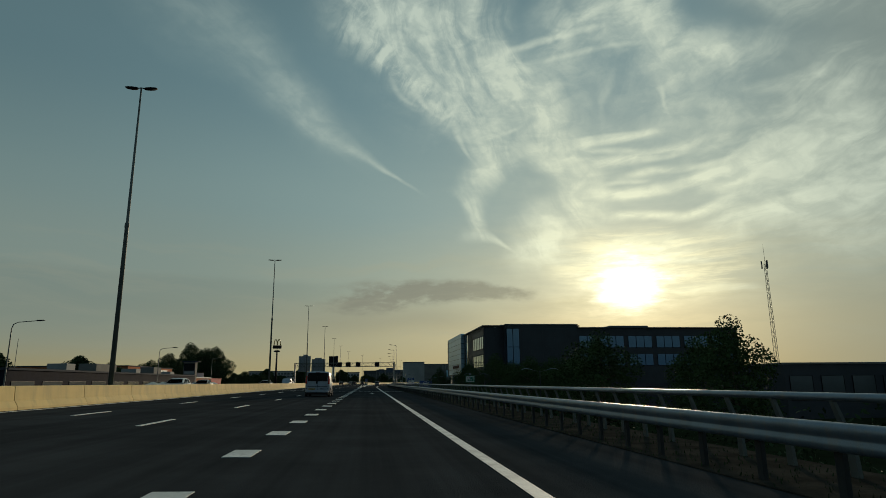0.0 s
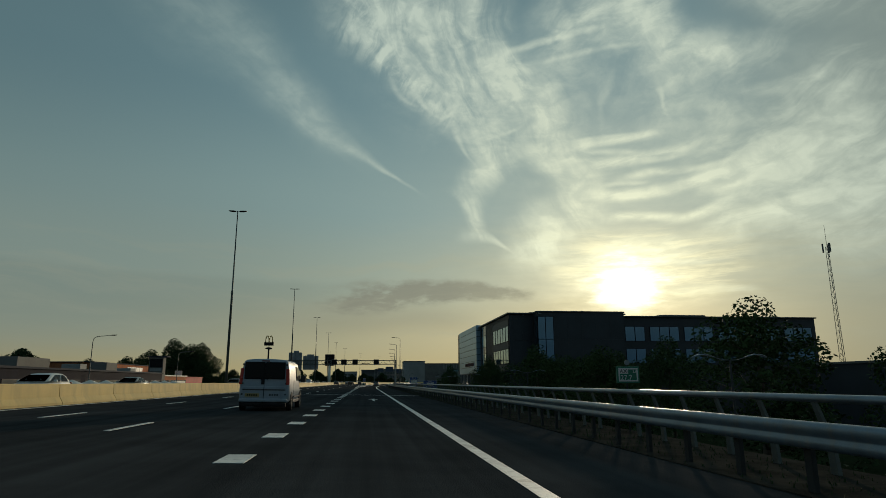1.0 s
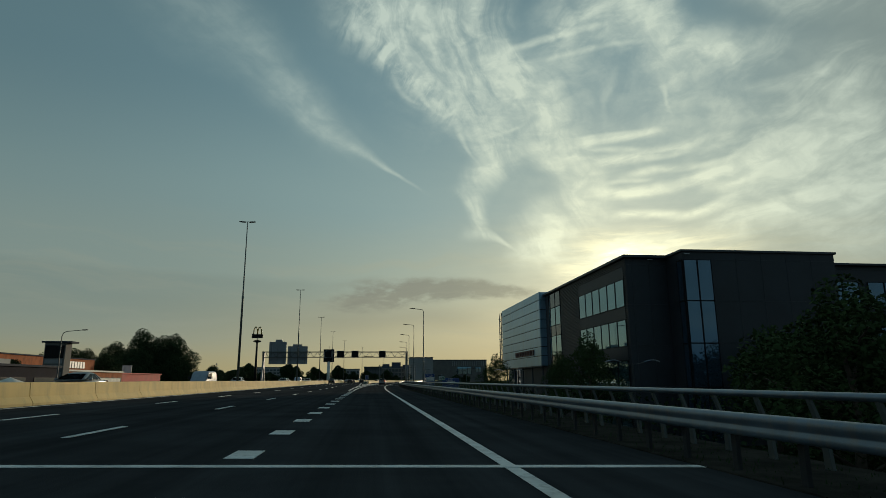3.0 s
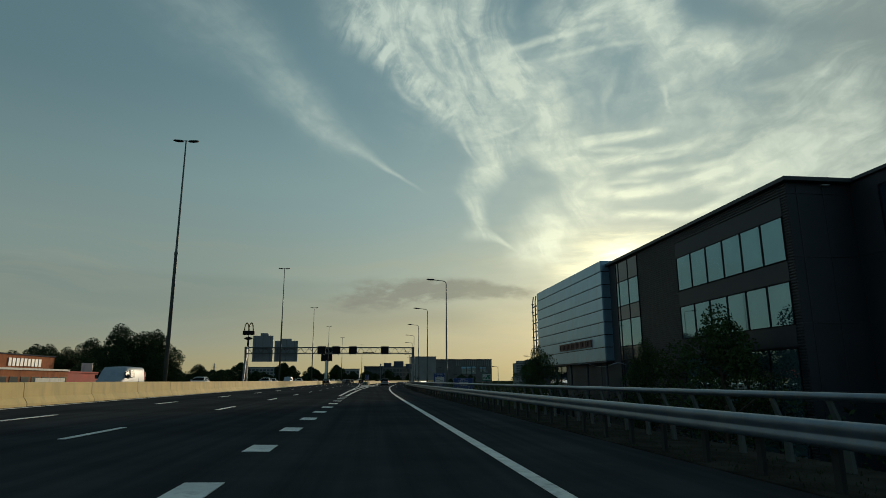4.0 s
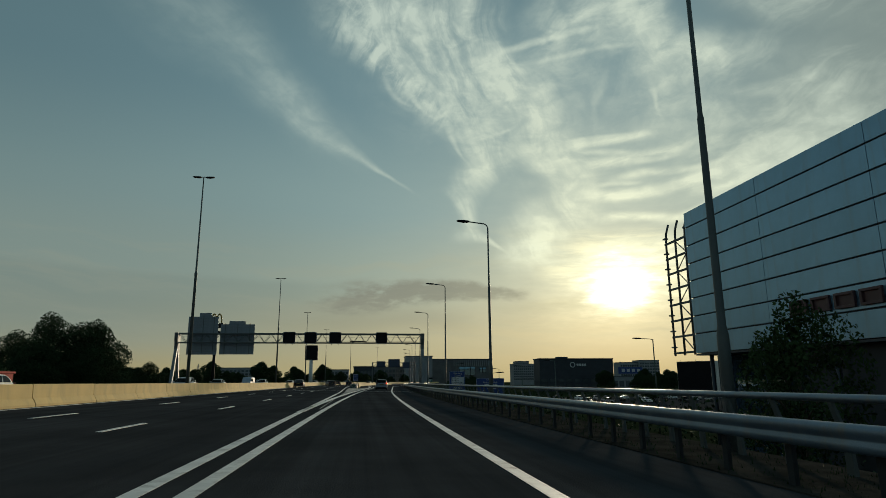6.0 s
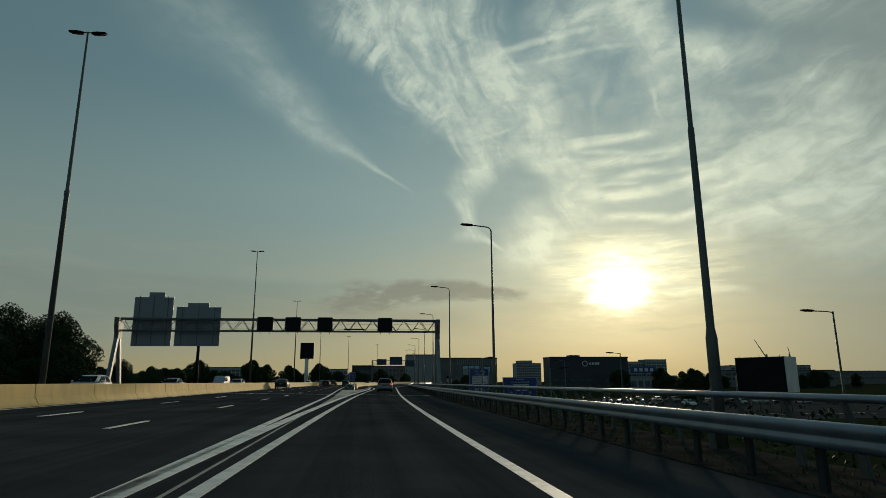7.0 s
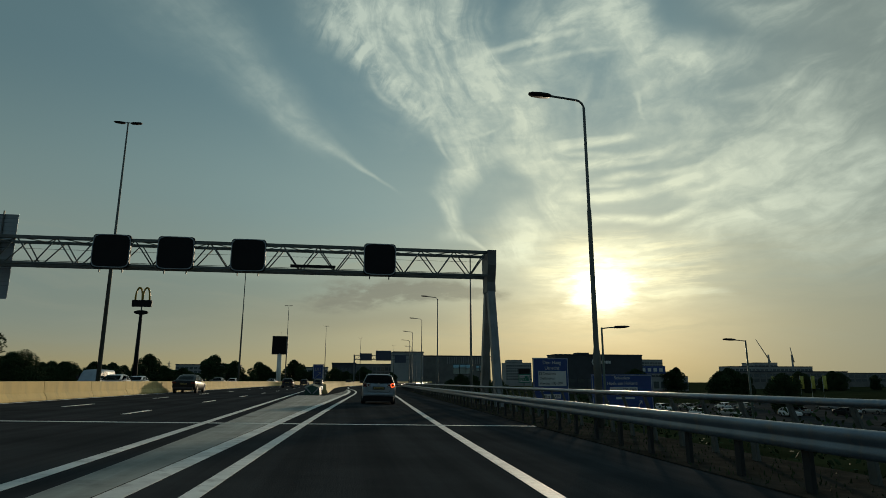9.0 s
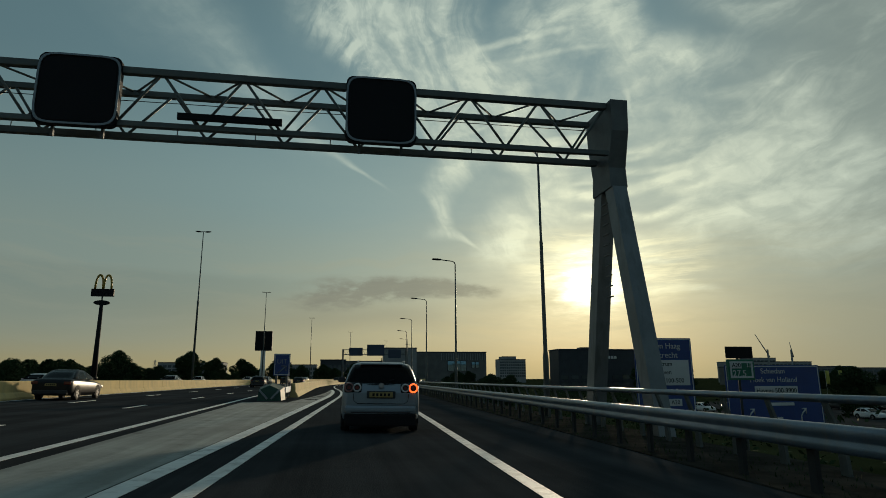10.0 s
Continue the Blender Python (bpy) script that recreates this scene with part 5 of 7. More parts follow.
# buildings on the far side of the opposite carriageway
h = hall("brick_store", "orange-red brick storage hall with plain white sign blocks", -126, -78.5, 214, 260, 7.1, BRICK)
for i in range(9):
    bm = bmesh.new()
    box(bm, (-78.4, 240.6 + i * 1.55, 5.55), (0.2, 1.15, 1.75), bevel=0.04)
    part("sign_block", bm, SIGN_WHITE, h, "plain white sign block")
h = hall("storage_shed", "long dark shed with shallow metal roof and roof boxes", -54, -45.2, 84, 169, 3.1, SHED_WALL, windows=11, win_z=(0.4, 1.7))
for y, a, b in ((108, 3.0, 1.2), (122, 9.0, 1.5), (138, 2.5, 1.0), (150, 5.0, 1.6), (161, 3.0, 0.8)):
    bm = bmesh.new()
    box(bm, (-50, y, 3.4 + b / 2), (3.0, a, b), bevel=0.06)
    part("roof_box", bm, FAR_WALL if a < 4 else GREY_WALL, h)
h = hall("brick_office", "low brick office with white roof edge and framed windows", -59, -50.0, 179.5, 205, 2.85, BRICK, WHITE_WALL, windows=9, win_z=(0.6, 1.9))
bm = bmesh.new()
box(bm, (-49.92, 199.5, 1.0), (0.12, 9.0, 1.5))
part("white_panel", bm, WHITE_WALL, h)
t = thing("sign_tower", "square grey advertising tower with overhanging cap", "sign tower", loc=(-47.6, 173.0, GROUND))
bm = bmesh.new()
box(bm, (0, 0, 5.75), (3.0, 2.0, 11.5), bevel=0.05)
part("shaft", bm, GREY_WALL, t)
bm = bmesh.new()
box(bm, (0.25, 0, 11.66), (4.2, 2.6, 0.26), bevel=0.04)
part("cap", bm, ROOF_DARK, t)
bm = bmesh.new()
box(bm, (0.0, -1.04, 10.2), (2.7, 0.1, 1.9), bevel=0.02)
part("poster_panel", bm, BLACK, t, "dark poster panel at the top of the shaft")
for z in (8.75, 7.9, 6.9):
    bm = bmesh.new()
    box(bm, (0.0, -1.03, z), (2.5, 0.06, 0.62), bevel=0.02)
    part("poster_strip", bm, FAR_WALL, t)

# a row of pale parasols in front of the shed
for i in range(9):
    t = thing("parasol", "cream canvas parasol above the barrier", "parasol", "parasols", loc=(-31.5, 96 + i * 4.4, GROUND))
    bm = bmesh.new()
    k = 10
    top = bm.verts.new((0, 0, 6.15))
    rim_v = [bm.verts.new((1.55 * math.cos(2 * math.pi * j / k), 1.55 * math.sin(2 * math.pi * j / k), 5.55)) for j in range(k)]
    low_v = [bm.verts.new((1.55 * math.cos(2 * math.pi * j / k), 1.55 * math.sin(2 * math.pi * j / k), 5.40)) for j in range(k)]
    for j in range(k):
        bm.faces.new((top, rim_v[j], rim_v[(j + 1) % k]))
        bm.faces.new((rim_v[j], low_v[j], low_v[(j + 1) % k], rim_v[(j + 1) % k]))
    part("canopy", bm, WHITE_WALL, t)
    bm = bmesh.new()
    tube(bm, (0, 0, 0), (0, 0, 6.1), 0.04, sides=8)
    part("pole", bm, STEEL_DULL, t)

hall("red_annex", "low bright red clad sales building", -74, -57, 211, 250, 2.85, RED_CLAD, RED_CLAD)
t = thing("white_billboard", "plain white billboard behind the trees", "billboard", loc=(-62.5, 241, GROUND))
bm = bmesh.new()
box(bm, (0, 0, 8.65), (2.3, 0.25, 2.3), bevel=0.03)
part("panel", bm, WHITE_WALL, t)
for x in (-0.8, 0.8):
    bm = bmesh.new()
    tube(bm, (x, 0.2, 0), (x, 0.2, 9), 0.10, sides=8)
    part("leg", bm, STEEL_DULL, t)


def flag_pole(x, y, top, flag=None):
    t = thing("flag_pole", "thin white flag pole" + (" with a yellow-green banner" if flag else ""), "flag pole", "flag poles", loc=(x, y, GROUND))
    bm = bmesh.new()
    tube(bm, (0, 0, 0), (0, 0, top - GROUND), 0.07, 0.035, 8)
    part("pole", bm, SIGN_WHITE if flag else STEEL_DULL, t)
    if flag:
        bm = bmesh.new()
        h = top - GROUND
        loft(bm, [[(0.05, 0, z), (0.7, 0.12 * s, z), (1.5, -0.08 * s, z - 0.15), (1.5, -0.03 - 0.08 * s, z - 0.15), (0.7, -0.03 + 0.12 * s, z), (0.05, -0.03, z)]
                  for z, s in ((h - 0.1, 1), (h - 1.4, -1), (h - 2.9, 0.6), (h - 4.6, -1))])
        part("banner", bm, FLAG, t)


for a in ((-52, 60, 7.5), (-58, 72, 8.5), (-62, 84, 8.5), (-66, 96, 9.0), (-55, 104, 8.4)):
    flag_pole(*a)
for i in range(6):
    flag_pole(171.4 - i * 1.96, 427 - i * 7.7, 3.2, True)

# left-hand street lamps beyond the opposite carriageway
for x, y in ((-34.8, 107.8), (-33.5, 62.0), (-36.5, 150.0)):
    t = thing("street_lamp", "grey street lamp with a curved arm beyond the motorway", "street lamp", "side street lamps", loc=(x, y, GROUND))
    bm = bmesh.new()
    pipe(bm, [(0, 0, 0), (0, 0, 6), (0, 0, 11.0), (0.12, 0, 11.4), (0.5, 0, 11.6), (2.2, 0, 11.75)], [0.09, 0.075, 0.05, 0.045, 0.04, 0.035])
    part("mast", bm, STEEL_DULL, t)
    bm = bmesh.new()
    lamp_head(bm, (2.1, 0, 11.75), 0.75, 0.3, 1)
    part("lamp_head", bm, BLACK, t)


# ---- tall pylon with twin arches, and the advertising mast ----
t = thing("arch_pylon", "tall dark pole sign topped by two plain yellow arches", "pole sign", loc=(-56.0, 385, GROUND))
bm = bmesh.new()
tube(bm, (0, 0, 0), (0, 0, 24.4), 0.78, 0.42, 16)
part("pole", bm, BLACK, t)
for s in (-1, 1):
    bm = bmesh.new()
    pts = []
    for j in range(15):
        a = math.pi * j / 14
        pts.append((s * 0.98 + 0.92 * math.cos(a), 0, 28.4 + 3.5 * math.sin(a) ** 0.8))
    pipe(bm, pts, 0.27, 8)
    part("arch", bm, GOLD, t)
bm = bmesh.new()
box(bm, (0, 0, 27.4), (5.3, 0.8, 1.9), bevel=0.12)
part("name_board", bm, BLACK, t)
bm = bmesh.new()
loft(bm, [[(1.9 * math.cos(2 * math.pi * j / 20), yy, 24.85 + 0.62 * math.sin(2 * math.pi * j / 20)) for j in range(20)] for yy in (-0.3, 0.3)])
part("oval_board", bm, BLACK, t)
bm = bmesh.new()
tube(bm, (0, 0, 24.4), (0, 0, 26.6), 0.2, sides=10)
part("neck", bm, POLE, t)

t = thing("advertising_mast", "tall column with a boxy dark advertising screen", "advertising mast", loc=(-28.2, 497, GROUND))
bm = bmesh.new()
tube(bm, (0, 0, 0), (0, 0, 18.5), 1.15, 0.95, 16)
part("column", bm, WHITE_WALL, t)
bm = bmesh.new()
box(bm, (0, 0, 22.2), (7.1, 1.8, 8.4), bevel=0.15)
part("screen_box", bm, BLACK, t)
bm = bmesh.new()
box(bm, (0, -0.93, 22.2), (6.4, 0.06, 7.6), bevel=0.01)
part("screen", bm, SCREEN, t)
bm = bmesh.new()
tube(bm, (0.2, 0, 26.4), (0.2, 0, 28.4), 0.06, sides=6)
part("aerial", bm, POLE, t)


# ---- lattice radio mast ----
t = thing("radio_mast", "slender lattice radio mast with antennas", "mast", loc=(112, 159.1, GROUND))
bm = bmesh.new()
H = 38.0
for i in range(3):
    a = 2 * math.pi * i / 3
    tube(bm, (0.75 * math.cos(a), 0.75 * math.sin(a), 0), (0.35 * math.cos(a), 0.35 * math.sin(a), H), 0.055, sides=6)
part("legs", bm, STEEL_DULL, t)
bm = bmesh.new()
for k in range(28):
    z0, z1 = H * k / 28, H * (k + 1) / 28
    r0, r1 = 0.75 - 0.4 * k / 28, 0.75 - 0.4 * (k + 1) / 28
    for i in range(3):
        a, b = 2 * math.pi * i / 3, 2 * math.pi * (i + 1) / 3
        tube(bm, (r0 * math.cos(a), r0 * math.sin(a), z0), (r1 * math.cos(b), r1 * math.sin(b), z1), 0.03, sides=5, cap=False)
part("lattice", bm, STEEL_DULL, t)
for i in range(3):
    a = 2 * math.pi * i / 3 + 0.5
    bm = bmesh.new()
    box(bm, (0.9 * math.cos(a), 0.9 * math.sin(a), 37.6), (0.35, 0.35, 2.2), rot=a, bevel=0.04)
    part("antenna", bm, GREY_WALL, t)
bm = bmesh.new()
tube(bm, (0, 0, 38), (0, 0, 43.5), 0.06, 0.03, 6)
part("whip", bm, STEEL_DULL, t)

# ---- buildings beyond ----
hall("low_hall", "low dark hall with a pale flat roof edge", 60, 100, 84, 104, 3.1, CLAD_FLAT, GREY_WALL, windows=8, win_z=(-2, 1.5), face="y0")
hall("low_hall", "dark flat-roofed annex beside the low hall", 86, 122, 70, 80, 4.6, CLAD_FLAT, CLAD, windows=5, win_z=(0, 3), face="y0")
t = hall("office_block", "long grey office block with pale fins and a glazed opening", 54, 107, 640, 668, 18.6, GREY_WALL, ROOF_DARK, parapet=0.8)
fin_me = panel_mesh("fin", 0.55, 0.5, 4.6, FAR_WALL, 0.03)
for i in range(19):
    piece("fin", fin_me, t, (75.2 + i * 1.7, 639.7, 15.9))
for x0, x1, z0, z1 in ((79.5, 84.0, 6.2, 13.0), (84.2, 88.7, 6.2, 13.0), (88.9, 92.6, 6.2, 13.0), (96.4, 98.8, 8.2, 12.4), (99.2, 101.6, 8.2, 12.4)):
    pane_part(t, ((x0 + x1) / 2, 639.95, (z0 + z1) / 2), (x1 - x0, 0.1, z1 - z0), WINDOW, fr=0.2)
t = hall("dark_hall", "big dark brown hall with a plain white ring on its front", 101, 145, 483, 495, 13.3, CLAD_FLAT, ROOF_DARK, windows=9, win_z=(-2.5, 3.5), face="y0", parapet=0.6, floors=2)
bm = bmesh.new()
box(bm, (115.5, 487, 14.3), (6, 5, 0.9), bevel=0.05)
part("roof_unit", bm, CLAD_FLAT, t)
bm = bmesh.new()
loft(bm, [[(120.5 + r * math.cos(2 * math.pi * j / 24), y, 10.2 + r * math.sin(2 * math.pi * j / 24)) for j in range(24)] for r, y in ((1.6, 482.8), (1.6, 482.6), (1.15, 482.6), (1.15, 482.8))], caps=False)
part("ring_sign", bm, SIGN_WHITE, t)
for i in range(4):
    bm = bmesh.new()
    box(bm, (123.5 + i * 1.5, 482.7, 10.2), (1.1, 0.2, 1.3), bevel=0.03)
    part("sign_bar", bm, SIGN_WHITE, t)
far = (("white_office", "distant white office building with bands of windows", 215, 250, 1000, 25.0, FAR_WALL, 12), ("white_office", "distant pale stepped office tower", 223, 241, 1012, 29.0, FAR_WALL, 6),
       ("grey_office", "distant grey office block on the skyline", 357, 384, 900, 26.5, FAR_WALL, 8), ("grey_office", "distant grey slab block on the skyline", 333, 358, 905, 24.0, FAR_WALL, 8),
       ("grey_office", "distant pale apartment slab on the skyline", 420, 520, 820, 17.0, FAR_WALL, 20), ("grey_office", "distant grey hospital block on the skyline", 470, 500, 850, 22.0, FAR_WALL, 6),
       ("grey_office", "distant low grey hall on the skyline", 530, 640, 800, 10.0, GREY_WALL, 14), ("grey_office", "distant dark flat-roofed hall on the skyline", -5, 8.5, 560, 11.0, CLAD_FLAT, 6),
       ("grey_office", "distant flat-roofed office on the skyline", 8, 40, 690, 14.0, GREY_WALL, 10), ("grey_office", "distant low white hall on the skyline", 34, 54, 610, 20.0, FAR_WALL, 0),
       ("grey_office", "distant low grey office block", -40, -12, 760, 13.0, FAR_WALL, 8), ("grey_office", "distant housing block on the skyline", -150, -95, 800, 16.0, FAR_WALL, 14),
       ("grey_office", "distant grey warehouse on the skyline", 300, 400, 640, 8.5, GREY_WALL, 18))
for name, label, x0, x1, y, top, mat, k in far:
    hall(name, label, x0, x1, y, y + 22, top, mat, ROOF_DARK, windows=k, win_z=(top * 0.12, top * 0.95), face="y0", parapet=0.6, floors=max(2, round(top / 4.5)))
t = hall("blue_store", "distant store with a pale blue fascia band", 176, 214, 560, 590, 4.0, FAR_WALL, ROOF_DARK, windows=8, win_z=(-3, 1), face="y0")
bm = bmesh.new()
box(bm, (190, 559.6, 8.2), (18, 0.6, 4.6), bevel=0.1)
part("fascia", bm, SIGN_BLUE, t, "plain blue sign box")
for i in range(4):
    bm = bmesh.new()
    box(bm, (184.5 + i * 3.8, 559.2, 8.2), (2.2, 0.3, 2.2), bevel=0.05)
    part("sign_bar", bm, SIGN_WHITE, t)
# tower cranes on the skyline
for x, y, lean in ((452, 800, 0.35), (480, 800, 0.0)):
    t = thing("tower_crane", "distant thin construction crane", "crane", loc=(x, y, GROUND))
    bm = bmesh.new()
    box(bm, (0, 0, 17), (1.3, 1.3, 34))
    part("mast", bm, FAR_WALL, t)
    bm = bmesh.new()
    tube(bm, (2, 0, 26), (-13 if lean else -1, 0, 50 if lean else 42), 0.6, 0.3, 6)
    part("jib", bm, FAR_WALL, t)

# far power pylon
t = thing("power_pylon", "distant lattice power pylon on the skyline", "pylon", loc=(-352, 1549, GROUND))
bm = bmesh.new()
for sx in (-1, 1):
    for sy in (-1, 1):
        tube(bm, (3.2 * sx, 3.2 * sy, 0), (0.5 * sx, 0.5 * sy, 46), 0.35, 0.25, 5)
for k in range(9):
    z0, z1, w0, w1 = k * 5.1, (k + 1) * 5.1, 3.2 - 0.3 * k, 2.9 - 0.3 * k
    for s in (-1, 1):
        tube(bm, (s * w0, -w0, z0), (-s * w1, -w1, z1), 0.22, sides=4)
part("tower", bm, FAR_WALL, t)
for z, w in ((30, 7.5), (36, 6.0), (42, 4.5)):
    bm = bmesh.new()
    tube(bm, (-w, 0, z), (w, 0, z), 0.4, sides=5)
    part("crossarm", bm, FAR_WALL, t)

# large roadside screen
t = thing("roadside_screen", "large dark roadside screen in a pale box on lattice legs", "screen", loc=(70.0, 262, 0), rz=radians(-57))
bm = bmesh.new()
box(bm, (0.1, 2.3, 2.0), (8.5, 5.1, 6.1), bevel=0.06)
part("box", bm, WHITE_WALL, t)
bm = bmesh.new()
box(bm, (0.1, -0.30, 2.0), (8.3, 0.12, 5.8), bevel=0.02)
part("screen", bm, SCREEN, t)
bm = bmesh.new()
box(bm, (0.1, -0.30, 4.98), (8.4, 0.16, 0.12), bevel=0.01)
part("frame", bm, BLACK, t)
for i in range(10):
    bm = bmesh.new()
    x = -4.0 + i * 0.88
    tube(bm, (x, 0.3 + (i % 2) * 1.4, GROUND), (x + (0.8 if i % 2 else -0.8) * 0.5, 0.3 + ((i + 1) % 2) * 1.4, -1.0), 0.07, sides=6)
    part("leg", bm, STEEL_DULL, t)
for x in (-3.5, 0, 3.4):
    bm = bmesh.new()
    tube(bm, (x, 0.2, 5.05), (x, 0.2, 5.4), 0.04, sides=6)
    part("lamp", bm, BLACK, t)


# ---- direction signs on the service road ----
def board(name, label, x0, x1, z0, z1, y, mat, rz=0.0, posts=True, cat="traffic sign", to=None):
    t = thing(name, label, cat, loc=((x0 + x1) / 2, y, 0), rz=rz)
    w, hh = x1 - x0, z1 - z0
    bm = bmesh.new()
    box(bm, (0, 0, (z0 + z1) / 2), (w, 0.06, hh), bevel=0.01)
    part("panel", bm, mat, t)
    bm = bmesh.new()
    for z in (z0 + 0.06, z1 - 0.06):
        box(bm, (0, -0.034, z), (w - 0.08, 0.012, 0.035))
    for x in (-w / 2 + 0.06, w / 2 - 0.06):
        box(bm, (x, -0.034, (z0 + z1) / 2), (0.035, 0.012, hh - 0.16))
    part("border", bm, SIGN_WHITE, t)
    if posts:
        for x in (-w * 0.32, w * 0.32):
            bm = bmesh.new()
            tube(bm, (x, 0.10, GROUND if to is None else to), (x, 0.10, z1 - 0.1), 0.065, sides=10)
            part("post", bm, STEEL_DULL, t)
    return t


def patch(t, x, z, w, hh, mat, name="patch", y=-0.036):
    bm = bmesh.new()
    box(bm, (x, y, z), (w, 0.014, hh), bevel=0.003)
    return part(name, bm, mat, t)


def sign_arrow(t, x, z, size, y=-0.04):
    bm = bmesh.new()
    pipe(bm, [(x, y, z), (x, y, z + size * 0.45), (x + size * 0.18, y, z + size * 0.72), (x + size * 0.42, y, z + size * 0.95)], size * 0.055, 6)
    pipe(bm, [(x + size * 0.10, y, z + size * 0.98), (x + size * 0.46, y, z + size), (x + size * 0.44, y, z + size * 0.62)], size * 0.055, 6)
    part("arrow", bm, SIGN_WHITE, t)


s1 = board("direction_sign", "blue motorway direction sign with white lettering", 14.9, 17.65, -0.35, 2.84, 245.0, SIGN_BLUE)
lettering("Den Haag", 0.36, SIGN_WHITE, s1, (0.1, -0.045, 2.38), FACE_BACK, "CENTER")
lettering("Utrecht", 0.36, SIGN_WHITE, s1, (0.1, -0.045, 1.98), FACE_BACK, "CENTER")
patch(s1, 0.1, 1.33, 2.15, 1.10, SIGN_WHITE, "white_field")
for i, text in enumerate(("Centrum", "Delfshaven", "Havens 100-500")):
    lettering(text, 0.27, BLACK, s1, (-0.88 if i else -0.62, -0.05, 1.62 - i * 0.36), FACE_BACK)
bm = bmesh.new()
pipe(bm, [(-0.80 + 0.10 * math.cos(a), -0.05, 1.70 + 0.10 * math.sin(a)) for a in [2 * math.pi * j / 12 for j in range(13)]], 0.02, 6)
part("ring", bm, BLACK, s1)
patch(s1, -0.72, 0.52, 0.28, 0.28, SIGN_WHITE, "symbol_field")
patch(s1, -0.72, 0.49, 0.16, 0.14, SIGN_BLUE, "symbol", -0.047)
lettering("Van Nelle", 0.30, SIGN_WHITE, s1, (-0.48, -0.045, 0.42), FACE_BACK)
for x, text in ((-0.35, "Ring"), (0.4, "A20")):
    patch(s1, x, 0.05, 0.62, 0.30, SIGN_WHITE, "route_field")
    lettering(text, 0.25, BLACK, s1, (x, -0.05, -0.03), FACE_BACK, "CENTER")

s2 = board("direction_sign", "wide blue direction sign with white arrows and lettering", 19.75, 24.7, -1.05, 1.66, 245.8, SIGN_BLUE)
lettering("Schiedam", 0.34, SIGN_WHITE, s2, (0.0, -0.045, 1.28), FACE_BACK, "CENTER")
lettering("Hoek van Holland", 0.34, SIGN_WHITE, s2, (0.0, -0.045, 0.88), FACE_BACK, "CENTER")
patch(s2, 0.1, 0.50, 2.25, 0.40, SIGN_WHITE, "white_field")
lettering("Havens 500-9900", 0.30, BLACK, s2, (0.1, -0.05, 0.40), FACE_BACK, "CENTER")
patch(s2, 0.2, -0.12, 1.5, 0.14, SIGN_WHITE, "line_bar")
sign_arrow(s2, -1.45, -0.95, 0.62)
sign_arrow(s2, 1.25, -0.95, 0.62)
patch(s2, 0.0, -0.86, 0.55, 0.30, SIGN_WHITE, "route_field")
lettering("S114", 0.24, BLACK, s2, (0.0, -0.05, -0.94), FACE_BACK, "CENTER")

for x, y, text, z0 in ((6.53, 40.03, "27.7", 1.07), (6.76, 132.6, "27.6", 1.08), (10.12, 231.2, "27.5", 1.06)):
    t = board("distance_sign", "small green motorway distance marker above the parapet rail", x - 0.30, x + 0.30, z0, z0 + 0.42, y, SIGN_GREEN, posts=False)
    bm = bmesh.new()
    tube(bm, (0, 0.07, -1.2), (0, 0.07, z0 + 0.5), 0.025, sides=8)
    part("post", bm, POST, t)
    patch(t, -0.12, z0 + 0.30, 0.24, 0.13, SIGN_WHITE, "route_field")
    lettering("A20", 0.12, BLACK, t, (-0.12, -0.046, z0 + 0.26), FACE_BACK, "CENTER")
    lettering("Li", 0.12, SIGN_WHITE, t, (0.12, -0.046, z0 + 0.26), FACE_BACK)
    lettering(text, 0.18, SIGN_WHITE, t, (-0.06, -0.046, z0 + 0.075), FACE_BACK, "CENTER")
    bm = bmesh.new()
    if text == "27.5":
        box(bm, (0.0, 0.0, z0 + 0.56), (0.60, 0.05, 0.24), bevel=0.01)
    else:
        tube(bm, (0.0, 0.03, z0 + 0.52), (0.0, -0.02, z0 + 0.52), 0.065, sides=20)
    part("upper_plate", bm, BLACK if text == "27.5" else SIGN_BACK, t)

# exit sign and crash cushion at the nose of the gore
cushion = thing("crash_cushion", "green and white crash cushion at the nose of the exit", "crash cushion", loc=(-1.40, 253.6, 0.03))
bm = bmesh.new()
loft(bm, [[(-0.62, 0, 0), (0.62, 0, 0), (0.55, 0.05, 0.55), (0.0, 0.10, 0.80), (-0.55, 0.05, 0.55)],
          [(-0.70, 2.0, 0), (0.70, 2.0, 0), (0.62, 2.0, 0.70), (0.0, 2.0, 0.92), (-0.62, 2.0, 0.70)]], smooth=False)
part("nose", bm, CUSHION_GREEN, cushion)
for s in (-1, 1):
    bm = bmesh.new()
    box(bm, (s * 0.30, -0.03, 0.33), (0.10, 0.03, 0.62), tilt=(-0.08, s * 0.75, 0))
    part("chevron", bm, SIGN_BACK, cushion)
for i in range(4):
    bm = bmesh.new()
    box(bm, (0, 2.6 + i * 1.3, 0.42), (1.25, 0.12, 0.80), bevel=0.02)
    part("diaphragm", bm, STEEL_DULL, cushion)
for s in (-1, 1):
    bm = bmesh.new()
    box(bm, (s * 0.66, 4.6, 0.52), (0.05, 5.2, 0.32), bevel=0.01)
    part("side_beam", bm, STEEL, cushion)
ex = board("exit_sign", "blue exit sign reading UIT with a white arrow", -1.60, -0.66, 1.35, 2.62, 257.5, SIGN_BLUE, to=0.02)
# white lettering and arrow drawn in grey: their backlit dimness is put into the colour
lettering("UIT", 0.38, SIGN_BACK, ex, (0, -0.045, 2.05), FACE_BACK, "CENTER")
bm = bmesh.new()
pipe(bm, [(-0.22, -0.045, 1.48), (0.2, -0.045, 1.86)], 0.035, 6)
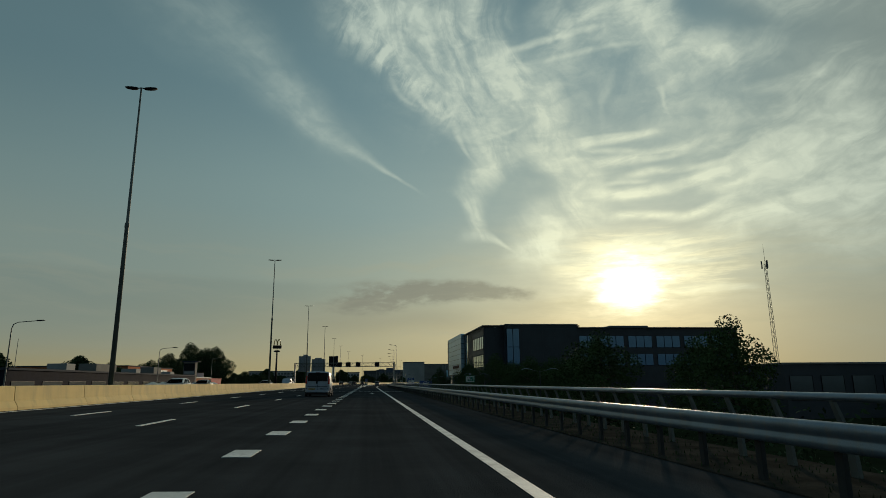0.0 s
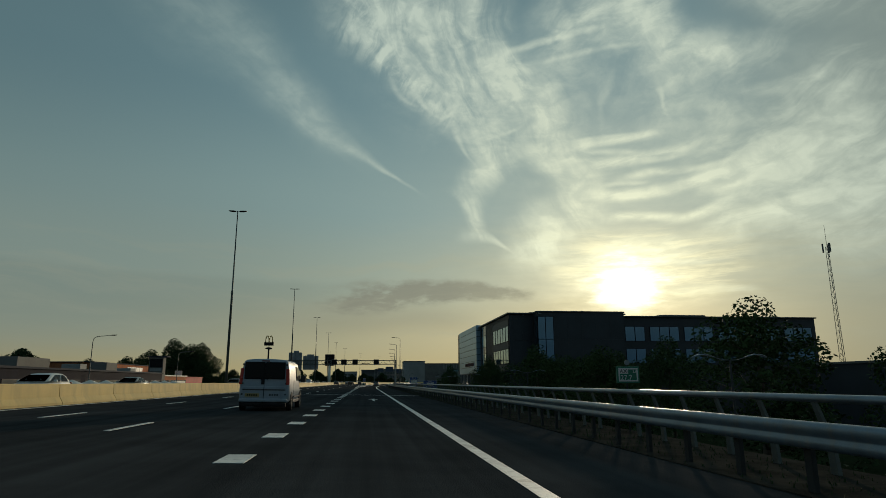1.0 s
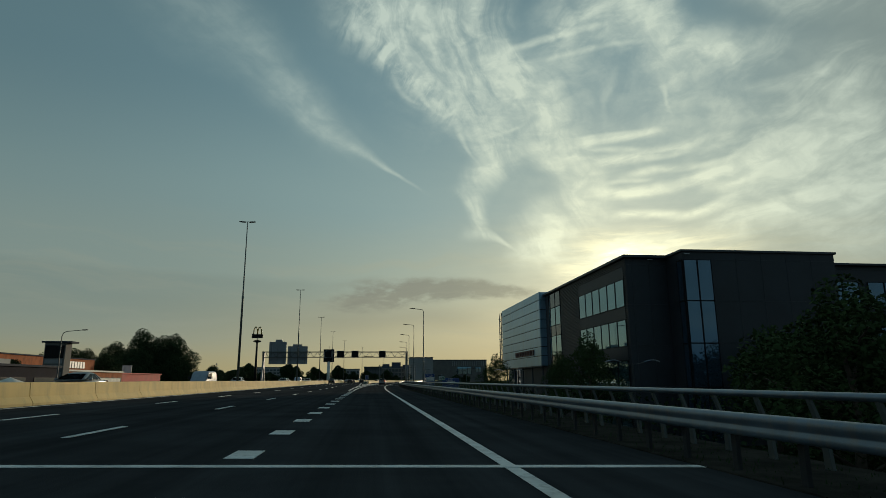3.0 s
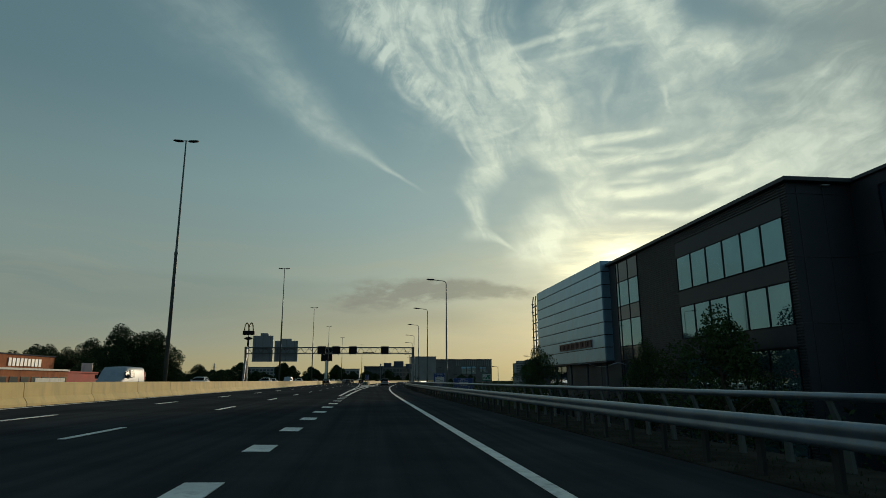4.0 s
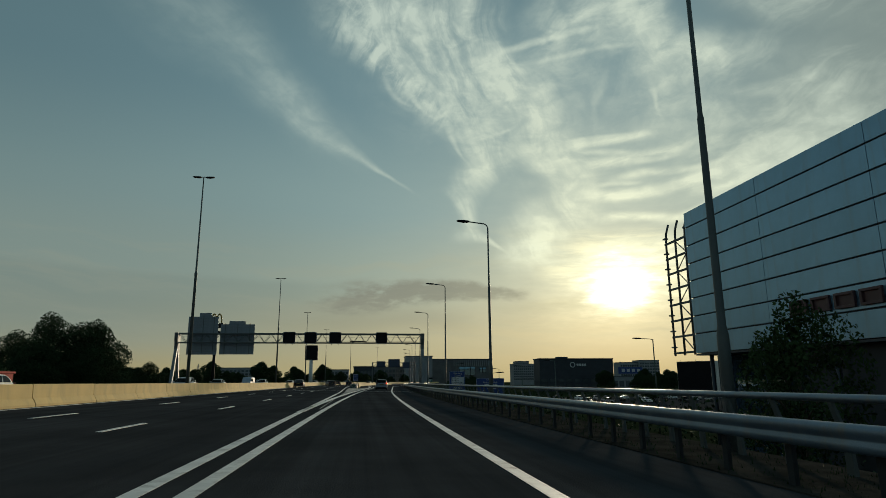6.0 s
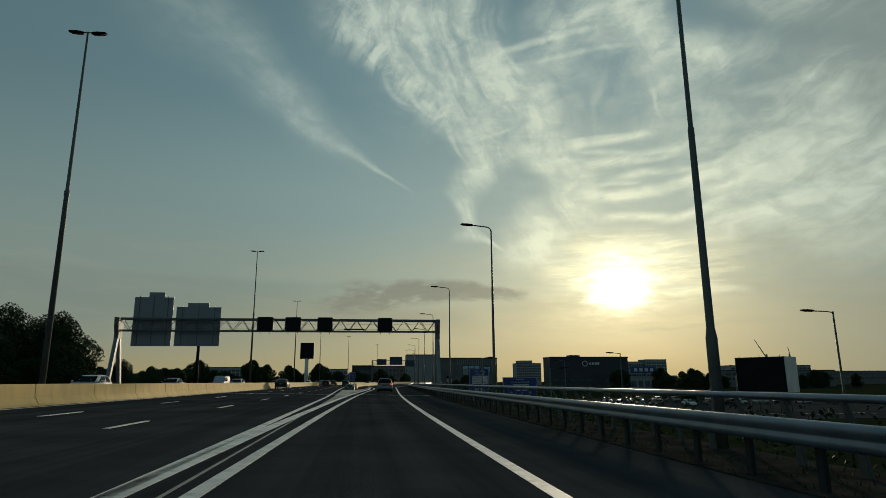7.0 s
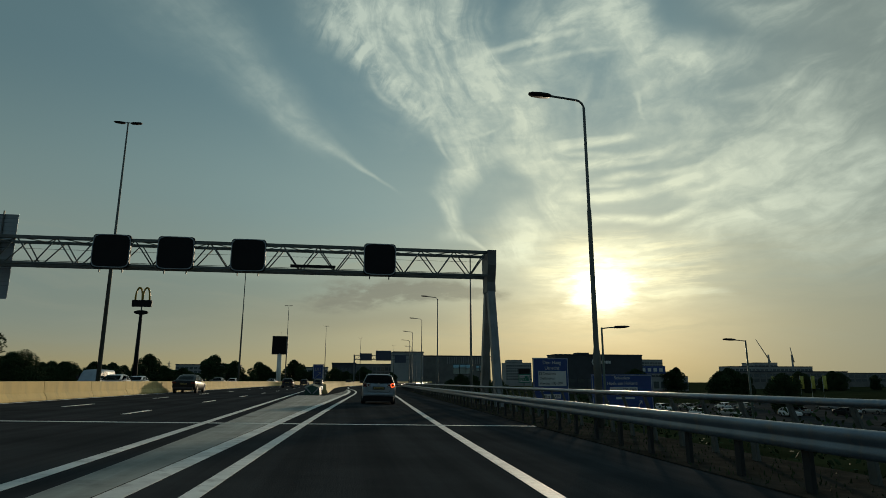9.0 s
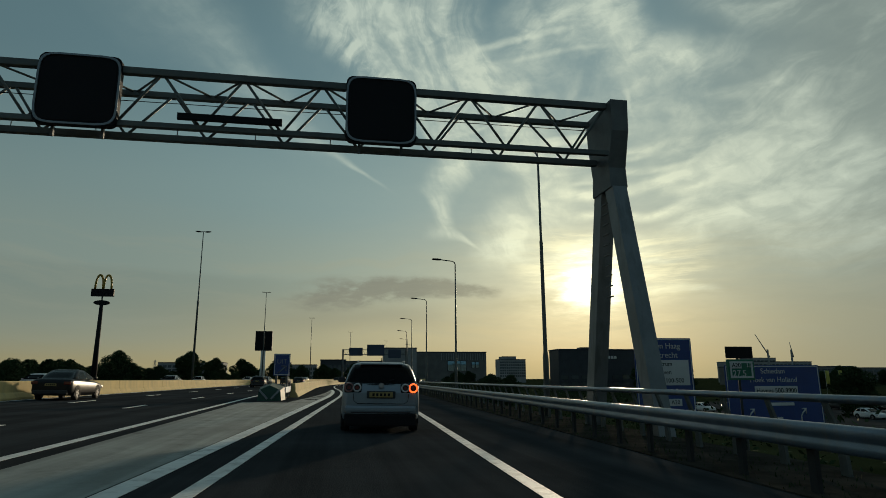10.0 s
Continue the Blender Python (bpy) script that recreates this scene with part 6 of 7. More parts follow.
pipe(bm, [(-0.05, -0.045, 1.90), (0.24, -0.045, 1.90), (0.24, -0.045, 1.62)], 0.035, 6)
part("arrow", bm, SIGN_BACK, ex)

# second gantry over the exit
t = thing("sign_gantry", "far grey gantry carrying blue direction signs over the exit", "gantry", loc=(0, 378, 0))
gx0, gx1 = 4.2, 20.2
for y, z in ((-0.5, 8.4), (0.5, 8.4), (-0.5, 7.2), (0.5, 7.2)):
    bm = bmesh.new()
    box(bm, ((gx0 + gx1) / 2, y, z), (gx1 - gx0, 0.14, 0.14))
    part("chord", bm, STEEL_DULL, t)
for i in range(10):
    bm = bmesh.new()
    x = gx0 + i * 1.6
    tube(bm, (x, -0.5, 8.4), (x + 0.8, -0.5, 7.2), 0.04, sides=6), tube(bm, (x + 0.8, -0.5, 7.2), (x + 1.6, -0.5, 8.4), 0.04, sides=6)
    part("lattice_bar", bm, STEEL_DULL, t)
for x in (gx0, gx1):
    bm = bmesh.new()
    box(bm, (x, 0, 4.1), (0.4, 0.6, 8.9), bevel=0.02)
    part("leg", bm, STEEL_DULL, t)
for x, w, z, hh in ((7.4, 3.4, 7.9, 2.0), (12.4, 4.4, 8.3, 2.8), (17.2, 3.2, 7.4, 2.2)):
    bm = bmesh.new()
    box(bm, (x, -0.72, z), (w, 0.08, hh), bevel=0.02)
    part("sign_panel", bm, SIGN_SHADED, t)


# ---- trees ----
def crown_mesh(name, clumps, leaves, size, spread, mat, seed):
    """Many small leaves in clumps; spread gives each clump's centre and radius."""
    r = np.random.RandomState(seed)
    vs, fs = [], []
    for c, rad in clumps:
        k = max(8, int(leaves * (rad / spread) ** 2))
        d = r.normal(size=(k, 3))
        d /= np.linalg.norm(d, axis=1)[:, None]
        p = np.array(c) + d * (rad * r.uniform(0.30, 1.04, (k, 1)) ** 0.4)
        a = r.normal(size=(k, 3))
        a /= np.linalg.norm(a, axis=1)[:, None]
        b = np.cross(a, r.normal(size=(k, 3)))
        b /= np.linalg.norm(b, axis=1)[:, None]
        s = size * r.uniform(0.6, 1.3, (k, 1))
        quad = np.stack([p - a * s, p - b * s * 0.55, p + a * s, p + b * s * 0.55], 1).reshape(-1, 3)
        base = len(vs)
        vs += [tuple(q) for q in quad]
        fs += [(base + 4 * i, base + 4 * i + 1, base + 4 * i + 2, base + 4 * i + 3) for i in range(k)]
    me = bpy.data.meshes.new(name)
    me.from_pydata(vs, [], fs)
    me.materials.append(mat)
    return me


def tree(label, x, y, height, width, seed, mat=None, leaves=240, size=0.30, low=0.28, group="", base=None):
    r = random.Random(seed)
    t = thing("tree", label, "tree", group, loc=(x, y, GROUND if base is None else base))
    bm = bmesh.new()
    trunk_r = 0.022 * height
    pts = [(0, 0, -0.1), (r.uniform(-.1, .1), r.uniform(-.1, .1), height * 0.2), (r.uniform(-.3, .3), r.uniform(-.3, .3), height * 0.5), (r.uniform(-.4, .4), r.uniform(-.4, .4), height * 0.85)]
    pipe(bm, pts, [trunk_r, trunk_r * 0.8, trunk_r * 0.5, trunk_r * 0.15], 8)
    clumps = []
    n = 26
    for i in range(n):
        f = (i + 0.5) / n
        z = height * (low + (0.97 - low) * f)
        reach = width / 2 * math.sin(math.pi * min(1, 0.12 + 0.92 * f ** 0.85)) ** 0.65
        a = i * 2.4 + r.uniform(-0.5, 0.5)
        d = reach * r.uniform(0.35, 0.95)
        c = (d * math.cos(a), d * math.sin(a), z - r.uniform(0, 0.05) * height)
        rad = width * r.uniform(0.10, 0.19)
        clumps.append((c, rad))
        if i % 2 == 0:
            z0 = max(height * 0.15, c[2] - d * 0.7)
            pipe(bm, [(0, 0, z0), (c[0] * 0.5, c[1] * 0.5, (z0 + c[2]) / 2 + 0.1), c], [trunk_r * 0.4, trunk_r * 0.25, 0.02], 5)
    clumps += [((r.uniform(-.2, .2) * width, r.uniform(-.2, .2) * width, height * r.uniform(low + 0.1, 0.8)), width * 0.2) for _ in range(6)]
    part("trunk", bm, BARK, t)
    ob = new("crown", crown_mesh("crown", clumps, leaves, size, width * 0.14, mat or LEAF, seed))
    ob.parent = t
    return t


# big trees beyond the opposite carriageway
big = tree("large dark leafy tree, full uneven crown", -94, 339, 25.8, 24, 3, LEAF_DARK, 520, 0.34, 0.04)
for x, y, s, w, a in ((-81.5, 341, 0.93, 0.95, 1.0), (-88, 347, 0.92, 1.3, 2.2), (-106, 345, 0.82, 1.1, 3.6), (-78, 333, 0.62, 1.15, 5.0), (-122, 352, 0.62, 1.3, 0.4), (-138, 352, 0.66, 1.2, 4.0), (-156, 356, 0.60, 1.3, 2.9), (-90, 328, 0.62, 1.4, 1.9), (-78.5, 266, 0.54, 0.95, 0.9), (-86, 272, 0.58, 1.0, 2.6), (-94, 282, 0.60, 1.1, 4.4), (-84, 290, 0.52, 1.2, 3.3), (-67, 347, 0.46, 1.2, 2.0), (-59, 351, 0.37, 1.3, 5.1)):
    c = copy_thing(big, pose(x, y, GROUND, 0, 0, math.degrees(a)))
    c.scale = (s * w, s * w, s)
mid = tree("round dark tree in a row beside the motorway", -72, 452, 15.0, 14, 11, LEAF_DARK, 330, 0.34, 0.06, "roadside tree row")
rr = random.Random(4)
for i in range(26):
    x, y, s = -150 + i * 6.4 + rr.uniform(-2, 2), 470 + rr.uniform(-45, 70), rr.uniform(0.62, 1.02)
    if -40 < x < -14:
        y = max(y, 515)
    c = copy_thing(mid, pose(x, y, GROUND, 0, 0, rr.uniform(0, 360)))
    c.scale = (s * rr.uniform(0.9, 1.3), s, s)
for i in range(24):
    x, y, s = -128 + i * 4.4 + rr.uniform(-1.5, 1.5), 470 + rr.uniform(-12, 18), rr.uniform(0.5, 0.68)
    if x < -34:
        c = copy_thing(mid, pose(x, y, GROUND, 0, 0, rr.uniform(0, 360)))
        c.scale = (s * 1.3, s, s)
for i in range(30):
    x, y, s = -112 + i * 3.3 + rr.uniform(-1.2, 1.2), 486 + rr.uniform(-8, 14), rr.uniform(0.42, 0.58)
    if not -42 < x < -16:
        c = copy_thing(mid, pose(x, y, GROUND, 0, 0, rr.uniform(0, 360)))
        c.scale = (s * 1.5, s, s)
for i in range(12):
    x, y, s = -108 + i * 4.5 + rr.uniform(-2, 2), 355 + rr.uniform(-20, 30) + i * 5, rr.uniform(0.5, 0.72)
    c = copy_thing(mid, pose(x, y, GROUND, 0, 0, rr.uniform(0, 360)))
    c.scale = (s * 1.2, s, s)
for x, y, s in ((-60, 200, 0.55), (-66, 196, 0.62), (-70, 160, 0.8), (-78, 205, 0.7), (-84, 150, 0.85), (-90, 120, 0.8)):
    c = copy_thing(mid, pose(x, y, GROUND, 0, 0, rr.uniform(0, 360)))
    c.scale = (s, s, s)
# trees beside the showroom
green = tree("bushy green tree beside the showroom", 21.2, 131.5, 9.9, 7.2, 21, LEAF, 250, 0.115, 0.22, "showroom trees")
for x, y, s, w in ((18.4, 163.4, 0.93, 0.85), (22.0, 143.6, 0.88, 0.7), (24.8, 40.0, 0.98, 1.0), (22.6, 58.5, 1.03, 1.25), (30.5, 55.0, 0.95, 1.0), (27.0, 78.0, 0.95, 1.1), (33.5, 105.0, 0.95, 1.3), (38.5, 110.0, 0.85, 1.3), (30.5, 117.0, 0.95, 1.1), (36.0, 119.0, 1.02, 1.2),
                   (19.9, 96.5, 0.98, 1.25), (20.2, 76.5, 0.86, 1.2), (23.5, 100.5, 0.88, 1.2)):
    c = copy_thing(green, pose(x, y, GROUND, 0, 0, rr.uniform(0, 360)))
    c.scale = (s * w, s * w, s)
# far greenery on the exit side
for i in range(26):
    x, y, s = 120 + i * 13 + rr.uniform(-4, 4), 500 + rr.uniform(-50, 120), rr.uniform(0.5, 0.85)
    c = copy_thing(mid, pose(x, y, GROUND, 0, 0, rr.uniform(0, 360)))
    c.scale = (s * 1.4, s, s)
for x, y, s in ((128, 395, 0.58), (136, 402, 0.66), (143, 410, 0.62), (152, 416, 0.55), (62, 520, 0.6), (70, 530, 0.6), (48, 470, 0.42), (56, 476, 0.4), (78, 300, 0.45), (98, 350, 0.5), (20, 560, 0.6), (30, 575, 0.7), (34, 330, 0.4), (36, 352, 0.42), (40, 372, 0.4)):
    c = copy_thing(mid, pose(x, y, GROUND, 0, 0, rr.uniform(0, 360)))
    c.scale = (s * 1.2, s, s)


# ---- vehicles ----
def wheel_meshes(r, w):
    bm = bmesh.new()
    prof = [(-w / 2, r * 0.62), (-w / 2, r * 0.90), (-w * 0.42, r * 0.97), (-w * 0.2, r), (w * 0.2, r), (w * 0.42, r * 0.97), (w / 2, r * 0.90), (w / 2, r * 0.62)]
    k = 24
    loft(bm, [[(x, rad * math.cos(2 * math.pi * i / k), rad * math.sin(2 * math.pi * i / k)) for x, rad in prof] for i in range(k + 1)], closed=True, caps=False)
    tyre = to_mesh("tyre", bm, RUBBER)
    bm = bmesh.new()
    tube(bm, (-w * 0.36, 0, 0), (w * 0.36, 0, 0), r * 0.63, sides=24)
    for i in range(5):
        a = 2 * math.pi * i / 5
        box(bm, (w * 0.40, r * 0.33 * math.cos(a), r * 0.33 * math.sin(a)), (0.03, 0.10 * r / 0.3, r * 0.52), tilt=(a - math.pi / 2, 0, 0))
        box(bm, (-w * 0.40, r * 0.33 * math.cos(a), r * 0.33 * math.sin(a)), (0.03, 0.10 * r / 0.3, r * 0.52), tilt=(a - math.pi / 2, 0, 0))
    rim = to_mesh("rim", bm, ALLOY)
    return tyre, rim


TYRE, RIM = wheel_meshes(0.315, 0.20)


def car(label, stations, cabin, paint, glass=None, wheels=(0.75, 3.35), half=0.88, lamps="bar", plate_z=0.80, rear_slope=0.0, name="car", group="", roof_rails=False, side_cuts=(0.42,), lit=False, deep=False):
    """A car: lofted lower body, tapered cabin with glass set on it, wheels, lamps and plates. The tail is at y = 0."""
    t = thing(name, label, "car" if name != "van" else "van", group)
    bm = bmesh.new()
    rings = []
    for y, w, zb, zt in stations:
        zm = zb + 0.55 * (zt - zb)
        side = [(w * 0.86, zb), (w * 0.97, zb + 0.08), (w, zb + 0.25 * (zt - zb)), (w * 1.0, zm), (w * 0.985, zt - 0.10), (w * 0.95, zt - 0.03), (w * 0.86, zt), (w * 0.45, zt + 0.012)]
        rings.append([(-x, y, z) for x, z in side] + [(x, y, z) for x, z in side[::-1]])
    loft(bm, rings)
    part("body", bm, paint, t)
    zs = [c[0] for c in cabin]
    at = lambda z, k: float(np.interp(z, zs, [c[k] for c in cabin]))
    c = 0.10
    bm = bmesh.new()
    rings = []
    for z, y0, y1, w in cabin:
        rings.append([(-w, y0 + c * 1.6, z), (-w + c, y0 + 0.02, z), (-w * 0.5, y0 - 0.03, z), (w * 0.5, y0 - 0.03, z), (w - c, y0 + 0.02, z), (w, y0 + c * 1.6, z), (w, y1 - c * 2, z), (w - c, y1, z), (w * 0.5, y1 + 0.05, z), (-w * 0.5, y1 + 0.05, z), (-w + c, y1, z), (-w, y1 - c * 2, z)])
    loft(bm, rings)
    part("cabin", bm, paint, t)
    zb, zr = zs[0] + 0.06, zs[-2] - 0.05
    if deep:
        zb, zr = zs[0] - 0.01, zs[-2] - 0.01
    lev = [zb + (zr - zb) * i / 4 for i in range(5)]
    gm = glass or CAR_GLASS

    def shell(rows, name):
        bm = bmesh.new()
        outer = [[bm.verts.new(p) for p in row] for row in rows]
        for a, b in zip(outer, outer[1:]):
            for i in range(len(a) - 1):
                bm.faces.new((a[i], a[i + 1], b[i + 1], b[i])).smooth = True
        bmesh.ops.solidify(bm, geom=bm.faces[:], thickness=0.012)
        return part(name, bm, gm, t)

    if deep:
        shell([[(f * (at(z, 3) - c * 0.3), at(z, 1) - 0.05 + 0.05 * abs(f) ** 3 + 0.095 * abs(f) ** 14, z) for f in (-1, -0.95, -0.88, -0.7, -0.35, 0, 0.35, 0.7, 0.88, 0.95, 1)] for z in lev], "rear_window")
    else:
        shell([[(f * (at(z, 3) - c * 0.9), at(z, 1) - 0.045 + 0.045 * abs(f) ** 3, z) for f in (-1, -0.7, -0.35, 0, 0.35, 0.7, 1)] for z in lev], "rear_window")
    shell([[(f * (at(z, 3) - c * 0.9), at(z, 2) + 0.065 - 0.045 * abs(f) ** 3, z) for f in (-1, -0.7, -0.35, 0, 0.35, 0.7, 1)] for z in lev], "windscreen")
    for s in (-1, 1):
        cuts = [0.0] + list(side_cuts) + [1.0]
        for a, b in zip(cuts, cuts[1:]):
            rows = []
            for z in lev:
                y0, y1 = at(z, 1) + 0.24, at(z, 2) - 0.26
                rows.append([(s * (at(z, 3) + 0.012), y0 + (y1 - y0) * (a + 0.02 + (b - a - 0.04) * i / 2), z) for i in range(3)])
            shell(rows, "side_window")
    for y in wheels:
        for s in (-1, 1):
            wobj = new("wheel", TYRE)
            wobj.parent = t
            wobj.location = (s * (half - 0.085), y, 0.315)
            rim = new("rim", RIM)
            rim.parent = wobj
            bm = bmesh.new()
            k = 20
            loft(bm, [[(s * half * 0.90, y + r * math.cos(math.pi * j / k), 0.315 + r * math.sin(math.pi * j / k)) for j in range(k + 1)] + [(s * half * 0.90, y - 0.38, 0.2), (s * half * 0.90, y + 0.38, 0.2)] for r in (0.38,)] +
                 [[(s * (half + 0.006), y + 0.38 * math.cos(math.pi * j / k), 0.315 + 0.38 * math.sin(math.pi * j / k)) for j in range(k + 1)] + [(s * (half + 0.006), y - 0.38, 0.2), (s * (half + 0.006), y + 0.38, 0.2)]], smooth=False)
            part("wheel_arch", bm, RUBBER, t)
    # rear details
    bm = bmesh.new()
    box(bm, (0, 0.03, stations[0][2] + 0.02), (half * 1.72, 0.16, 0.20), bevel=0.05)
    part("bumper", bm, TRIM if lamps != "round" else paint, t)
    bm = bmesh.new()
    box(bm, (0, -0.005 + rear_slope, plate_z), (0.52, 0.02, 0.115), bevel=0.004)
    p = part("number_plate", bm, YELLOW, t, "yellow number plate with plain dark bars")
    for i in range(5):
        bm = bmesh.new()
        box(bm, (-0.17 + i * 0.085, -0.018 + rear_slope, plate_z), (0.05, 0.006, 0.06))
        part("plate_bar", bm, BLACK, p)
    yb = at(zs[0], 1)
    if lamps == "bar":
        for s in (-1, 1):
            bm = bmesh.new()
            box(bm, (s * half * 0.80, 0.05, plate_z + 0.08), (half * 0.34, 0.12, 0.15), bevel=0.03)
            part("tail_lamp", bm, TAIL_RED, t)
    for s in (-1, 1):
        bm = bmesh.new()
        box(bm, (s * (half + 0.09), cabin[0][2] - 0.75, zs[0] + 0.09), (0.20, 0.11, 0.14), bevel=0.04)
        part("mirror", bm, TRIM if deep else paint, t)
    for s in (-1, 1):
        bm = bmesh.new()
        box(bm, (s * half * 0.72, stations[-1][0] - 0.16, stations[-1][3] - 0.02), (half * 0.4, 0.18, 0.14), bevel=0.04)
        part("headlamp", bm, ALLOY, t)
    if roof_rails:
        for s in (-1, 1):
            bm = bmesh.new()
            zt = zs[-1]
            pipe(bm, [(s * (at(zt, 3) + 0.06), at(zt, 1) + 0.1, zt - 0.03), (s * (at(zt, 3) + 0.05), at(zt, 1) + 0.3, zt + 0.035), (s * (at(zt, 3) + 0.05), at(zt, 2) - 0.3, zt + 0.035), (s * (at(zt, 3) + 0.06), at(zt, 2) - 0.1, zt - 0.03)], 0.018, 8)
            part("roof_rail", bm, ALLOY, t)
    return t


MPV = [(0.0, 0.76, 0.36, 0.86), (0.04, 0.83, 0.30, 1.06), (0.25, 0.875, 0.24, 1.11), (0.9, 0.88, 0.22, 1.10), (2.0, 0.88, 0.22, 1.03), (3.0, 0.88, 0.22, 0.95), (3.6, 0.85, 0.24, 0.86), (4.05, 0.78, 0.28, 0.72), (4.2, 0.64, 0.34, 0.60)]
MPV_CABIN = [(1.06, 0.08, 3.15, 0.83), (1.17, 0.14, 2.92, 0.80), (1.36, 0.30, 2.50, 0.735), (1.51, 0.46, 2.15, 0.66), (1.565, 0.70, 1.85, 0.50)]
HATCH = [(0.0, 0.70, 0.36, 0.72), (0.06, 0.80, 0.30, 0.90), (0.3, 0.85, 0.24, 0.95), (1.0, 0.86, 0.20, 0.95), (2.2, 0.86, 0.20, 0.90), (3.1, 0.85, 0.20, 0.88), (3.7, 0.82, 0.24, 0.78), (4.0, 0.72, 0.30, 0.62)]
HATCH_CABIN = [(0.92, 0.10, 3.0, 0.80), (1.10, 0.26, 2.66, 0.76), (1.28, 0.46, 2.25, 0.69), (1.40, 0.66, 1.95, 0.60), (1.44, 0.9, 1.7, 0.44)]
SEDAN = [(0.0, 0.72, 0.36, 0.78), (0.06, 0.84, 0.30, 0.94), (0.4, 0.89, 0.24, 0.98), (1.0, 0.91, 0.20, 0.97), (2.4, 0.91, 0.20, 0.92), (3.4, 0.91, 0.20, 0.88), (4.3, 0.87, 0.24, 0.78), (4.75, 0.74, 0.30, 0.62)]
SEDAN_CABIN = [(0.93, 0.55, 3.65, 0.82), (1.10, 0.85, 3.20, 0.78), (1.28, 1.20, 2.75, 0.70), (1.40, 1.50, 2.40, 0.62), (1.44, 1.75, 2.15, 0.46)]

lead = car("silver compact family car, round tail lamps, one lit orange-red", MPV, MPV_CABIN, PAINT_SILVER, lamps="round", plate_z=0.835, rear_slope=-0.055, roof_rails=True, wheels=(0.85, 3.38), deep=True)
for s in (-1, 1):
    bm = bmesh.new()
    box(bm, (s * 0.63, 0.045, 0.985), (0.40, 0.13, 0.235), bevel=0.055)
    housing = part("tail_lamp", bm, PAINT_BLACK, lead, "dark twin-ring tail lamp")
    for x, r, glow in ((0.72, 0.088, s > 0), (0.54, 0.080, False)):
        bm = bmesh.new()
        pipe(bm, [(s * x + r * math.cos(a), -0.024, 0.985 + r * math.sin(a)) for a in [2 * math.pi * j / 20 for j in range(21)]], 0.019, 8)
        part("lamp_ring", bm, TAIL_LIT if glow else TAIL_CLEAR if x < 0.6 else TAIL_DIM, housing, "glowing orange-red ring" if glow else "")
        bm = bmesh.new()
        tube(bm, (s * x, -0.02, 0.985), (s * x, -0.034, 0.985), 0.042, sides=16)
        part("lamp_core", bm, TAIL_RED, housing)
bm = bmesh.new()
tube(bm, (0, 0.01, 1.035), (0, -0.02, 1.035), 0.062, sides=24)
part("badge", bm, ALLOY, lead, "round chrome badge")
bm = bmesh.new()
pipe(bm, [(-0.62, -0.012, 0.86), (-0.60, -0.022, 0.70), (-0.52, -0.024, 0.64), (0.52, -0.024, 0.64), (0.60, -0.022, 0.70), (0.62, -0.012, 0.86)], 0.008, 6)
part("tailgate_gap", bm, BLACK, lead)
bm = bmesh.new()
box(bm, (0, -0.030, 0.835), (0.64, 0.02, 0.16), bevel=0.02)
part("plate_recess", bm, TRIM, lead)
bm = bmesh.new()
box(bm, (0, -0.045, 0.52), (1.58, 0.10, 0.18), bevel=0.06)
b = part("rear_apron", bm, PAINT_SILVER, lead)
bm = bmesh.new()
box(bm, (0, -0.088, 0.455), (1.30, 0.03, 0.024), bevel=0.008)
part("rub_strip", bm, TRIM, lead)
# black block below the bumper that stands in for the shadow under the tail
bm = bmesh.new()
box(bm, (0, 0.04, 0.29), (1.60, 0.24, 0.27), bevel=0.04)
part("skirt", bm, BLACK, lead)
bm = bmesh.new()
box(bm, (0, 0.50, 1.535), (0.98, 0.26, 0.035), bevel=0.015, tilt=(0.16, 0, 0))
part("roof_spoiler", bm, PAINT_SILVER, lead)
bm = bmesh.new()
tube(bm, (0, 0.75, 1.56), (0, 0.60, 1.66), 0.012, 0.006, 6), box(bm, (0, 0.76, 1.575), (0.06, 0.12, 0.03), bevel=0.01)
part("aerial", bm, BLACK, lead)
bm = bmesh.new()
pipe(bm, [(0.02, 0.02, 1.10), (0.28, 0.06, 1.17)], 0.010, 6)
part("wiper", bm, BLACK, lead)
for s in (-0.38, 0.38):
    bm = bmesh.new()
    box(bm, (s, 1.9, 1.10), (0.42, 0.16, 0.40), bevel=0.08)
    box(bm, (s, 1.9, 1.36), (0.24, 0.10, 0.16), bevel=0.04)
    part("seat", bm, TRIM, lead)
lead.matrix_basis = pose(2.92, 233.75, -0.058, 0, 1.1, -3.0)


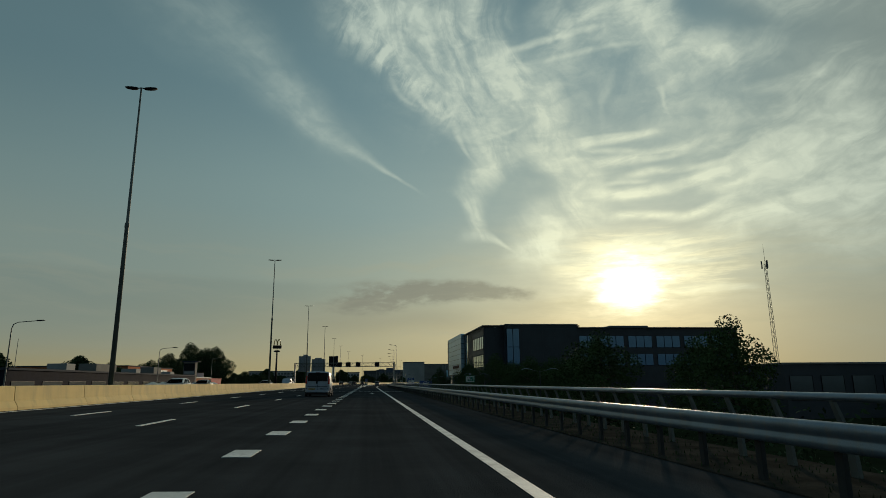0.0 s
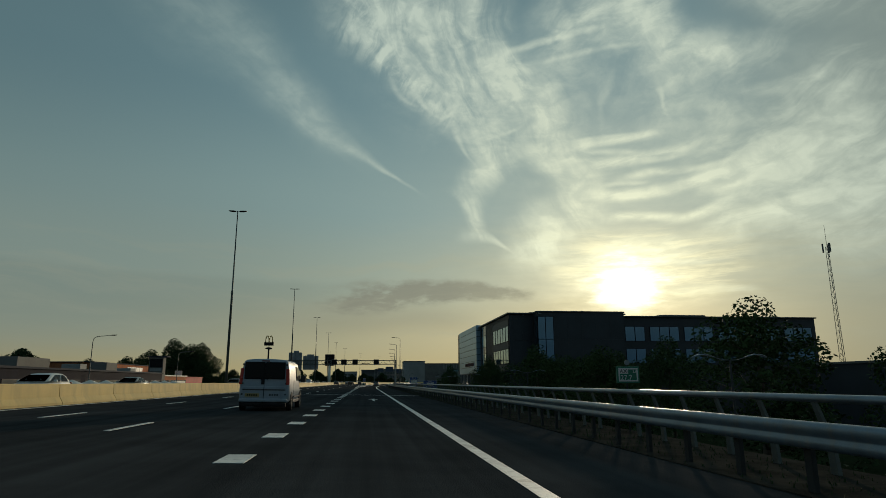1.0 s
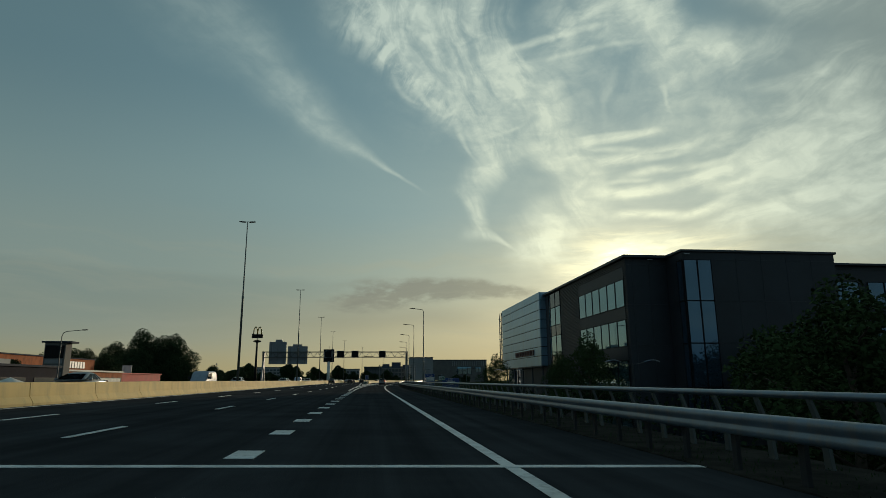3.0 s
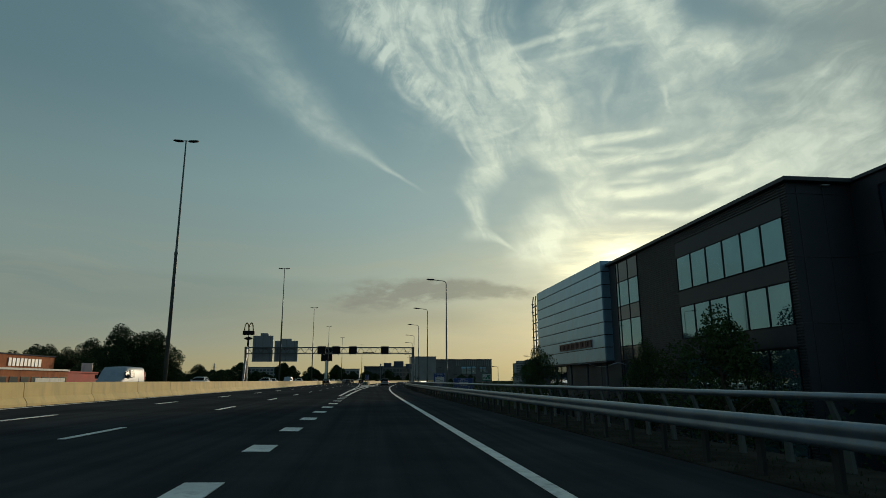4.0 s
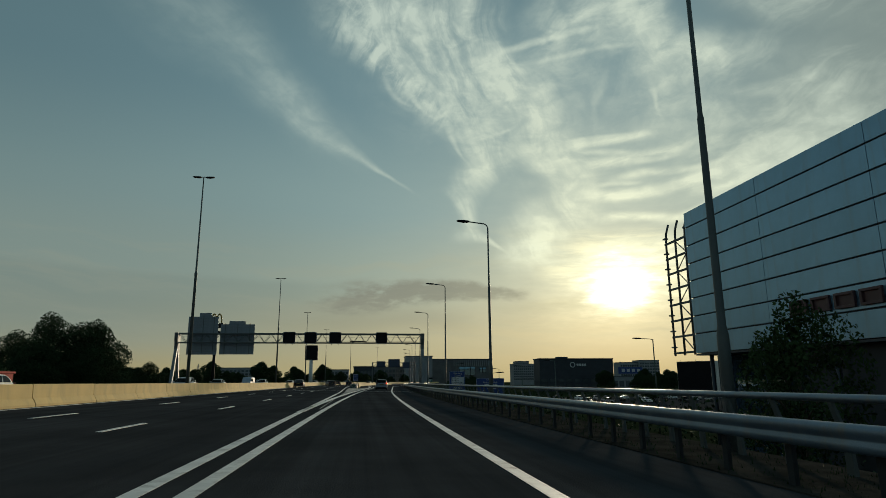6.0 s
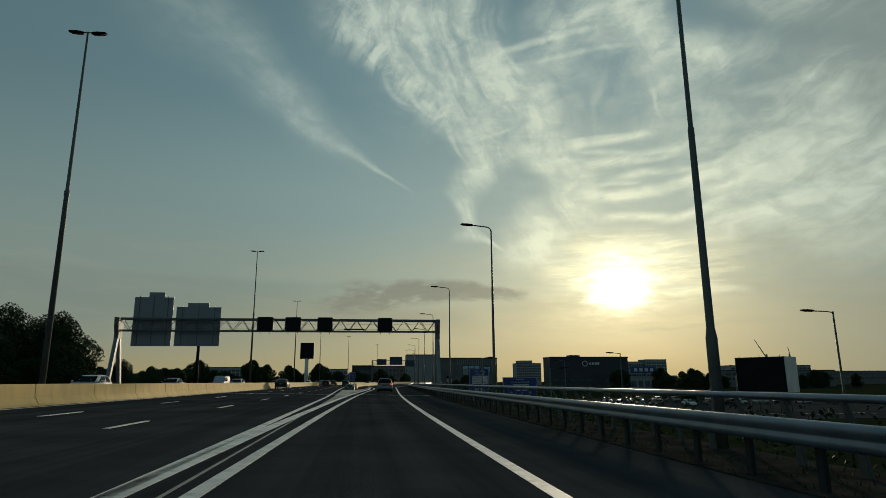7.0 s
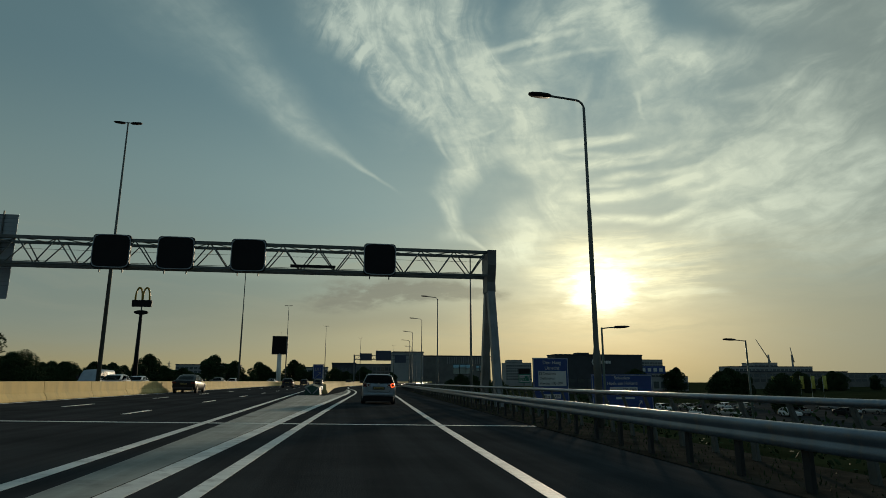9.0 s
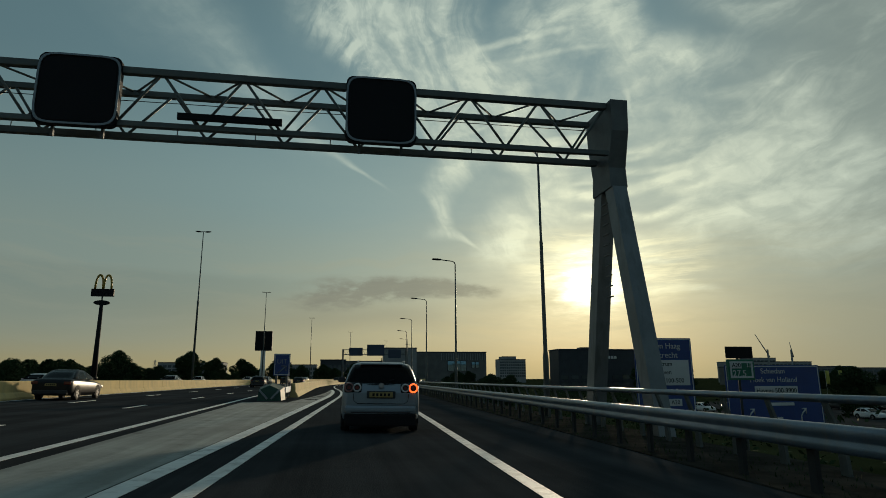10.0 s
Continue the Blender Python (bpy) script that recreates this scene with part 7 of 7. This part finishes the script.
def van():
    t = thing("van", "white panel van with dark rear windows, vertical tail lamps", "van")
    st = [(0.0, 0.82, 0.42, 1.80), (0.04, 0.90, 0.34, 1.90), (0.25, 0.945, 0.30, 1.93), (2.4, 0.95, 0.28, 1.94), (3.3, 0.94, 0.28, 1.90), (3.75, 0.92, 0.28, 1.60), (4.25, 0.89, 0.28, 1.12), (4.65, 0.82, 0.32, 0.98), (4.82, 0.70, 0.40, 0.74)]
    bm = bmesh.new()
    rings = []
    for y, w, zb, zt in st:
        h = zt - zb
        side = [(w * 0.88, zb), (w * 0.98, zb + 0.08), (w, zb + 0.3 * h), (w * 0.99, zb + 0.52 * h), (w * 0.93, zb + 0.80 * h), (w * 0.88, zt - 0.10), (w * 0.80, zt - 0.03), (w * 0.55, zt), (w * 0.2, zt + 0.015)]
        rings.append([(-x, y, z) for x, z in side] + [(x, y, z) for x, z in side[::-1]])
    loft(bm, rings)
    part("body", bm, PAINT_VAN, t)
    for s in (-1, 1):
        for z in (0.62, 1.02, 1.72):
            bm = bmesh.new()
            box(bm, (s * 0.80, -0.01, z), (0.07, 0.05, 0.06), bevel=0.012)
            part("hinge", bm, TRIM, t)
        bm = bmesh.new()
        box(bm, (s * 0.92, 2.35, 0.34), (0.06, 2.3, 0.12), bevel=0.02)
        part("sill", bm, TRIM, t)
        for y in (0.80, 3.85):
            bm = bmesh.new()
            k = 16
            loft(bm, [[(s * xx, y + 0.39 * math.cos(math.pi * j / k), 0.315 + 0.39 * math.sin(math.pi * j / k)) for j in range(k + 1)] + [(s * xx, y - 0.39, 0.22), (s * xx, y + 0.39, 0.22)] for xx in (0.84, 0.957)], smooth=False)
            part("wheel_arch", bm, RUBBER, t)
        bm = bmesh.new()
        box(bm, (s * 0.378, -0.012, 1.50), (0.745, 0.03, 0.64), bevel=0.03)
        w = part("rear_window", bm, CAR_GLASS, t)
        bm = bmesh.new()
        pipe(bm, [(s * 0.10, -0.035, 1.14), (s * 0.22, -0.04, 1.28), (s * 0.42, -0.04, 1.22)], 0.010, 6)
        part("wiper", bm, BLACK, w)
        bm = bmesh.new()
        box(bm, (s * 0.855, 0.015, 1.28), (0.12, 0.13, 0.60), bevel=0.03, tilt=(0, -s * 0.06, 0))
        part("tail_lamp", bm, VAN_LAMP, t)
        bm = bmesh.new()
        box(bm, (s * 0.938, 1.35, 0.80), (0.03, 0.012, 0.72))
        part("door_gap", bm, BLACK, t)
        bm = bmesh.new()
        box(bm, (s * 0.912, 2.62, 1.42), (0.05, 0.82, 0.56), bevel=0.012, tilt=(0, -s * 0.13, 0))
        part("side_window", bm, CAR_GLASS, t)
        bm = bmesh.new()
        box(bm, (s * 0.908, 3.52, 1.36), (0.05, 0.72, 0.44), bevel=0.012, tilt=(0, -s * 0.13, 0))
        part("front_window", bm, CAR_GLASS, t)
        bm = bmesh.new()
        box(bm, (s * 0.965, 2.3, 0.52), (0.03, 2.0, 0.05), bevel=0.01)
        part("side_strip", bm, TRIM, t)
        bm = bmesh.new()
        box(bm, (s * 1.07, 3.75, 1.22), (0.22, 0.12, 0.28), bevel=0.04)
        part("mirror", bm, TRIM, t)
        for y in (0.80, 3.85):
            wobj = new("wheel", TYRE)
            wobj.parent = t
            wobj.location = (s * 0.875, y, 0.315)
            rim = new("rim", RIM)
            rim.parent = wobj
    bm = bmesh.new()
    box(bm, (0, -0.02, 0.86), (0.018, 0.02, 1.75))
    part("door_gap", bm, BLACK, t)
    bm = bmesh.new()
    box(bm, (0, -0.012, 0.86), (1.62, 0.03, 0.10), bevel=0.012)
    part("tailgate_fold", bm, PAINT_VAN, t)
    bm = bmesh.new()
    box(bm, (0, -0.01, 0.785), (1.58, 0.03, 0.035), bevel=0.008)
    part("trim_strip", bm, TRIM, t)
    bm = bmesh.new()
    box(bm, (0, 0.04, 0.40), (1.78, 0.22, 0.12), bevel=0.04)
    part("bumper", bm, PAINT_VAN, t)
    bm = bmesh.new()
    box(bm, (0, 0.03, 0.24), (1.70, 0.22, 0.14), bevel=0.04)
    tube(bm, (0, -0.16, 0.32), (0, 0.1, 0.28), 0.035, sides=8)
    part("tow_bar", bm, BLACK, t)
    bm = bmesh.new()
    box(bm, (-0.42, -0.03, 0.59), (0.52, 0.02, 0.12), bevel=0.004)
    p = part("number_plate", bm, YELLOW, t, "yellow number plate with plain dark bars")
    for i in range(5):
        bm = bmesh.new()
        box(bm, (-0.58 + i * 0.08, -0.043, 0.59), (0.045, 0.006, 0.06))
        part("plate_bar", bm, BLACK, p)
    bm = bmesh.new()
    box(bm, (-0.06, -0.03, 1.09), (0.11, 0.04, 0.22), bevel=0.03)
    part("handle", bm, BLACK, t)
    bm = bmesh.new()
    box(bm, (0, 0.03, 1.86), (0.30, 0.05, 0.05), bevel=0.01)
    part("brake_light", bm, TAIL_RED, t)
    bm = bmesh.new()
    for i in range(4):
        box(bm, (0.24 + i * 0.09, -0.022, 0.60), (0.055, 0.008, 0.07))
    part("name_badge", bm, TRIM, t, "unreadable dark lettering as plain bars")
    return t


v = van()
v.matrix_basis = pose(-3.98, 49.1, 0.08, 0, 1.1, 0)

dark = car("dark metallic saloon with alloy wheels", SEDAN, SEDAN_CABIN, PAINT_DARK, half=0.91, wheels=(0.95, 3.75), plate_z=0.72, side_cuts=(0.18, 0.58))
dark.matrix_basis = pose(-11.1, 251.5, 0.222, 0, 1.1, 0)
dark.scale = (0.96, 0.92, 1.0)
black = car("black hatchback driving ahead in the next lanes", HATCH, HATCH_CABIN, PAINT_BLACK, half=0.86, wheels=(0.7, 3.2), group="cars ahead")
black.matrix_basis = pose(-7.4, 300, 0.148, 0, 1.1, 0)
for m in (pose(-4.2 + xm(322), 322, 0.08, 0, 1.1, -2), pose(-10.9 + xm(352), 352, 0.2, 0, 1.1, -5), pose(-7.6 + xm(402), 402, 0.14, 0, 1.1, -11)):
    copy_thing(black, m)
grey = car("grey saloon on the motorway", SEDAN, SEDAN_CABIN, PAINT_GREY, half=0.91, wheels=(0.95, 3.75), plate_z=0.72, side_cuts=(0.18, 0.58), group="cars ahead")
grey.matrix_basis = pose(-10.9 + xm(330), 330, 0.2, 0, 1.1, -3)
pale = car("white hatchback on the opposite carriageway", HATCH, HATCH_CABIN, PAINT_PALE, half=0.86, wheels=(0.7, 3.2), group="oncoming cars")
pale.matrix_basis = pose(-18.2, 64, 0.27, 0, 0, 180)
silver = car("silver saloon on the opposite carriageway", SEDAN, SEDAN_CABIN, PAINT_GREY, half=0.91, wheels=(0.95, 3.75), side_cuts=(0.18, 0.58), group="oncoming cars")
silver.matrix_basis = pose(-21.8, 88, 0.27, 0, 0, 180)
for i, (x, y) in enumerate(((-18.2, 112), (-21.8, 176), (-18.2, 204), (-21.8, 236), (-18.3, 256), (-21.7, 273), (-18.2, 301), (-21.8, 330), (-18.2, 352), (-21.8, 385), (-18.2, 410))):
    copy_thing(pale if i % 3 else silver, pose(x + xm(y), y + 4, 0.27, 0, 0, 180 - math.degrees(math.atan(xm(y + 1) - xm(y)))))
for x, y in ((-18.4, 142), (-21.8, 262)):
    w2 = copy_thing(v, pose(x, y + 4, 0.27, 0, 0, 180))
    tagged(w2, "white panel van on the opposite carriageway", "van", "oncoming cars")
# parked cars below
rr = random.Random(12)
for i in range(22):
    x, y = 58 + (i % 11) * 5.2 + rr.uniform(-0.3, 0.3), (296 if i < 11 else 318) + rr.uniform(-0.6, 0.6)
    c = copy_thing((pale, silver, dark)[i % 3], pose(x, y, GROUND + 0.08, 0, 0, rr.choice((0, 180)) + rr.uniform(-4, 4)))
    tagged(c, ("white hatchback parked on the lower car park", "grey saloon parked on the lower car park", "dark saloon parked on the lower car park")[i % 3], "car", "parked cars")
